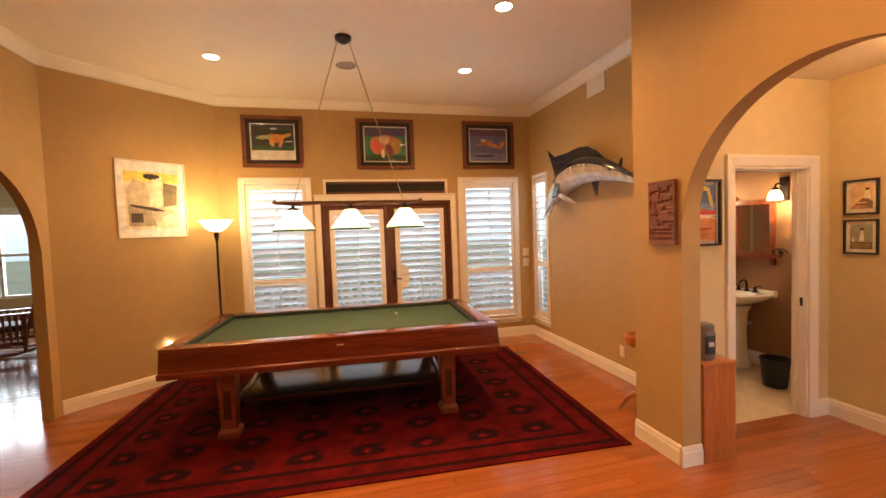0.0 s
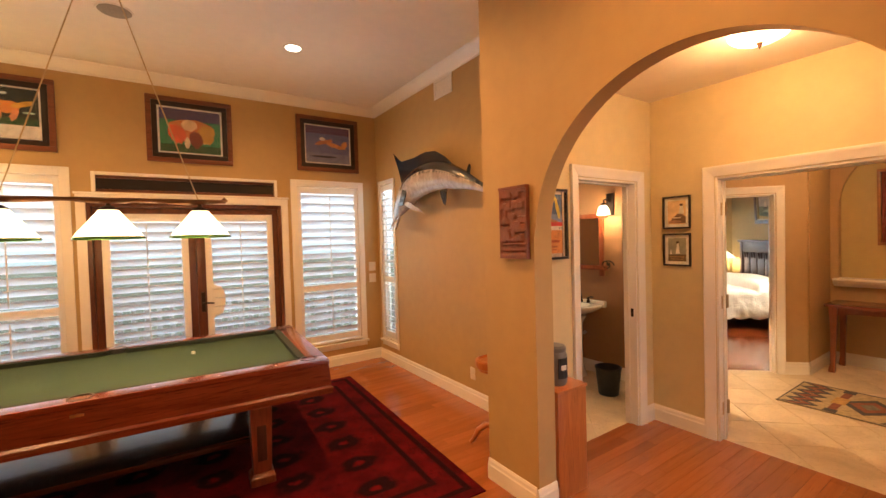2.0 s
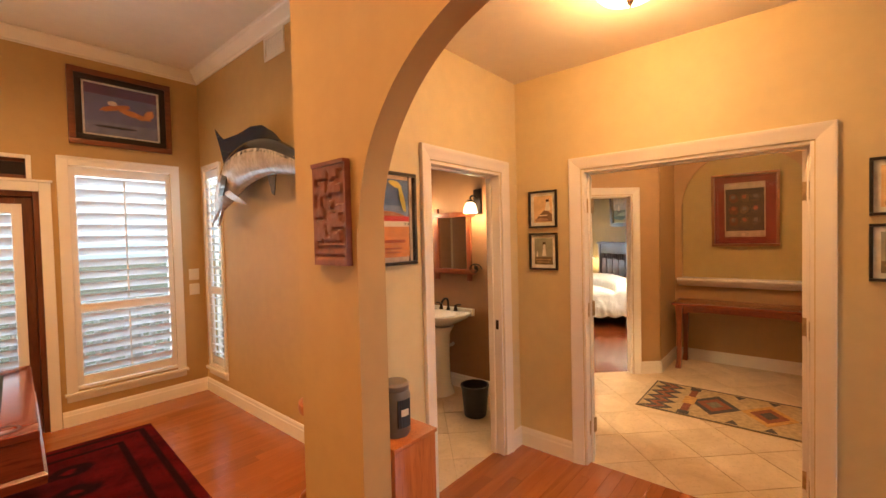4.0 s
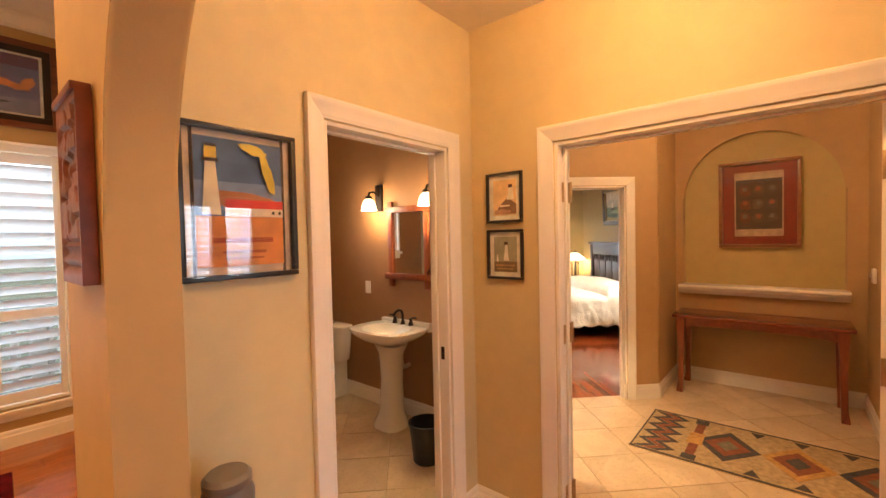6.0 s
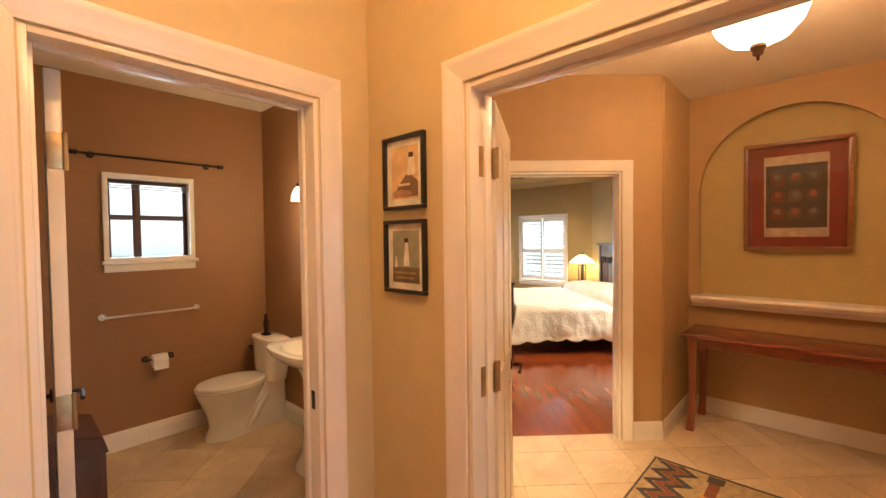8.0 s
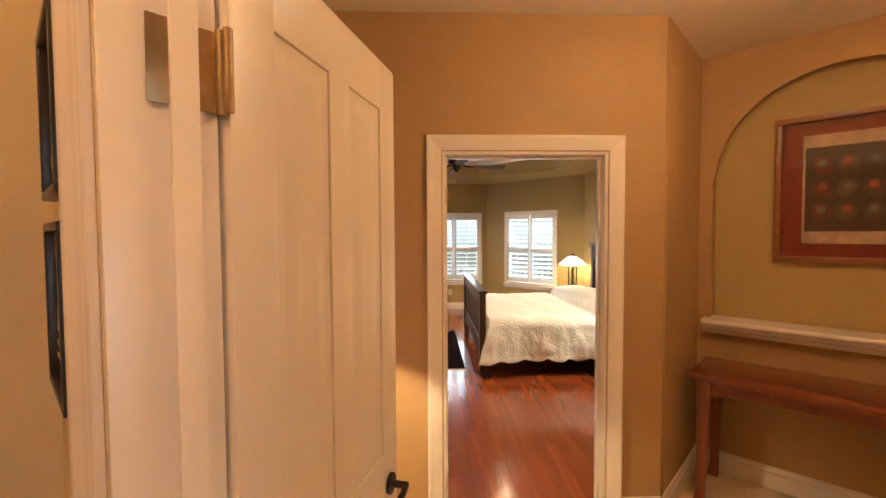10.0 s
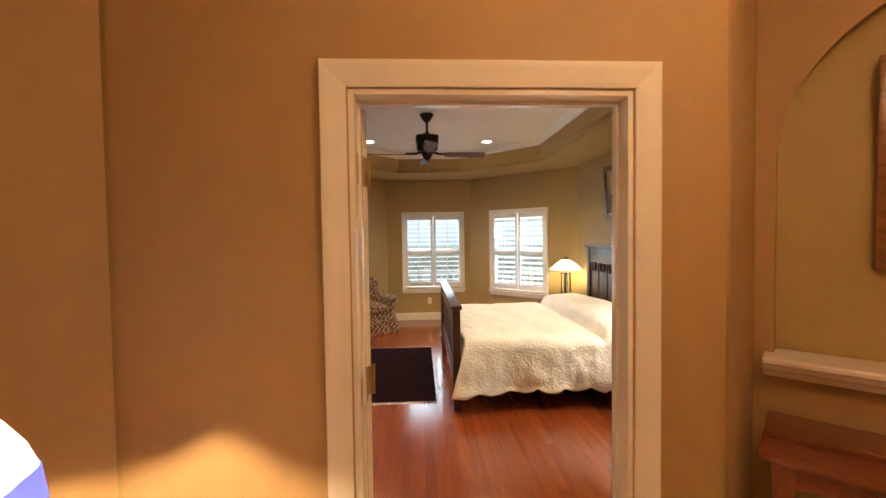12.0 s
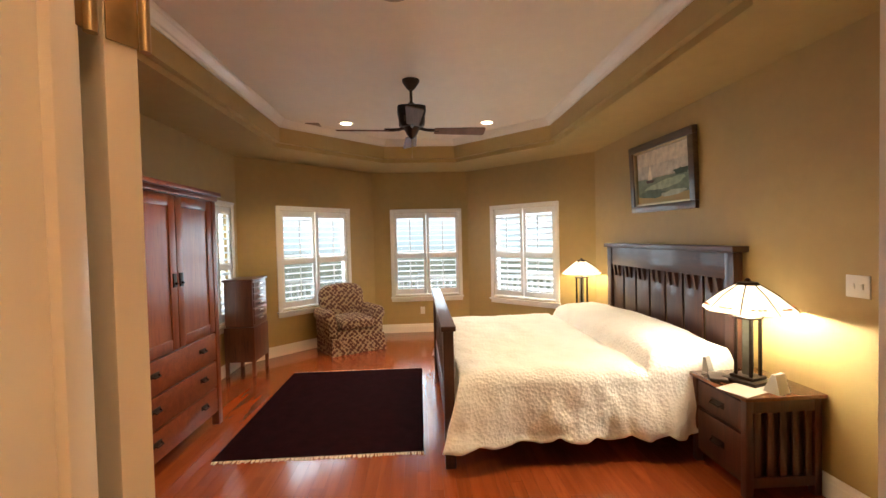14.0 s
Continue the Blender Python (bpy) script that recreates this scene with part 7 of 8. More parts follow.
def queen_bed():
    # local x along the bed's width (u), y towards the head (v), origin under the middle of the foot
    root = thing("bed", Matrix.Translation(bed(10.31, 2.27)) @ Matrix(((R2, R2, 0, 0), (R2, -R2, 0, 0), (0, 0, 1, 0), (0, 0, 0, 1))), "dark slatted wooden bed frame with high headboard", "bed")
    hw, L = 1.0, 2.05
    # headboard
    h0, h1 = -0.90, 1.0
    for x in (h0, h1):
        bm = B()
        box(bm, x - 0.045, x + 0.045, L, L + 0.07, 0.0, 1.40, 0.006)
        part("head_post", bm, M_DARK, root)
    bm = B()
    box(bm, h0 - 0.075, h1 + 0.075, L - 0.03, L + 0.095, 1.40, 1.445, 0.008)
    part("head_cap", bm, M_DARKX, root, "projecting top cap")
    for za, zb in ((1.20, 1.40), (0.30, 0.55)):
        bm = B()
        box(bm, h0 + 0.045, h1 - 0.045, L + 0.01, L + 0.06, za, zb, 0.004)
        part("head_rail", bm, M_DARKX, root)
    n = 7
    step = (h1 - h0 - 0.09) / n
    for i in range(n):
        x = h0 + 0.045 + step * (i + 0.5)
        bm = B()
        box(bm, x - step / 2 + 0.018, x + step / 2 - 0.018, L + 0.025, L + 0.045, 0.55, 1.20, 0.003)
        part("head_slat", bm, M_DARK, root)
        for q in (-0.045, 0.045):
            bm = B()
            loft(bm, [[(x + q - 0.016, L - 0.012, 1.20), (x + q + 0.016, L - 0.012, 1.20), (x + q + 0.016, L + 0.025, 1.20), (x + q - 0.016, L + 0.025, 1.20)], [(x + q - 0.013, L + 0.012, 1.08), (x + q + 0.013, L + 0.012, 1.08), (x + q + 0.013, L + 0.025, 1.08), (x + q - 0.013, L + 0.025, 1.08)]])
            part("corbel", bm, M_DARK, root, smooth=False)
    # footboard
    for s in (-1, 1):
        bm = B()
        box(bm, s * hw - 0.04, s * hw + 0.04, -0.035, 0.035, 0.0, 0.93, 0.006)
        part("foot_post", bm, M_DARK, root)
        bm = B()
        box(bm, s * (hw - 0.09) - 0.02, s * (hw - 0.09) + 0.02, 0.035, L, 0.16, 0.38, 0.004)
        part("side_rail", bm, M_DARK, root)
    bm = B()
    box(bm, -hw - 0.06, hw + 0.06, -0.05, 0.05, 0.93, 0.965, 0.006)
    part("foot_cap", bm, M_DARKX, root)
    bm = B()
    box(bm, -hw + 0.04, hw - 0.04, -0.02, 0.02, 0.78, 0.93, 0.004)
    box(bm, -hw + 0.04, hw - 0.04, -0.02, 0.02, 0.20, 0.38, 0.004)
    part("foot_rail", bm, M_DARKX, root)
    for i in range(13):
        x = -hw + 0.04 + (2 * hw - 0.08) * (i + 0.5) / 13
        bm = B()
        box(bm, x - 0.035, x + 0.035, -0.01, 0.01, 0.38, 0.78, 0.003)
        part("foot_slat", bm, M_DARK, root)
    bm = B()
    box(bm, -hw + 0.04, hw - 0.04, 0.06, L - 0.02, 0.24, 0.56, 0.05)
    part("mattress", bm, plain("white_ticking", (0.6, 0.55, 0.48), 0.9), root)


queen_bed()


def bedspread():
    bm = B()
    na, nb = 150, 90
    hw, L, top, hem = 1.05, 1.98, 0.645, 0.205
    # path across the bed: hem, edge, edge, hem
    drop = top - hem
    total = 2 * hw + 2 * drop
    grid = []
    for j in range(nb + 1):
        f = j / nb
        row = []
        for i in range(na + 1):
            s = total * i / na - total / 2
            y = 0.07 + (L - 0.07) * f
            side = max(0.0, abs(s) - hw)
            sg = 1 if s > 0 else -1
            k = side / drop
            # rounded shoulder
            r = 0.10
            if abs(s) < hw - r:
                x, z = s, top
            else:
                q = abs(s) - (hw - r)
                if q < r * math.pi / 2:
                    x, z = sg * (hw - r + r * math.sin(q / r)), top - r * (1 - math.cos(q / r))
                else:
                    x, z = sg * hw, top - r - (q - r * math.pi / 2)
            # hang and folds
            fold = 0.022 * k * math.sin(y * 11.0 + 1.3 * sg + 2 * noise.noise((y * 2, sg, 3))) + 0.045 * k * noise.noise((y * 7, s * 4, 7)) + 0.02 * k * noise.noise((y * 17, s * 10, 5))
            x += sg * (0.05 * k + fold + 0.012 * noise.noise((y * 6, s * 5, 1)) * (k > 0))
            # scalloped hem
            if k > 0.85:
                z += 0.040 * (1 - abs(math.sin(y * 13.0))) * (k - 0.85) / 0.15
            # corner of the foot end spills over the post
            if f < 0.22 and k > 0:
                g = (1 - f / 0.22) ** 1.5
                x += sg * 0.05 * g * k
                y -= 0.13 * g * k
                z += -0.02 * g * k
            # pillows under the cover
            p = max(0.0, (f - 0.68) / 0.32)
            q2 = min(1.0, p * 3.2)
            bump = 0.165 * math.sqrt(q2 * (2 - q2)) * (1 - max(0, (p - 0.75)) * 1.1)
            bump *= 0.86 + 0.14 * math.cos(2 * math.pi * s / 1.9)
            edge = max(0.0, min(1.0, (hw + 0.06 - abs(s)) / 0.14))
            z += bump * edge ** 0.7
            if f > 0.70:
                x += sg * 0.035 * k * min(1.0, (f - 0.70) / 0.03)
            if 0.655 < f < 0.69:
                z -= 0.02 * edge
            z += 0.014 * noise.noise((x * 3.0, y * 3.0, 0.3)) + 0.007 * noise.noise((x * 11, y * 11, 2.3))
            row.append(bm.verts.new((x, y, z)))
        grid.append(row)
    for j in range(nb):
        for i in range(na):
            bm.faces.new((grid[j][i], grid[j][i + 1], grid[j + 1][i + 1], grid[j + 1][i]))
    # foot end tucks down behind the footboard, and the cloth has a thickness
    last = [grid[0]]
    for d in range(1, 5):
        last.append([bm.verts.new((v.co.x, v.co.y - 0.006 * d, v.co.z - 0.04 * d)) for v in grid[0][38:-38]])
    prev = grid[0][38:-38]
    for row in last[1:]:
        for i in range(len(prev) - 1):
            bm.faces.new((prev[i], prev[i + 1], row[i + 1], row[i]))
        prev = row
    ob = link_mesh("bedspread", bm, M_QUILT, None, True)
    ob.matrix_world = Matrix.Translation(bed(10.31, 2.27)) @ Matrix(((R2, R2, 0, 0), (R2, -R2, 0, 0), (0, 0, 1, 0), (0, 0, 0, 1)))
    sol = ob.modifiers.new("thickness", "SOLIDIFY")
    sol.thickness, sol.offset = 0.012, -1
    return tagged(ob, "white quilted matelasse bedspread with scalloped hem over the bed", "bedspread")


bedspread()


def nightstand(m, group):
    """Front faces +x; mission slats on the sides."""
    root = thing("nightstand", m, "dark mission nightstand with two drawers and slatted sides", "nightstand", group)
    W, D, H = 0.47, 0.46, 0.60
    bm = B()
    box(bm, -D / 2 - 0.015, D / 2 + 0.02, -W / 2 - 0.02, W / 2 + 0.02, H - 0.025, H, 0.005)
    part("top", bm, M_NSTOP, root)
    for sx in (-1, 1):
        for sy in (-1, 1):
            bm = B()
            x, y = sx * (D / 2 - 0.022), sy * (W / 2 - 0.022)
            box(bm, x - 0.022, x + 0.022, y - 0.022, y + 0.022, 0.0, H - 0.026, 0.003)
            part("corner_post", bm, M_NSWOOD, root)
    bm = B()
    box(bm, -D / 2 + 0.03, D / 2 - 0.03, -W / 2 + 0.03, W / 2 - 0.03, 0.06, H - 0.027, 0.0)
    part("body", bm, M_DARK, root)
    for sy in (-1, 1):
        for a, b in ((0.06, 0.12), (H - 0.10, H - 0.027)):
            bm = B()
            box(bm, -D / 2 + 0.044, D / 2 - 0.044, sy * (W / 2 - 0.012) - 0.009, sy * (W / 2 - 0.012) + 0.009, a, b, 0.002)
            part("side_rail", bm, M_NSWOOD, root)
        for i in range(5):
            x = -D / 2 + 0.075 + i * (D - 0.15) / 4
            bm = B()
            box(bm, x - 0.020, x + 0.020, sy * (W / 2 - 0.014) - 0.006, sy * (W / 2 - 0.014) + 0.006, 0.12, H - 0.10, 0.002)
            part("side_slat", bm, M_NSWOOD, root)
    for a, b in ((0.09, 0.36), (0.385, 0.555)):
        bm = B()
        box(bm, D / 2 - 0.03, D / 2 - 0.004, -W / 2 + 0.048, W / 2 - 0.048, a, b, 0.004)
        dr = part("drawer", bm, M_NSWOOD, root)
        bm = B()
        z = (a + b) / 2
        box(bm, D / 2 - 0.004, D / 2 + 0.002, -0.055, 0.055, z - 0.02, z + 0.02, 0.002)
        tube(bm, [(D / 2 + 0.002, -0.045, z + 0.005), (D / 2 + 0.02, -0.04, z - 0.008), (D / 2 + 0.02, 0.04, z - 0.008), (D / 2 + 0.002, 0.045, z + 0.005)], 0.005, 8)
        part("handle", bm, M_IRON, dr, "dark bail handle")
    return root


M_NSTOP = wood("nightstand_top_wood", (0.12, 0.04, 0.018), (0.24, 0.085, 0.035), 0.18, 1, 1.2, 0.5)
_ns = nightstand(bedm(9.025, 4.17, 0, 90), "nightstands")
copy_thing(_ns, bedm(11.72, 4.15, 0, 90))


def mission_lamp(m, label):
    root = thing("bedside_lamp", m, label, "table lamp", "bedside lamps")
    bm = B()
    box(bm, -0.10, 0.10, -0.10, 0.10, 0.0, 0.025, 0.006)
    box(bm, -0.07, 0.07, -0.07, 0.07, 0.025, 0.045, 0.006)
    part("base", bm, M_IRON, root)
    for sx in (-1, 1):
        for sy in (-1, 1):
            bm = B()
            box(bm, sx * 0.045 - 0.008, sx * 0.045 + 0.008, sy * 0.045 - 0.008, sy * 0.045 + 0.008, 0.045, 0.40, 0.002)
            part("post", bm, M_IRON, root)
    bm = B()
    box(bm, -0.022, 0.022, -0.022, 0.022, 0.045, 0.40, 0.003)
    part("column", bm, plain("grey_slate_column", (0.16, 0.17, 0.15), 0.4, 0, 0.2, 12), root, "grey inner column")
    bm = B()
    box(bm, -0.06, 0.06, -0.06, 0.06, 0.40, 0.415, 0.003)
    rod(bm, (0, 0, 0.415), (0, 0, 0.47), 0.012)
    part("collar", bm, M_IRON, root)
    bm = B()
    n = 8
    prof = [(0.250, 0.455), (0.245, 0.468), (0.150, 0.553), (0.06, 0.615), (0.055, 0.612), (0.145, 0.548), (0.239, 0.466), (0.244, 0.455)]
    rings = [[(r * math.cos(2 * math.pi * (i + 0.5) / n), r * math.sin(2 * math.pi * (i + 0.5) / n), z) for i in range(n)] for r, z in prof]
    loft(bm, rings, False, False)
    sh = part("shade", bm, M_TIFFANY, root, "leaded cream glass shade with amber pieces", smooth=False)
    for i in range(n):
        a = 2 * math.pi * (i + 0.5) / n
        bm = B()
        tube(bm, [(0.251 * math.cos(a), 0.251 * math.sin(a), 0.458), (0.152 * math.cos(a), 0.152 * math.sin(a), 0.555), (0.06 * math.cos(a), 0.06 * math.sin(a), 0.617)], 0.0035, 6)
        part("lead_rib", bm, M_IRON, sh)
        b2 = 2 * math.pi * i / n
        bm = B()
        for k, rr in ((-1, 0.218), (0, 0.225), (1, 0.218)):
            x, y, z = rr * math.cos(b2 + 0.13 * k), rr * math.sin(b2 + 0.13 * k), 0.470
            lathe(bm, [(0.0, -0.002), (0.016, 0.004), (0.0, 0.010)], 8, (x, y, z + 0.012))
        part("amber_glass", bm, M_AMBER, sh, "small amber glass leaves")
    bm = B()
    lathe(bm, [(0.0, 0.610), (0.065, 0.612), (0.055, 0.628), (0.02, 0.635), (0.012, 0.65), (0.0, 0.655)], 20)
    part("cap", bm, M_IRON, root, "dark bronze cap")
    return root


M_TIFFANY = glow("leaded_cream_glass", (1.0, 0.84, 0.58), 1.2)
M_AMBER = glow("amber_glass", (0.6, 0.10, 0.02), 0.5, (0.4, 0.08, 0.02))
mission_lamp(bedm(9.02, 4.14, 0.601, 20), "bronze mission table lamp with leaded glass shade, lit")
mission_lamp(bedm(11.72, 4.15, 0.601, 20), "bronze mission table lamp with leaded glass shade, lit")


def bedside_bits():
    bm = B()
    box(bm, -0.09, 0.09, -0.14, 0.14, 0, 0.004, 0.001)
    solo("paper_pad", bm, plain("white_paper", (0.75, 0.72, 0.66), 0.8, 0, 0.04), "white papers on the nightstand under the lamp", "papers", m=bedm(8.90, 4.03, 0.601, 20))
    bm = B()
    prism(bm, [(-0.03, -0.05), (0.03, -0.05), (0.03, 0.05), (-0.03, 0.05)], 0, 0.012)
    loft(bm, [[(-0.012, -0.035, 0.012), (0.03, -0.035, 0.012), (0.03, 0.035, 0.012), (-0.012, 0.035, 0.012)], [(0.012, -0.03, 0.11), (0.028, -0.03, 0.11), (0.028, 0.03, 0.11), (0.012, 0.03, 0.11)]])
    ph = solo("cordless_phone", bm, plain("silver_plastic", (0.42, 0.43, 0.45), 0.35), "silver cordless phone on its stand", "phone", m=bedm(9.20, 4.02, 0.601, 30))
    bm = B()
    loft(bm, [[(-0.045, -0.05, 0), (0.045, -0.05, 0), (0.045, 0.05, 0), (-0.045, 0.05, 0)], [(0.0, -0.045, 0.11), (0.02, -0.045, 0.11), (0.02, 0.045, 0.11), (0.0, 0.045, 0.11)]])
    solo("desk_clock", bm, plain("pale_grey_plastic", (0.55, 0.54, 0.52), 0.4), "small pale desk clock on the nightstand", "clock", m=bedm(8.835, 4.16, 0.601, 200))
    bm = B()
    box(bm, -0.05, 0.05, -0.08, 0.08, 0, 0.02, 0.003)
    solo("small_book", bm, plain("dark_book_cover", (0.05, 0.035, 0.03), 0.6), "small dark book on the nightstand", "book", m=bedm(9.10, 4.00, 0.601, 60))


bedside_bits()
_paint = [(FULL, (0.30, 0.27, 0.2)), (rect(-0.98, 0.98, 0.0, 0.98), (0.36, 0.33, 0.26)), (rect(-0.98, 0.98, 0.45, 0.98), (0.42, 0.36, 0.27)), (rect(-0.98, 0.98, -0.98, -0.05), (0.12, 0.15, 0.10)), (blob(0.1, -0.35, 0.7, 0.16, 0.15, 0.2, 101), (0.24, 0.28, 0.18)), (blob(-0.4, -0.65, 0.5, 0.16, 0, 0.2, 102), (0.07, 0.10, 0.07)), (blob(0.7, 0.0, 0.25, 0.12, 0, 0.25, 103), (0.05, 0.07, 0.04)), ([(-0.55, -0.1), (-0.35, -0.1), (-0.42, 0.5)], (0.5, 0.44, 0.33)), ([(-0.62, -0.12), (-0.25, -0.12), (-0.32, -0.22), (-0.56, -0.22)], (0.06, 0.04, 0.03)), (blob(0.4, -0.7, 0.4, 0.1, 0.1, 0.2, 104), (0.3, 0.32, 0.22))]
picture("seascape_painting", on_wall(*BR, 11.90 - 10.38, 2.105) @ pose(0, 0, 0, 3, 1.0, 0), 1.04, 0.69, 0.07, wood("dark_gold_frame", (0.05, 0.028, 0.012), (0.13, 0.07, 0.03), 0.35, 0, 2), _paint, "brown framed seascape painting with a small sailboat", 0.05, (0.018, M_BRASS), glass=False, category="painting")
plate(on_wall(*BR, 11.90 - 8.61, 1.24), 0.125, 0.12, 2, "ivory double switch plate on the olive wall")
plate(on_wall(*BMM, 0.78, 0.36), 0.075, 0.12, "socket", "white power outlet under the window")


def wardrobe():
    root = thing("wardrobe", bedm(9.63, 0.08, 0, -90), "tall cherry wood wardrobe with two doors above drawers", "wardrobe")
    # local x towards the room's middle (front), y along the room
    W, D, H = 1.16, 0.54, 1.98
    f = D / 2
    bm = B()
    box(bm, -f, f - 0.03, -W / 2 + 0.02, W / 2 - 0.02, 0.10, H - 0.06, 0.003)
    part("carcass", bm, M_CHERRYV, root)
    bm = B()
    box(bm, -f, f + 0.04, -W / 2 - 0.03, W / 2 + 0.03, H - 0.035, H, 0.008)
    box(bm, -f, f + 0.015, -W / 2 - 0.01, W / 2 + 0.01, H - 0.075, H - 0.036, 0.004)
    part("cornice", bm, M_CHERRY, root)
    for s in (-1, 1):
        for x in (f - 0.03, -f + 0.03):
            bm = B()
            box(bm, x - 0.03, x + 0.03, s * (W / 2 - 0.03) - 0.03, s * (W / 2 - 0.03) + 0.03, 0, H - 0.076, 0.004)
            part("leg", bm, M_CHERRYV, root)
        y0, y1 = sorted((s * 0.004, s * (W / 2 - 0.064)))
        bm = B()
        st = 0.075
        for a, b in ((y0, y0 + st), (y1 - st, y1)):
            box(bm, f - 0.03, f - 0.005, a, b, 0.80, H - 0.085, 0.003)
        for a, b in ((0.80, 0.80 + st), (H - 0.085 - st, H - 0.085)):
            box(bm, f - 0.029, f - 0.006, y0 + st, y1 - st, a, b, 0.003)
        door = part("door", bm, M_CHERRYV, root)
        bm = B()
        box(bm, f - 0.029, f - 0.015, y0 + st - 0.005, y1 - st + 0.005, 0.80 + st - 0.005, H - 0.085 - st + 0.005, 0.0)
        part("door_panel", bm, wood("cherry_panel", (0.22, 0.050, 0.017), (0.35, 0.10, 0.033), 0.3, 2, 0.9), door, smooth=False)
        bm = B()
        box(bm, f - 0.005, f + 0.004, s * 0.040 - 0.022, s * 0.040 + 0.022, 1.24, 1.34, 0.003)
        rod(bm, (f + 0.004, s * 0.04, 1.27), (f + 0.02, s * 0.04, 1.265), 0.008, seg=10)
        part("handle", bm, M_IRON, door, "square dark bronze pull")
    for a, b in ((0.12, 0.32), (0.335, 0.545), (0.56, 0.785)):
        bm = B()
        box(bm, f - 0.03, f - 0.006, -W / 2 + 0.064, W / 2 - 0.064, a, b, 0.004)
        dr = part("drawer", bm, M_CHERRY, root)
        for s in (-1, 1):
            bm = B()
            z, y = (a + b) / 2 + 0.02, s * 0.30
            box(bm, f - 0.006, f + 0.001, y - 0.045, y + 0.045, z - 0.016, z + 0.016, 0.002)
            tube(bm, [(f, y - 0.035, z), (f + 0.018, y - 0.03, z - 0.012), (f + 0.018, y + 0.03, z - 0.012), (f, y + 0.035, z)], 0.005, 8)
            part("handle", bm, M_IRON, dr, "dark bail handle")
    return root


wardrobe()
_bm = B()
lathe(_bm, [(0.0, 0.0), (0.05, 0.0), (0.055, 0.02), (0.035, 0.05), (0.045, 0.08), (0.025, 0.11), (0.03, 0.14), (0.0, 0.16)], 20, sx=0.8)
solo("carved_ornament", _bm, plain("brown_carved_wood", (0.16, 0.08, 0.035), 0.5, 0, 0.2), "small brown carved ornament on the wardrobe", "ornament", m=bedm(9.45, 0.2, 1.98))


def tall_chest():
    root = thing("tall_chest", bedm(11.62, 0.0, 0, -90), "dark cherry stacked chest with small drawers beside the window", "chest of drawers")
    W, D = 0.44, 0.34
    f = D / 2
    bm = B()
    for sx in (-1, 1):
        for sy in (-1, 1):
            x, y = sx * (f - 0.02), sy * (W / 2 - 0.02)
            box(bm, x - 0.018, x + 0.018, y - 0.018, y + 0.018, 0, 0.20, 0.003)
    part("leg", bm, M_MAHOG, root)
    bm = B()
    box(bm, -f, f, -W / 2, W / 2, 0.17, 0.57, 0.004)
    part("lower_body", bm, M_MAHOG, root)
    bm = B()
    box(bm, -f + 0.01, f - 0.012, -W / 2 + 0.01, W / 2 - 0.01, 0.575, 1.10, 0.003)
    part("upper_body", bm, M_MAHOG, root)
    bm = B()
    box(bm, -f - 0.005, f + 0.005, -W / 2 - 0.01, W / 2 + 0.01, 1.10, 1.125, 0.004)
    part("top", bm, M_MAHOG, root)
    zs = [0.60, 0.70, 0.79, 0.88, 0.96, 1.03, 1.09]
    for a, b in zip(zs, zs[1:]):
        bm = B()
        box(bm, f - 0.02, f, -W / 2 + 0.03, W / 2 - 0.03, a + 0.005, b - 0.005, 0.003)
        dr = part("drawer", bm, M_MAHOG, root)
        bm = B()
        box(bm, f, f + 0.012, -0.05, 0.05, (a + b) / 2 - 0.008, (a + b) / 2 + 0.008, 0.003)
        part("pull", bm, M_STEEL, dr, "narrow metal pull")


tall_chest()


def chair_fabric():
    m, t, b = material("brown_diamond_upholstery")
    vec = coords(t, (1, 1, 1), "Object", (0.785, 0.0, 0.785))
    ch = node(t, "ShaderNodeTexVoronoi", Scale=24.0)
    ch.inputs["Randomness"].default_value = 0.38
    link(t, vec, ch.inputs["Vector"])
    base = mixed(t, ramp(t, ch.outputs["Distance"], 0.47, 0.57), (0.12, 0.045, 0.03), (0.46, 0.34, 0.22))
    base = mixed(t, ramp(t, ch.outputs["Distance"], 0.12, 0.08), base, (0.12, 0.03, 0.02))
    base = mixed(t, ramp(t, noisy(t, vec, 60, 2), 0.4, 0.7), base, mixed(t, 0.35, base, (0.05, 0.03, 0.02)))
    link(t, base, b.inputs["Base Color"])
    b.inputs["Roughness"].default_value = 0.92
    relief(t, b, noisy(t, vec, 220, 2), 0.4, 0.004)
    return m


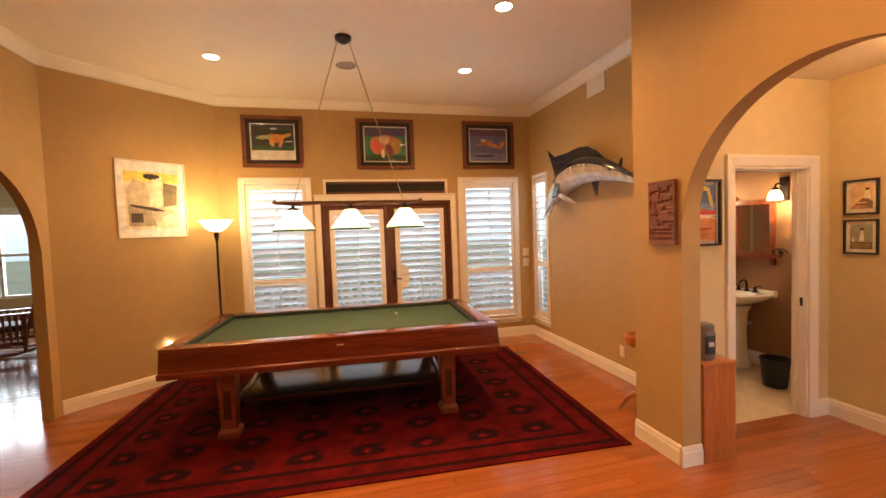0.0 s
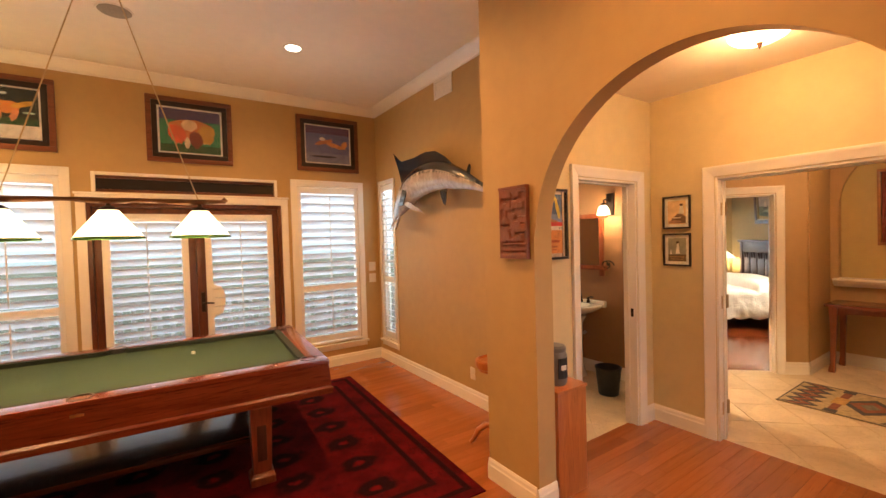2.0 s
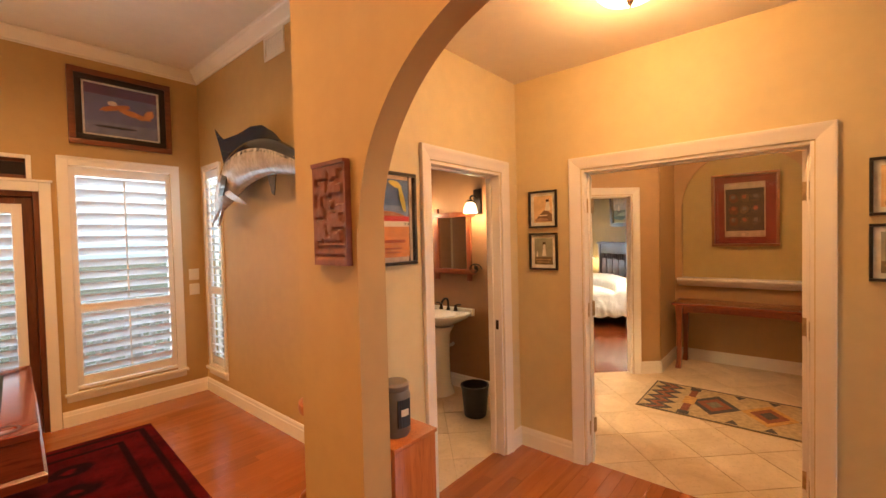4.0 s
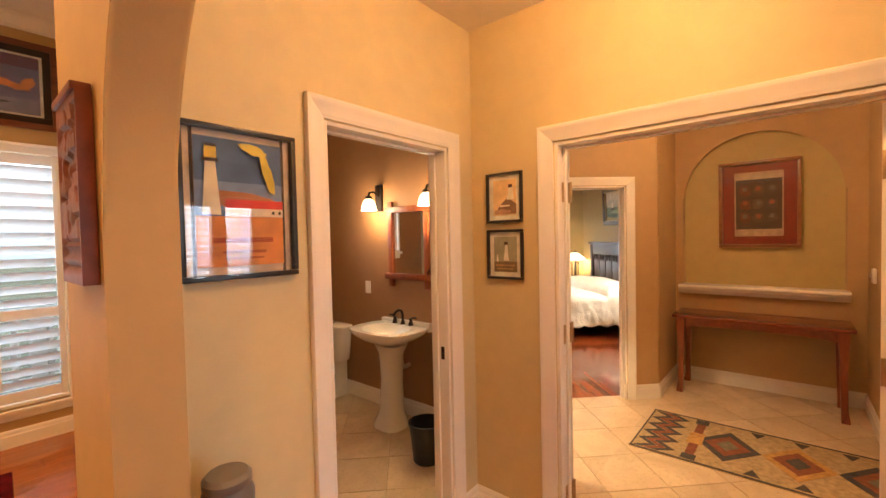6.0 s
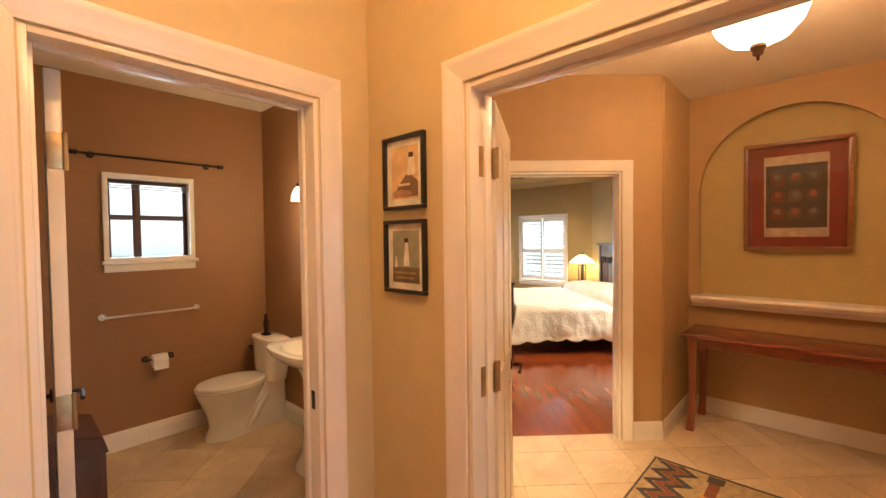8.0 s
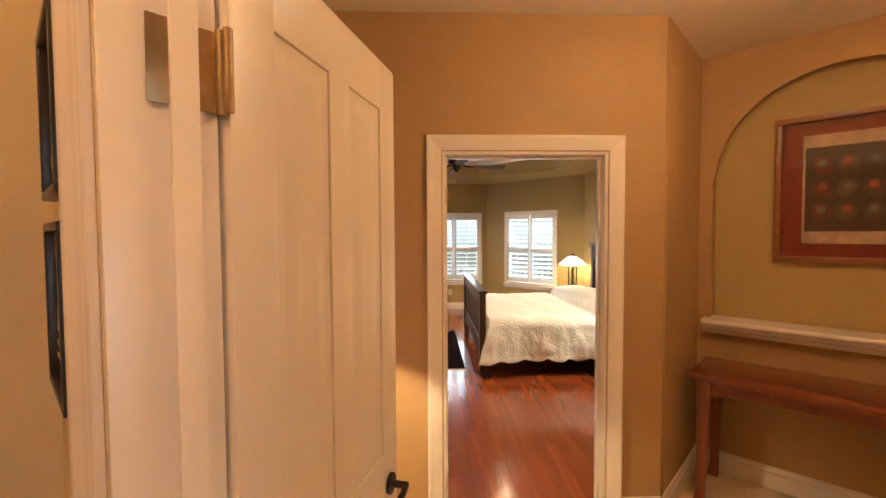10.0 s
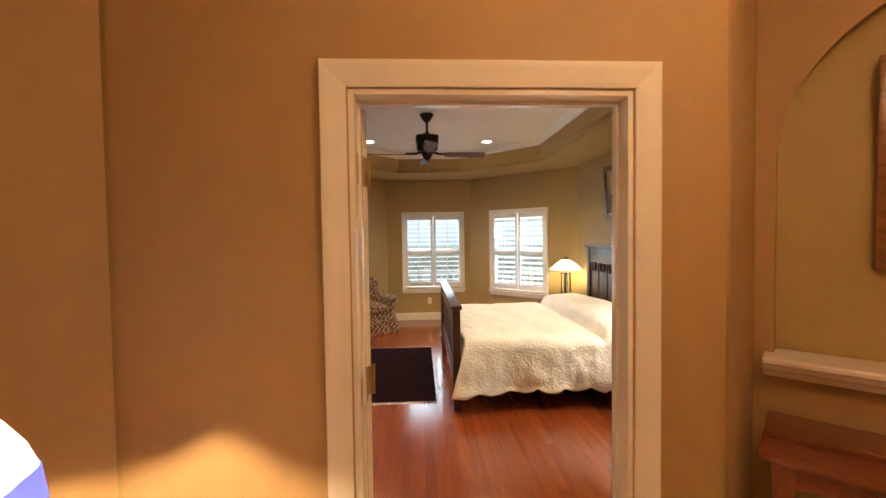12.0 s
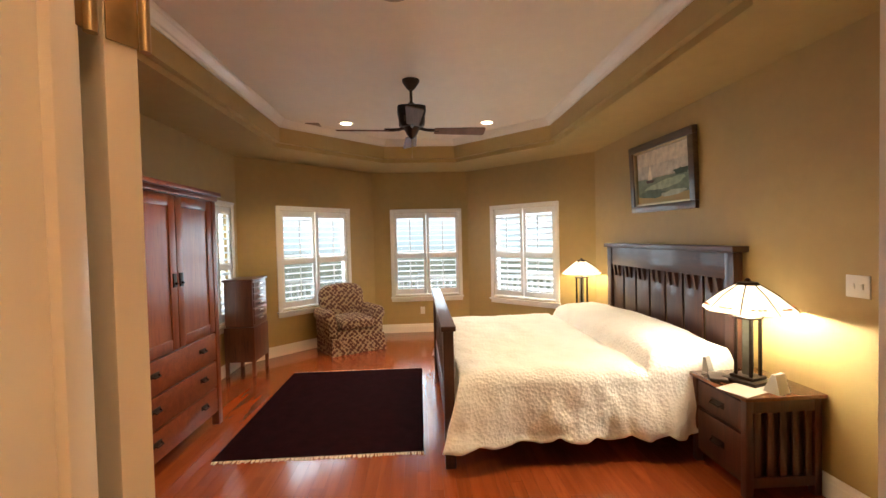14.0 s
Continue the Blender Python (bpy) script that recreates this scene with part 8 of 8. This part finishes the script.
def armchair():
    root = thing("armchair", bedm(12.55, 1.06, 0, 210), "skirted upholstered armchair in brown diamond fabric", "armchair")
    fab = chair_fabric()

    def cushion(name, x0, x1, y0, y1, z0, z1, r, puff=0.0):
        bm = B()
        bmesh.ops.create_cube(bm, size=1.0)
        bmesh.ops.subdivide_edges(bm, edges=list(bm.edges), cuts=6, use_grid_fill=True)
        for v in bm.verts:
            p = Vector((x0 + (v.co.x + 0.5) * (x1 - x0), y0 + (v.co.y + 0.5) * (y1 - y0), z0 + (v.co.z + 0.5) * (z1 - z0)))
            q = Vector((min(max(p.x, x0 + r), x1 - r), min(max(p.y, y0 + r), y1 - r), min(max(p.z, z0 + r), z1 - r)))
            d = p - q
            if d.length > 1e-6:
                p = q + d.normalized() * r
            if puff:
                c = Vector(((x0 + x1) / 2, (y0 + y1) / 2, (z0 + z1) / 2))
                e = Vector(((p.x - c.x) / (x1 - x0), (p.y - c.y) / (y1 - y0), (p.z - c.z) / (z1 - z0)))
                p.z += puff * (1 - 4 * e.x ** 2) * (1 - 4 * e.y ** 2) * (1 if e.z > 0.3 else 0)
            v.co = p
        return part(name, bm, fab, root)

    cushion("base", -0.36, 0.34, -0.30, 0.30, 0.20, 0.34, 0.03)
    cushion("seat_cushion", -0.22, 0.38, -0.245, 0.245, 0.33, 0.47, 0.06, 0.03)
    back = cushion("backrest", -0.42, -0.20, -0.34, 0.34, 0.25, 0.86, 0.10)
    for v in back.data.vertices:
        if v.co.z > 0.45:
            v.co.x -= 0.14 * (v.co.z - 0.45) ** 1.2
        if v.co.z > 0.7:
            v.co.z += 0.05 * (1 - (v.co.y / 0.34) ** 2)
    for s in (-1, 1):
        arm = cushion("armrest", -0.34, 0.30, min(s * 0.24, s * 0.41), max(s * 0.24, s * 0.41), 0.20, 0.60, 0.075)
        for v in arm.data.vertices:
            if v.co.z > 0.48:
                v.co.y += s * 0.035
    # pleated skirt
    bm = B()
    outline = []
    hx, hy = 0.35, 0.375
    for k in range(160):
        q = k / 160 * 4
        e, f = int(q), q - int(q)
        a, b = [((-hx, -hy), (hx, -hy)), ((hx, -hy), (hx, hy)), ((hx, hy), (-hx, hy)), ((-hx, hy), (-hx, -hy))][e]
        outline.append((a[0] + (b[0] - a[0]) * f, a[1] + (b[1] - a[1]) * f, f))
    lo, hi = [], []
    for i, (x, y, f) in enumerate(outline):
        k = 1 + 0.035 * (abs(math.sin(f * math.pi * 2)) < 0.18) + 0.02
        lo.append(bm.verts.new((x * k, y * k, 0.004)))
        hi.append(bm.verts.new((x, y, 0.235)))
    n = len(lo)
    for i in range(n):
        bm.faces.new((lo[i], lo[(i + 1) % n], hi[(i + 1) % n], hi[i]))
    bm.faces.new(hi)
    part("skirt", bm, fab, root, "kick-pleated fabric skirt")


armchair()


def ceiling_fan():
    root = thing("ceiling_fan", bedm(10.25, 2.05, 0, 3), "dark bronze mission ceiling fan with four wooden blades", "ceiling fan")
    bm = B()
    lathe(bm, [(0.0, 2.86), (0.02, 2.86), (0.04, 2.88), (0.075, 2.93), (0.078, TRAY_HIGH - 0.001), (0.0, TRAY_HIGH - 0.001)], 28)
    part("canopy", bm, M_IRON, root)
    bm = B()
    rod(bm, (0, 0, 2.74), (0, 0, 2.87), 0.013)
    lathe(bm, [(0.0, 2.70), (0.05, 2.70), (0.05, 2.725), (0.025, 2.75), (0.0, 2.75)], 20)
    part("downrod", bm, M_IRON, root)
    bm = B()
    loft(bm, [oval(0, 0, r, r, z, 32, 5) for z, r in ((2.53, 0.085), (2.545, 0.10), (2.66, 0.125), (2.70, 0.125), (2.715, 0.09))])
    part("motor", bm, M_IRON, root)
    for i in range(4):
        bm = B()
        a = i * 90 + 45
        box(bm, 0.10, 0.113, -0.07, 0.07, 2.56, 2.665, 0.002, pose(0, 0, 0, 0, 0, i * 90))
        part("side_panel", bm, plain("mica_panel", (0.10, 0.07, 0.05), 0.85, 0, 0.1, 20, spec=0.1), root, "pale mica panel")
    for i in range(4):
        t = pose(0, 0, 0, 0, 0, 90 * i)
        bm = B()
        n = 14
        pts = [(0.20 + 0.44 * k / n, -(0.052 + 0.018 * k / n)) for k in range(n + 1)] + [(0.655, -0.05), (0.655, 0.05)] + [(0.20 + 0.44 * k / n, 0.052 + 0.018 * k / n) for k in range(n, -1, -1)]
        prism(bm, pts, -0.004, 0.004, t @ Matrix.Translation((0, 0, 2.505)) @ pose(0, 0, 0, -12, 0, 0))
        bl = part("blade", bm, M_BLADE, root, smooth=False)
        bm = B()
        tube(bm, [t @ Vector(p) for p in ((0.07, 0, 2.53), (0.12, 0, 2.515), (0.17, 0, 2.512), (0.24, 0, 2.512))], 0.014, 8)
        part("blade_iron", bm, M_IRON, bl, "dark bronze blade bracket")
    bm = B()
    lathe(bm, [(0.0, 2.43), (0.02, 2.44), (0.045, 2.47), (0.06, 2.50), (0.075, 2.53), (0.0, 2.53)], 24)
    part("switch_housing", bm, M_IRON, root)
    bm = B()
    tube(bm, [(0.03, 0.0, 2.45), (0.03, 0.0, 2.36), (0.032, 0, 2.30)], 0.003, 6)
    lathe(bm, [(0.0, 0.0), (0.009, 0.008), (0.004, 0.03), (0.0, 0.032)], 10, (0.032, 0, 2.27))
    part("pull_chain", bm, M_BRASS, root)


M_BLADE = wood("brown_blade_wood", (0.10, 0.05, 0.03), (0.19, 0.10, 0.06), 0.65, 0, 1.5, 0.0)
ceiling_fan()
air_vent(Matrix.Translation(bed(11.64, 0.78, TRAY_HIGH)) @ pose(0, 0, 0, 0, 0, -45) @ pose(0, 0, 0, 90, 0, 0), 0.30, 0.16, 7, "small slotted ceiling vent", plain("brown_vent", (0.22, 0.17, 0.12), 0.5))

# ---- room beyond the west arch ----
wall("wall_den_north", (-2.20, 10.3), (-7.0, 10.3), 2.9, -0.15, M_VEST, [(2.0, 4.2, 0.65, 2.30)])
wall("wall_den_west", (-7.0, 10.3), (-7.0, 1.5), 2.9, -0.15, M_VEST)
wall("wall_den_east", (-2.20, 5.52), (-2.20, 10.3), 2.9, -0.05, M_VEST)
wall("wall_den_south", (-7.0, 1.5), (-2.20, 1.5), 2.9, -0.15, M_VEST)
slab("ceiling_den", [(-7.1, 1.4), (-2.2, 1.4), (-2.2, 10.4), (-7.1, 10.4)], 2.9, 3.0, M_CEIL)
slab("floor_den", [(-7.0, 6.7), (-1.0, 6.7), (-1.0, 10.4), (-7.0, 10.4)], -0.15, FL + 0.004, M_UNDER)


def den_glazing():
    m, _ = run_frame((-7.0, 10.3), (-2.20, 10.3))
    root = thing("window_13", m @ Matrix.Translation((0.6, 0, 0.65)), "wide white framed window of the next room", "window", kind="structure")
    bm = B()
    W, H = 2.2, 1.65
    for x in (0.0, 0.72, 1.44, 2.15):
        box(bm, x + 0.002, x + 0.05, 0.03, 0.10, 0.0, H - 0.002, 0.004)
    for z in (0.0, 0.80, H - 0.06):
        box(bm, 0.05, 2.15, 0.035, 0.095, z, z + 0.055, 0.004)
    part("window_frame", bm, M_TRIM, root)
    bm = B()
    box(bm, 0.03, 2.17, 0.06, 0.064, 0.03, H - 0.03)
    part("pane", bm, M_PANE, root, smooth=False).visible_shadow = False
    bm = B()
    box(bm, -0.08, 0.003, -0.02, -0.001, 0, H + 0.08, 0.003)
    box(bm, W - 0.003, W + 0.08, -0.02, -0.001, 0, H + 0.08, 0.003)
    box(bm, 0.003, W - 0.003, -0.02, -0.001, H - 0.003, H + 0.08, 0.003)
    part("casing", bm, M_TRIM, root)
    data = bpy.data.lights.new("daylight", "AREA")
    data.shape, data.size, data.size_y, data.energy, data.color = "RECTANGLE", 1.9, 1.6, 42, (0.86, 0.93, 1.0)
    new("daylight", data).matrix_world = look((-5.3, 10.6, 1.45), (-4.6, 6.0, 0.6))


den_glazing()


def rocker():
    root = thing("rocking_chair", pose(-4.36, 8.40, 0.004, 0, 0, -168), "red-brown slatted wooden rocking chair", "rocking chair")
    for s in (-1, 1):
        bm = B()
        tube(bm, [(-0.48 + 0.96 * i / 12, s * 0.28, 0.03 + 0.10 * (2 * i / 12 - 1) ** 2) for i in range(13)], 0.022, 8)
        part("rocker", bm, M_CHERRY, root)
        for x in (-0.26, 0.28):
            bm = B()
            box(bm, x - 0.025, x + 0.025, s * 0.28 - 0.025, s * 0.28 + 0.025, 0.05, 0.62, 0.004)
            part("leg", bm, M_CHERRYV, root)
        bm = B()
        box(bm, -0.34, 0.38, s * 0.30 - 0.055, s * 0.30 + 0.055, 0.62, 0.645, 0.006)
        part("armrest", bm, M_CHERRY, root)
        bm = B()
        box(bm, -0.235, 0.255, s * 0.28 - 0.014, s * 0.28 + 0.014, 0.16, 0.22, 0.003)
        part("side_rail", bm, M_CHERRY, root)
        for i in range(6):
            x = -0.18 + 0.075 * i
            bm = B()
            box(bm, x - 0.014, x + 0.014, s * 0.28 - 0.008, s * 0.28 + 0.008, 0.22, 0.62, 0.002)
            part("side_slat", bm, M_CHERRYV, root)
        bm = B()
        tube(bm, [(-0.27, s * 0.24, 0.36), (-0.36, s * 0.24, 0.7), (-0.46, s * 0.24, 1.02)], 0.022, 8)
        part("back_post", bm, M_CHERRYV, root)
    for i in range(5):
        bm = B()
        y = -0.16 + 0.08 * i
        tube(bm, [(-0.28, y, 0.42), (-0.37, y, 0.72), (-0.45, y, 0.98)], 0.016, 6)
        part("back_slat", bm, M_CHERRYV, root)
    bm = B()
    box(bm, -0.04, 0.0, -0.25, 0.25, -0.04, 0.04, 0.006, Matrix.Translation((-0.44, 0, 1.0)))
    part("top_rail", bm, M_CHERRY, root)
    bm = B()
    box(bm, -0.28, 0.30, -0.25, 0.25, 0.36, 0.47, 0.035)
    part("seat_cushion", bm, plain("dark_leather", (0.07, 0.03, 0.02), 0.45, 0, 0.2), root, "dark leather cushion")


rocker()

# ---- outdoors ----
_bm = B()
prism(_bm, [(-400, -400), (400, -400), (400, 400), (-400, 400)], -1.2, -0.8)
tagged(link_mesh("ground", _bm, plain("grey_green_ground", (0.14, 0.16, 0.11), 0.9, 0, 0.3, 0.3, 0.0)), kind="structure")


def haze_backdrop():
    """Pale overcast distance all round: water and hills melting into a white sky."""
    m, t, b = material("overcast_distance")
    out = t.nodes["Material Output"]
    vec = coords(t)
    sep = t.nodes.new("ShaderNodeSeparateXYZ")
    link(t, vec, sep.inputs[0])
    col = mixed(t, ramp(t, sep.outputs[2], -1.0, 1.2), (0.50, 0.60, 0.62), (0.62, 0.74, 0.82))
    col = mixed(t, ramp(t, sep.outputs[2], 2.0, 9.0), col, (0.95, 0.98, 1.0))
    em = node(t, "ShaderNodeEmission", Strength=0.85)
    link(t, col, em.inputs["Color"])
    link(t, em.outputs[0], out.inputs["Surface"])
    t.nodes.remove(b)
    bm = B()
    n = 64
    lo = [bm.verts.new((90 * math.cos(2 * math.pi * i / n), 90 * math.sin(2 * math.pi * i / n), -1.0)) for i in range(n)]
    hi = [bm.verts.new((v.co.x, v.co.y, 60)) for v in lo]
    for i in range(n):
        bm.faces.new((lo[i], lo[(i + 1) % n], hi[(i + 1) % n], hi[i]))
    tagged(link_mesh("backdrop", bm, m), kind="structure")


haze_backdrop()


def deck_railing():
    root = thing("deck_railing", bedm(15.6, 2.1, -0.25, 0), "white deck railing with round balusters outside the windows", "railing", "deck railings")
    mat = plain("white_deck_paint", (0.6, 0.62, 0.62), 0.5)
    bm = B()
    box(bm, -0.05, 0.05, -3.2, 3.2, 0.90, 0.96, 0.008)
    part("top_rail", bm, mat, root)
    bm = B()
    box(bm, -0.04, 0.04, -3.2, 3.2, 0.10, 0.16, 0.006)
    part("bottom_rail", bm, mat, root)
    for y in (-3.2, -1.6, 0.0, 1.6, 3.2):
        bm = B()
        box(bm, -0.06, 0.06, y - 0.06, y + 0.06, 0, 1.05, 0.01)
        part("post", bm, mat, root)
    bm = B()
    lathe(bm, [(0.0, 0.16), (0.03, 0.16), (0.022, 0.24), (0.045, 0.42), (0.025, 0.66), (0.03, 0.9), (0.0, 0.9)], 12)
    first = part("baluster", bm, mat, root)
    first.location.y = -3.05
    for i in range(1, 42):
        y = -3.05 + 0.15 * i
        o = new("baluster", first.data)
        o.parent = root
        o.location.y = y
    bm = B()
    box(bm, -2.2, 0.4, -3.6, 3.6, -0.12, 0.0, 0.01)
    part("deck", bm, plain("weathered_deck", (0.3, 0.29, 0.27), 0.8, 0, 0.2), root)
    return root


copy_thing(deck_railing(), pose(1.6, 8.4, -0.05, 0, 0, 90))

# ---- floor boards and tiles ----
def inside(poly, x, y):
    hit = False
    for (x0, y0), (x1, y1) in zip(poly, poly[1:] + poly[:1]):
        if (y0 > y) != (y1 > y) and x < (x1 - x0) * (y - y0) / (y1 - y0) + x0:
            hit = not hit
    return hit


def board_mesh(name, L, W, mat, h=0.004, e=0.0003):
    """A board of 0.004 m over the sheet with eased edges."""
    bm = B()
    lo = [bm.verts.new(p) for p in ((0, 0, -0.002), (L, 0, -0.002), (L, W, -0.002), (0, W, -0.002))]
    hi = [bm.verts.new(p) for p in ((e, e, h), (L - e, e, h), (L - e, W - e, h), (e, W - e, h))]
    bm.faces.new(hi)
    for i in range(4):
        bm.faces.new((lo[i], lo[(i + 1) % 4], hi[(i + 1) % 4], hi[i]))
    bmesh.ops.recalc_face_normals(bm, faces=bm.faces)
    me = bpy.data.meshes.new(name)
    bm.to_mesh(me)
    bm.free()
    me.materials.append(mat)
    return me


def clip(poly, edge_a, edge_b):
    """Keeps the part of poly left of the line a-b."""
    out = []
    n = Vector((-(edge_b[1] - edge_a[1]), edge_b[0] - edge_a[0]))
    d = [n.dot(Vector((p[0] - edge_a[0], p[1] - edge_a[1]))) for p in poly]
    for i in range(len(poly)):
        j = (i + 1) % len(poly)
        if d[i] >= 0:
            out.append(poly[i])
        if (d[i] > 0) != (d[j] > 0) and abs(d[i] - d[j]) > 1e-9:
            f = d[i] / (d[i] - d[j])
            out.append((poly[i][0] + f * (poly[j][0] - poly[i][0]), poly[i][1] + f * (poly[j][1] - poly[i][1])))
    return out


def planks(owner, m, x0, x1, y0, y1, W, mat, near, zones, seed):
    """Boards along local x. zones: convex plan polygons (local, anticlockwise). near: a test for boards that are objects of their own."""
    rnd = random.Random(seed)
    lengths = (0.9, 1.2, 1.5)
    whole = {L: board_mesh("plank", L - 0.0005, W - 0.0005, mat) for L in lengths}
    verts, faces, count = [], [], 0
    z = -FL
    y = y0
    while y < y1:
        x = x0 - rnd.uniform(0, 1.2)
        while x < x1:
            L = rnd.choice(lengths)
            cell = [(x, y), (x + L - 0.0005, y), (x + L - 0.0005, y + W - 0.0005), (x, y + W - 0.0005)]
            for zone in zones:
                poly = cell
                for a, b in zip(zone, zone[1:] + zone[:1]):
                    poly = clip(poly, a, b)
                    if len(poly) < 3:
                        break
                if len(poly) < 3:
                    continue
                full = len(poly) == 4 and all(min(abs(p[0] - q[0]) + abs(p[1] - q[1]) for q in cell) < 1e-6 for p in poly)
                if full and count < 290 and near(x + L / 2, y + W / 2):
                    ob = new("plank", whole[L])
                    ob.matrix_world = m @ Matrix.Translation((x, y, FL + (0.0003 * rnd.random())))
                    ob.parent = owner
                    ob.matrix_parent_inverse = owner.matrix_world.inverted()
                    count += 1
                else:
                    c = Vector((sum(p[0] for p in poly) / len(poly), sum(p[1] for p in poly) / len(poly)))
                    k = len(verts)
                    dz = 0.0003 * rnd.random()
                    n = len(poly)
                    verts += [(p[0], p[1], FL - 0.002) for p in poly]
                    verts += [(p[0] + (c.x - p[0]) * 0.0005 / max(0.02, abs(c.x - p[0])), p[1] + (c.y - p[1]) * 0.0005 / max(0.02, abs(c.y - p[1])), FL + 0.004 + dz) for p in poly]
                    faces.append(tuple(range(k + n, k + 2 * n)))
                    faces += [(k + i, k + (i + 1) % n, k + n + (i + 1) % n, k + n + i) for i in range(n)]
            x += L
        y += W
    me = bpy.data.meshes.new("floor_boards")
    me.from_pydata(verts, [], faces)
    me.materials.append(mat)
    ob = new("floor_boards", me)
    ob.matrix_world = m
    ob.parent = owner
    ob.matrix_parent_inverse = owner.matrix_world.inverted()
    tagged(ob, kind="stuff")


def tiles(owner, m, x0, x1, y0, y1, S, mat, zones, name="tile"):
    """Square tiles with a grout gap, clipped to the room."""
    me = board_mesh(name, S - 0.004, S - 0.004, mat, 0.004, 0.0015)
    rnd = random.Random(4)
    cut = []
    nx, ny = int((x1 - x0) / S) + 1, int((y1 - y0) / S) + 1
    for i in range(nx):
        for j in range(ny):
            x, y = x0 + i * S, y0 + j * S
            cell = [(x, y), (x + S - 0.004, y), (x + S - 0.004, y + S - 0.004), (x, y + S - 0.004)]
            for zone in zones:
                poly = cell
                for a, b in zip(zone, zone[1:] + zone[:1]):
                    poly = clip(poly, a, b)
                    if len(poly) < 3:
                        break
                if len(poly) < 3:
                    continue
                full = len(poly) == 4 and all(min(abs(p[0] - q[0]) + abs(p[1] - q[1]) for q in cell) < 1e-6 for p in poly)
                if full:
                    ob = new(name, me)
                    ob.matrix_world = m @ Matrix.Translation((x, y, FL))
                else:
                    n = len(poly)
                    pm = bpy.data.meshes.new(name)
                    pm.from_pydata([(p[0] - x, p[1] - y, -0.002) for p in poly] + [(p[0] - x, p[1] - y, 0.004) for p in poly], [], [tuple(range(n, 2 * n))] + [(i2, (i2 + 1) % n, n + (i2 + 1) % n, n + i2) for i2 in range(n)])
                    pm.materials.append(mat)
                    ob = new(name, pm)
                    ob.matrix_world = m @ Matrix.Translation((x, y, FL))
                ob.parent = owner
                ob.matrix_parent_inverse = owner.matrix_world.inverted()


def tile_material():
    m, t, b = material("beige_travertine_tile")
    geo = t.nodes.new("ShaderNodeNewGeometry")
    mp = t.nodes.new("ShaderNodeMapping")
    link(t, geo.outputs["Position"], mp.inputs["Vector"])
    info = t.nodes.new("ShaderNodeObjectInfo")
    vec = mp.outputs[0]
    base = mixed(t, ramp(t, noisy(t, vec, 3.2, 6, 0.65, 0.6), 0.3, 0.72), (0.52, 0.385, 0.23), (0.72, 0.57, 0.38))
    base = mixed(t, ramp(t, noisy(t, vec, 38, 3), 0.55, 0.8), base, (0.46, 0.34, 0.21))
    base = mixed(t, 1.0, base, mixed(t, info.outputs["Random"], (0.88, 0.87, 0.85), (1.06, 1.06, 1.06)), "MULTIPLY")
    link(t, base, b.inputs["Base Color"])
    b.inputs["Roughness"].default_value = 0.42
    relief(t, b, noisy(t, vec, 30, 3), 0.12, 0.004)
    return m


M_TILE = tile_material()
_fp, _fh, _fw, _fb = (bpy.data.objects[n] for n in ("floor_pool", "floor_hall", "floor_powder", "floor_bedroom"))
_idm = Matrix.Identity(4)
planks(_fp, _idm, -7.0, 6.7, -1.95, 10.4, 0.083, M_PLANK, lambda x, y: 2.2 < x < 4.6 and 0.9 < y < 5.2,
       [[(-7.0, -1.9), (4.6, -1.9), (4.6, 3.30), (-7.0, 3.30)], [(4.6, -1.9), (6.7, -1.9), (6.7, 0.3), (4.6, 0.3)], [(-7.0, 3.30), (3.49, 3.30), (3.49, 6.58), (-7.0, 6.58)], [(-7.0, 6.58), (-2.2, 6.58), (-2.2, 10.3), (-7.0, 10.3)]], 1)
_loc = lambda p: (p[0], -p[1])
_bm45 = pose(0, 0, 0, 0, 0, 45)
planks(_fb, _bm45, 6.94, 13.5, -4.45, 0.22, 0.083, M_BEDPLANK, lambda x, y: 7.0 < x < 10.6 and -4.0 < y < -0.6,
       [[(6.985, -2.85), (11.9, -4.42), (13.44, -2.9), (13.44, -1.3), (11.9, 0.21), (7.76, 0.21), (6.985, -0.56)], [(7.44, -2.995), (7.44, -4.42), (11.9, -4.42)]], 2)
_rot = lambda pts: [((x + y) * R2, (y - x) * R2) for x, y in pts]
tiles(_fh, _bm45, 3.5, 7.9, -5.0, -0.2, 0.405, M_TILE,
      [_rot([(4.60, 1.27), (7.76, 1.27), (7.76, 2.78), (4.60, 2.78)]), _rot([(4.60, 2.78), (7.098, 2.78), (6.628, 3.25), (4.60, 3.25)]), _rot([(5.28, 3.25), (6.628, 3.25), (5.718, 4.16), (5.28, 4.16)])])
tiles(_fw, _bm45, 4.5, 8.2, -1.6, 1.8, 0.405, M_TILE,
      [[((3.52 + 3.30) * R2, (3.30 - 3.52) * R2), ((5.24 + 3.30) * R2, (3.30 - 5.24) * R2), ((5.24 + 5.77) * R2, (5.77 - 5.24) * R2), ((3.52 + 5.77) * R2, (5.77 - 3.52) * R2)]])
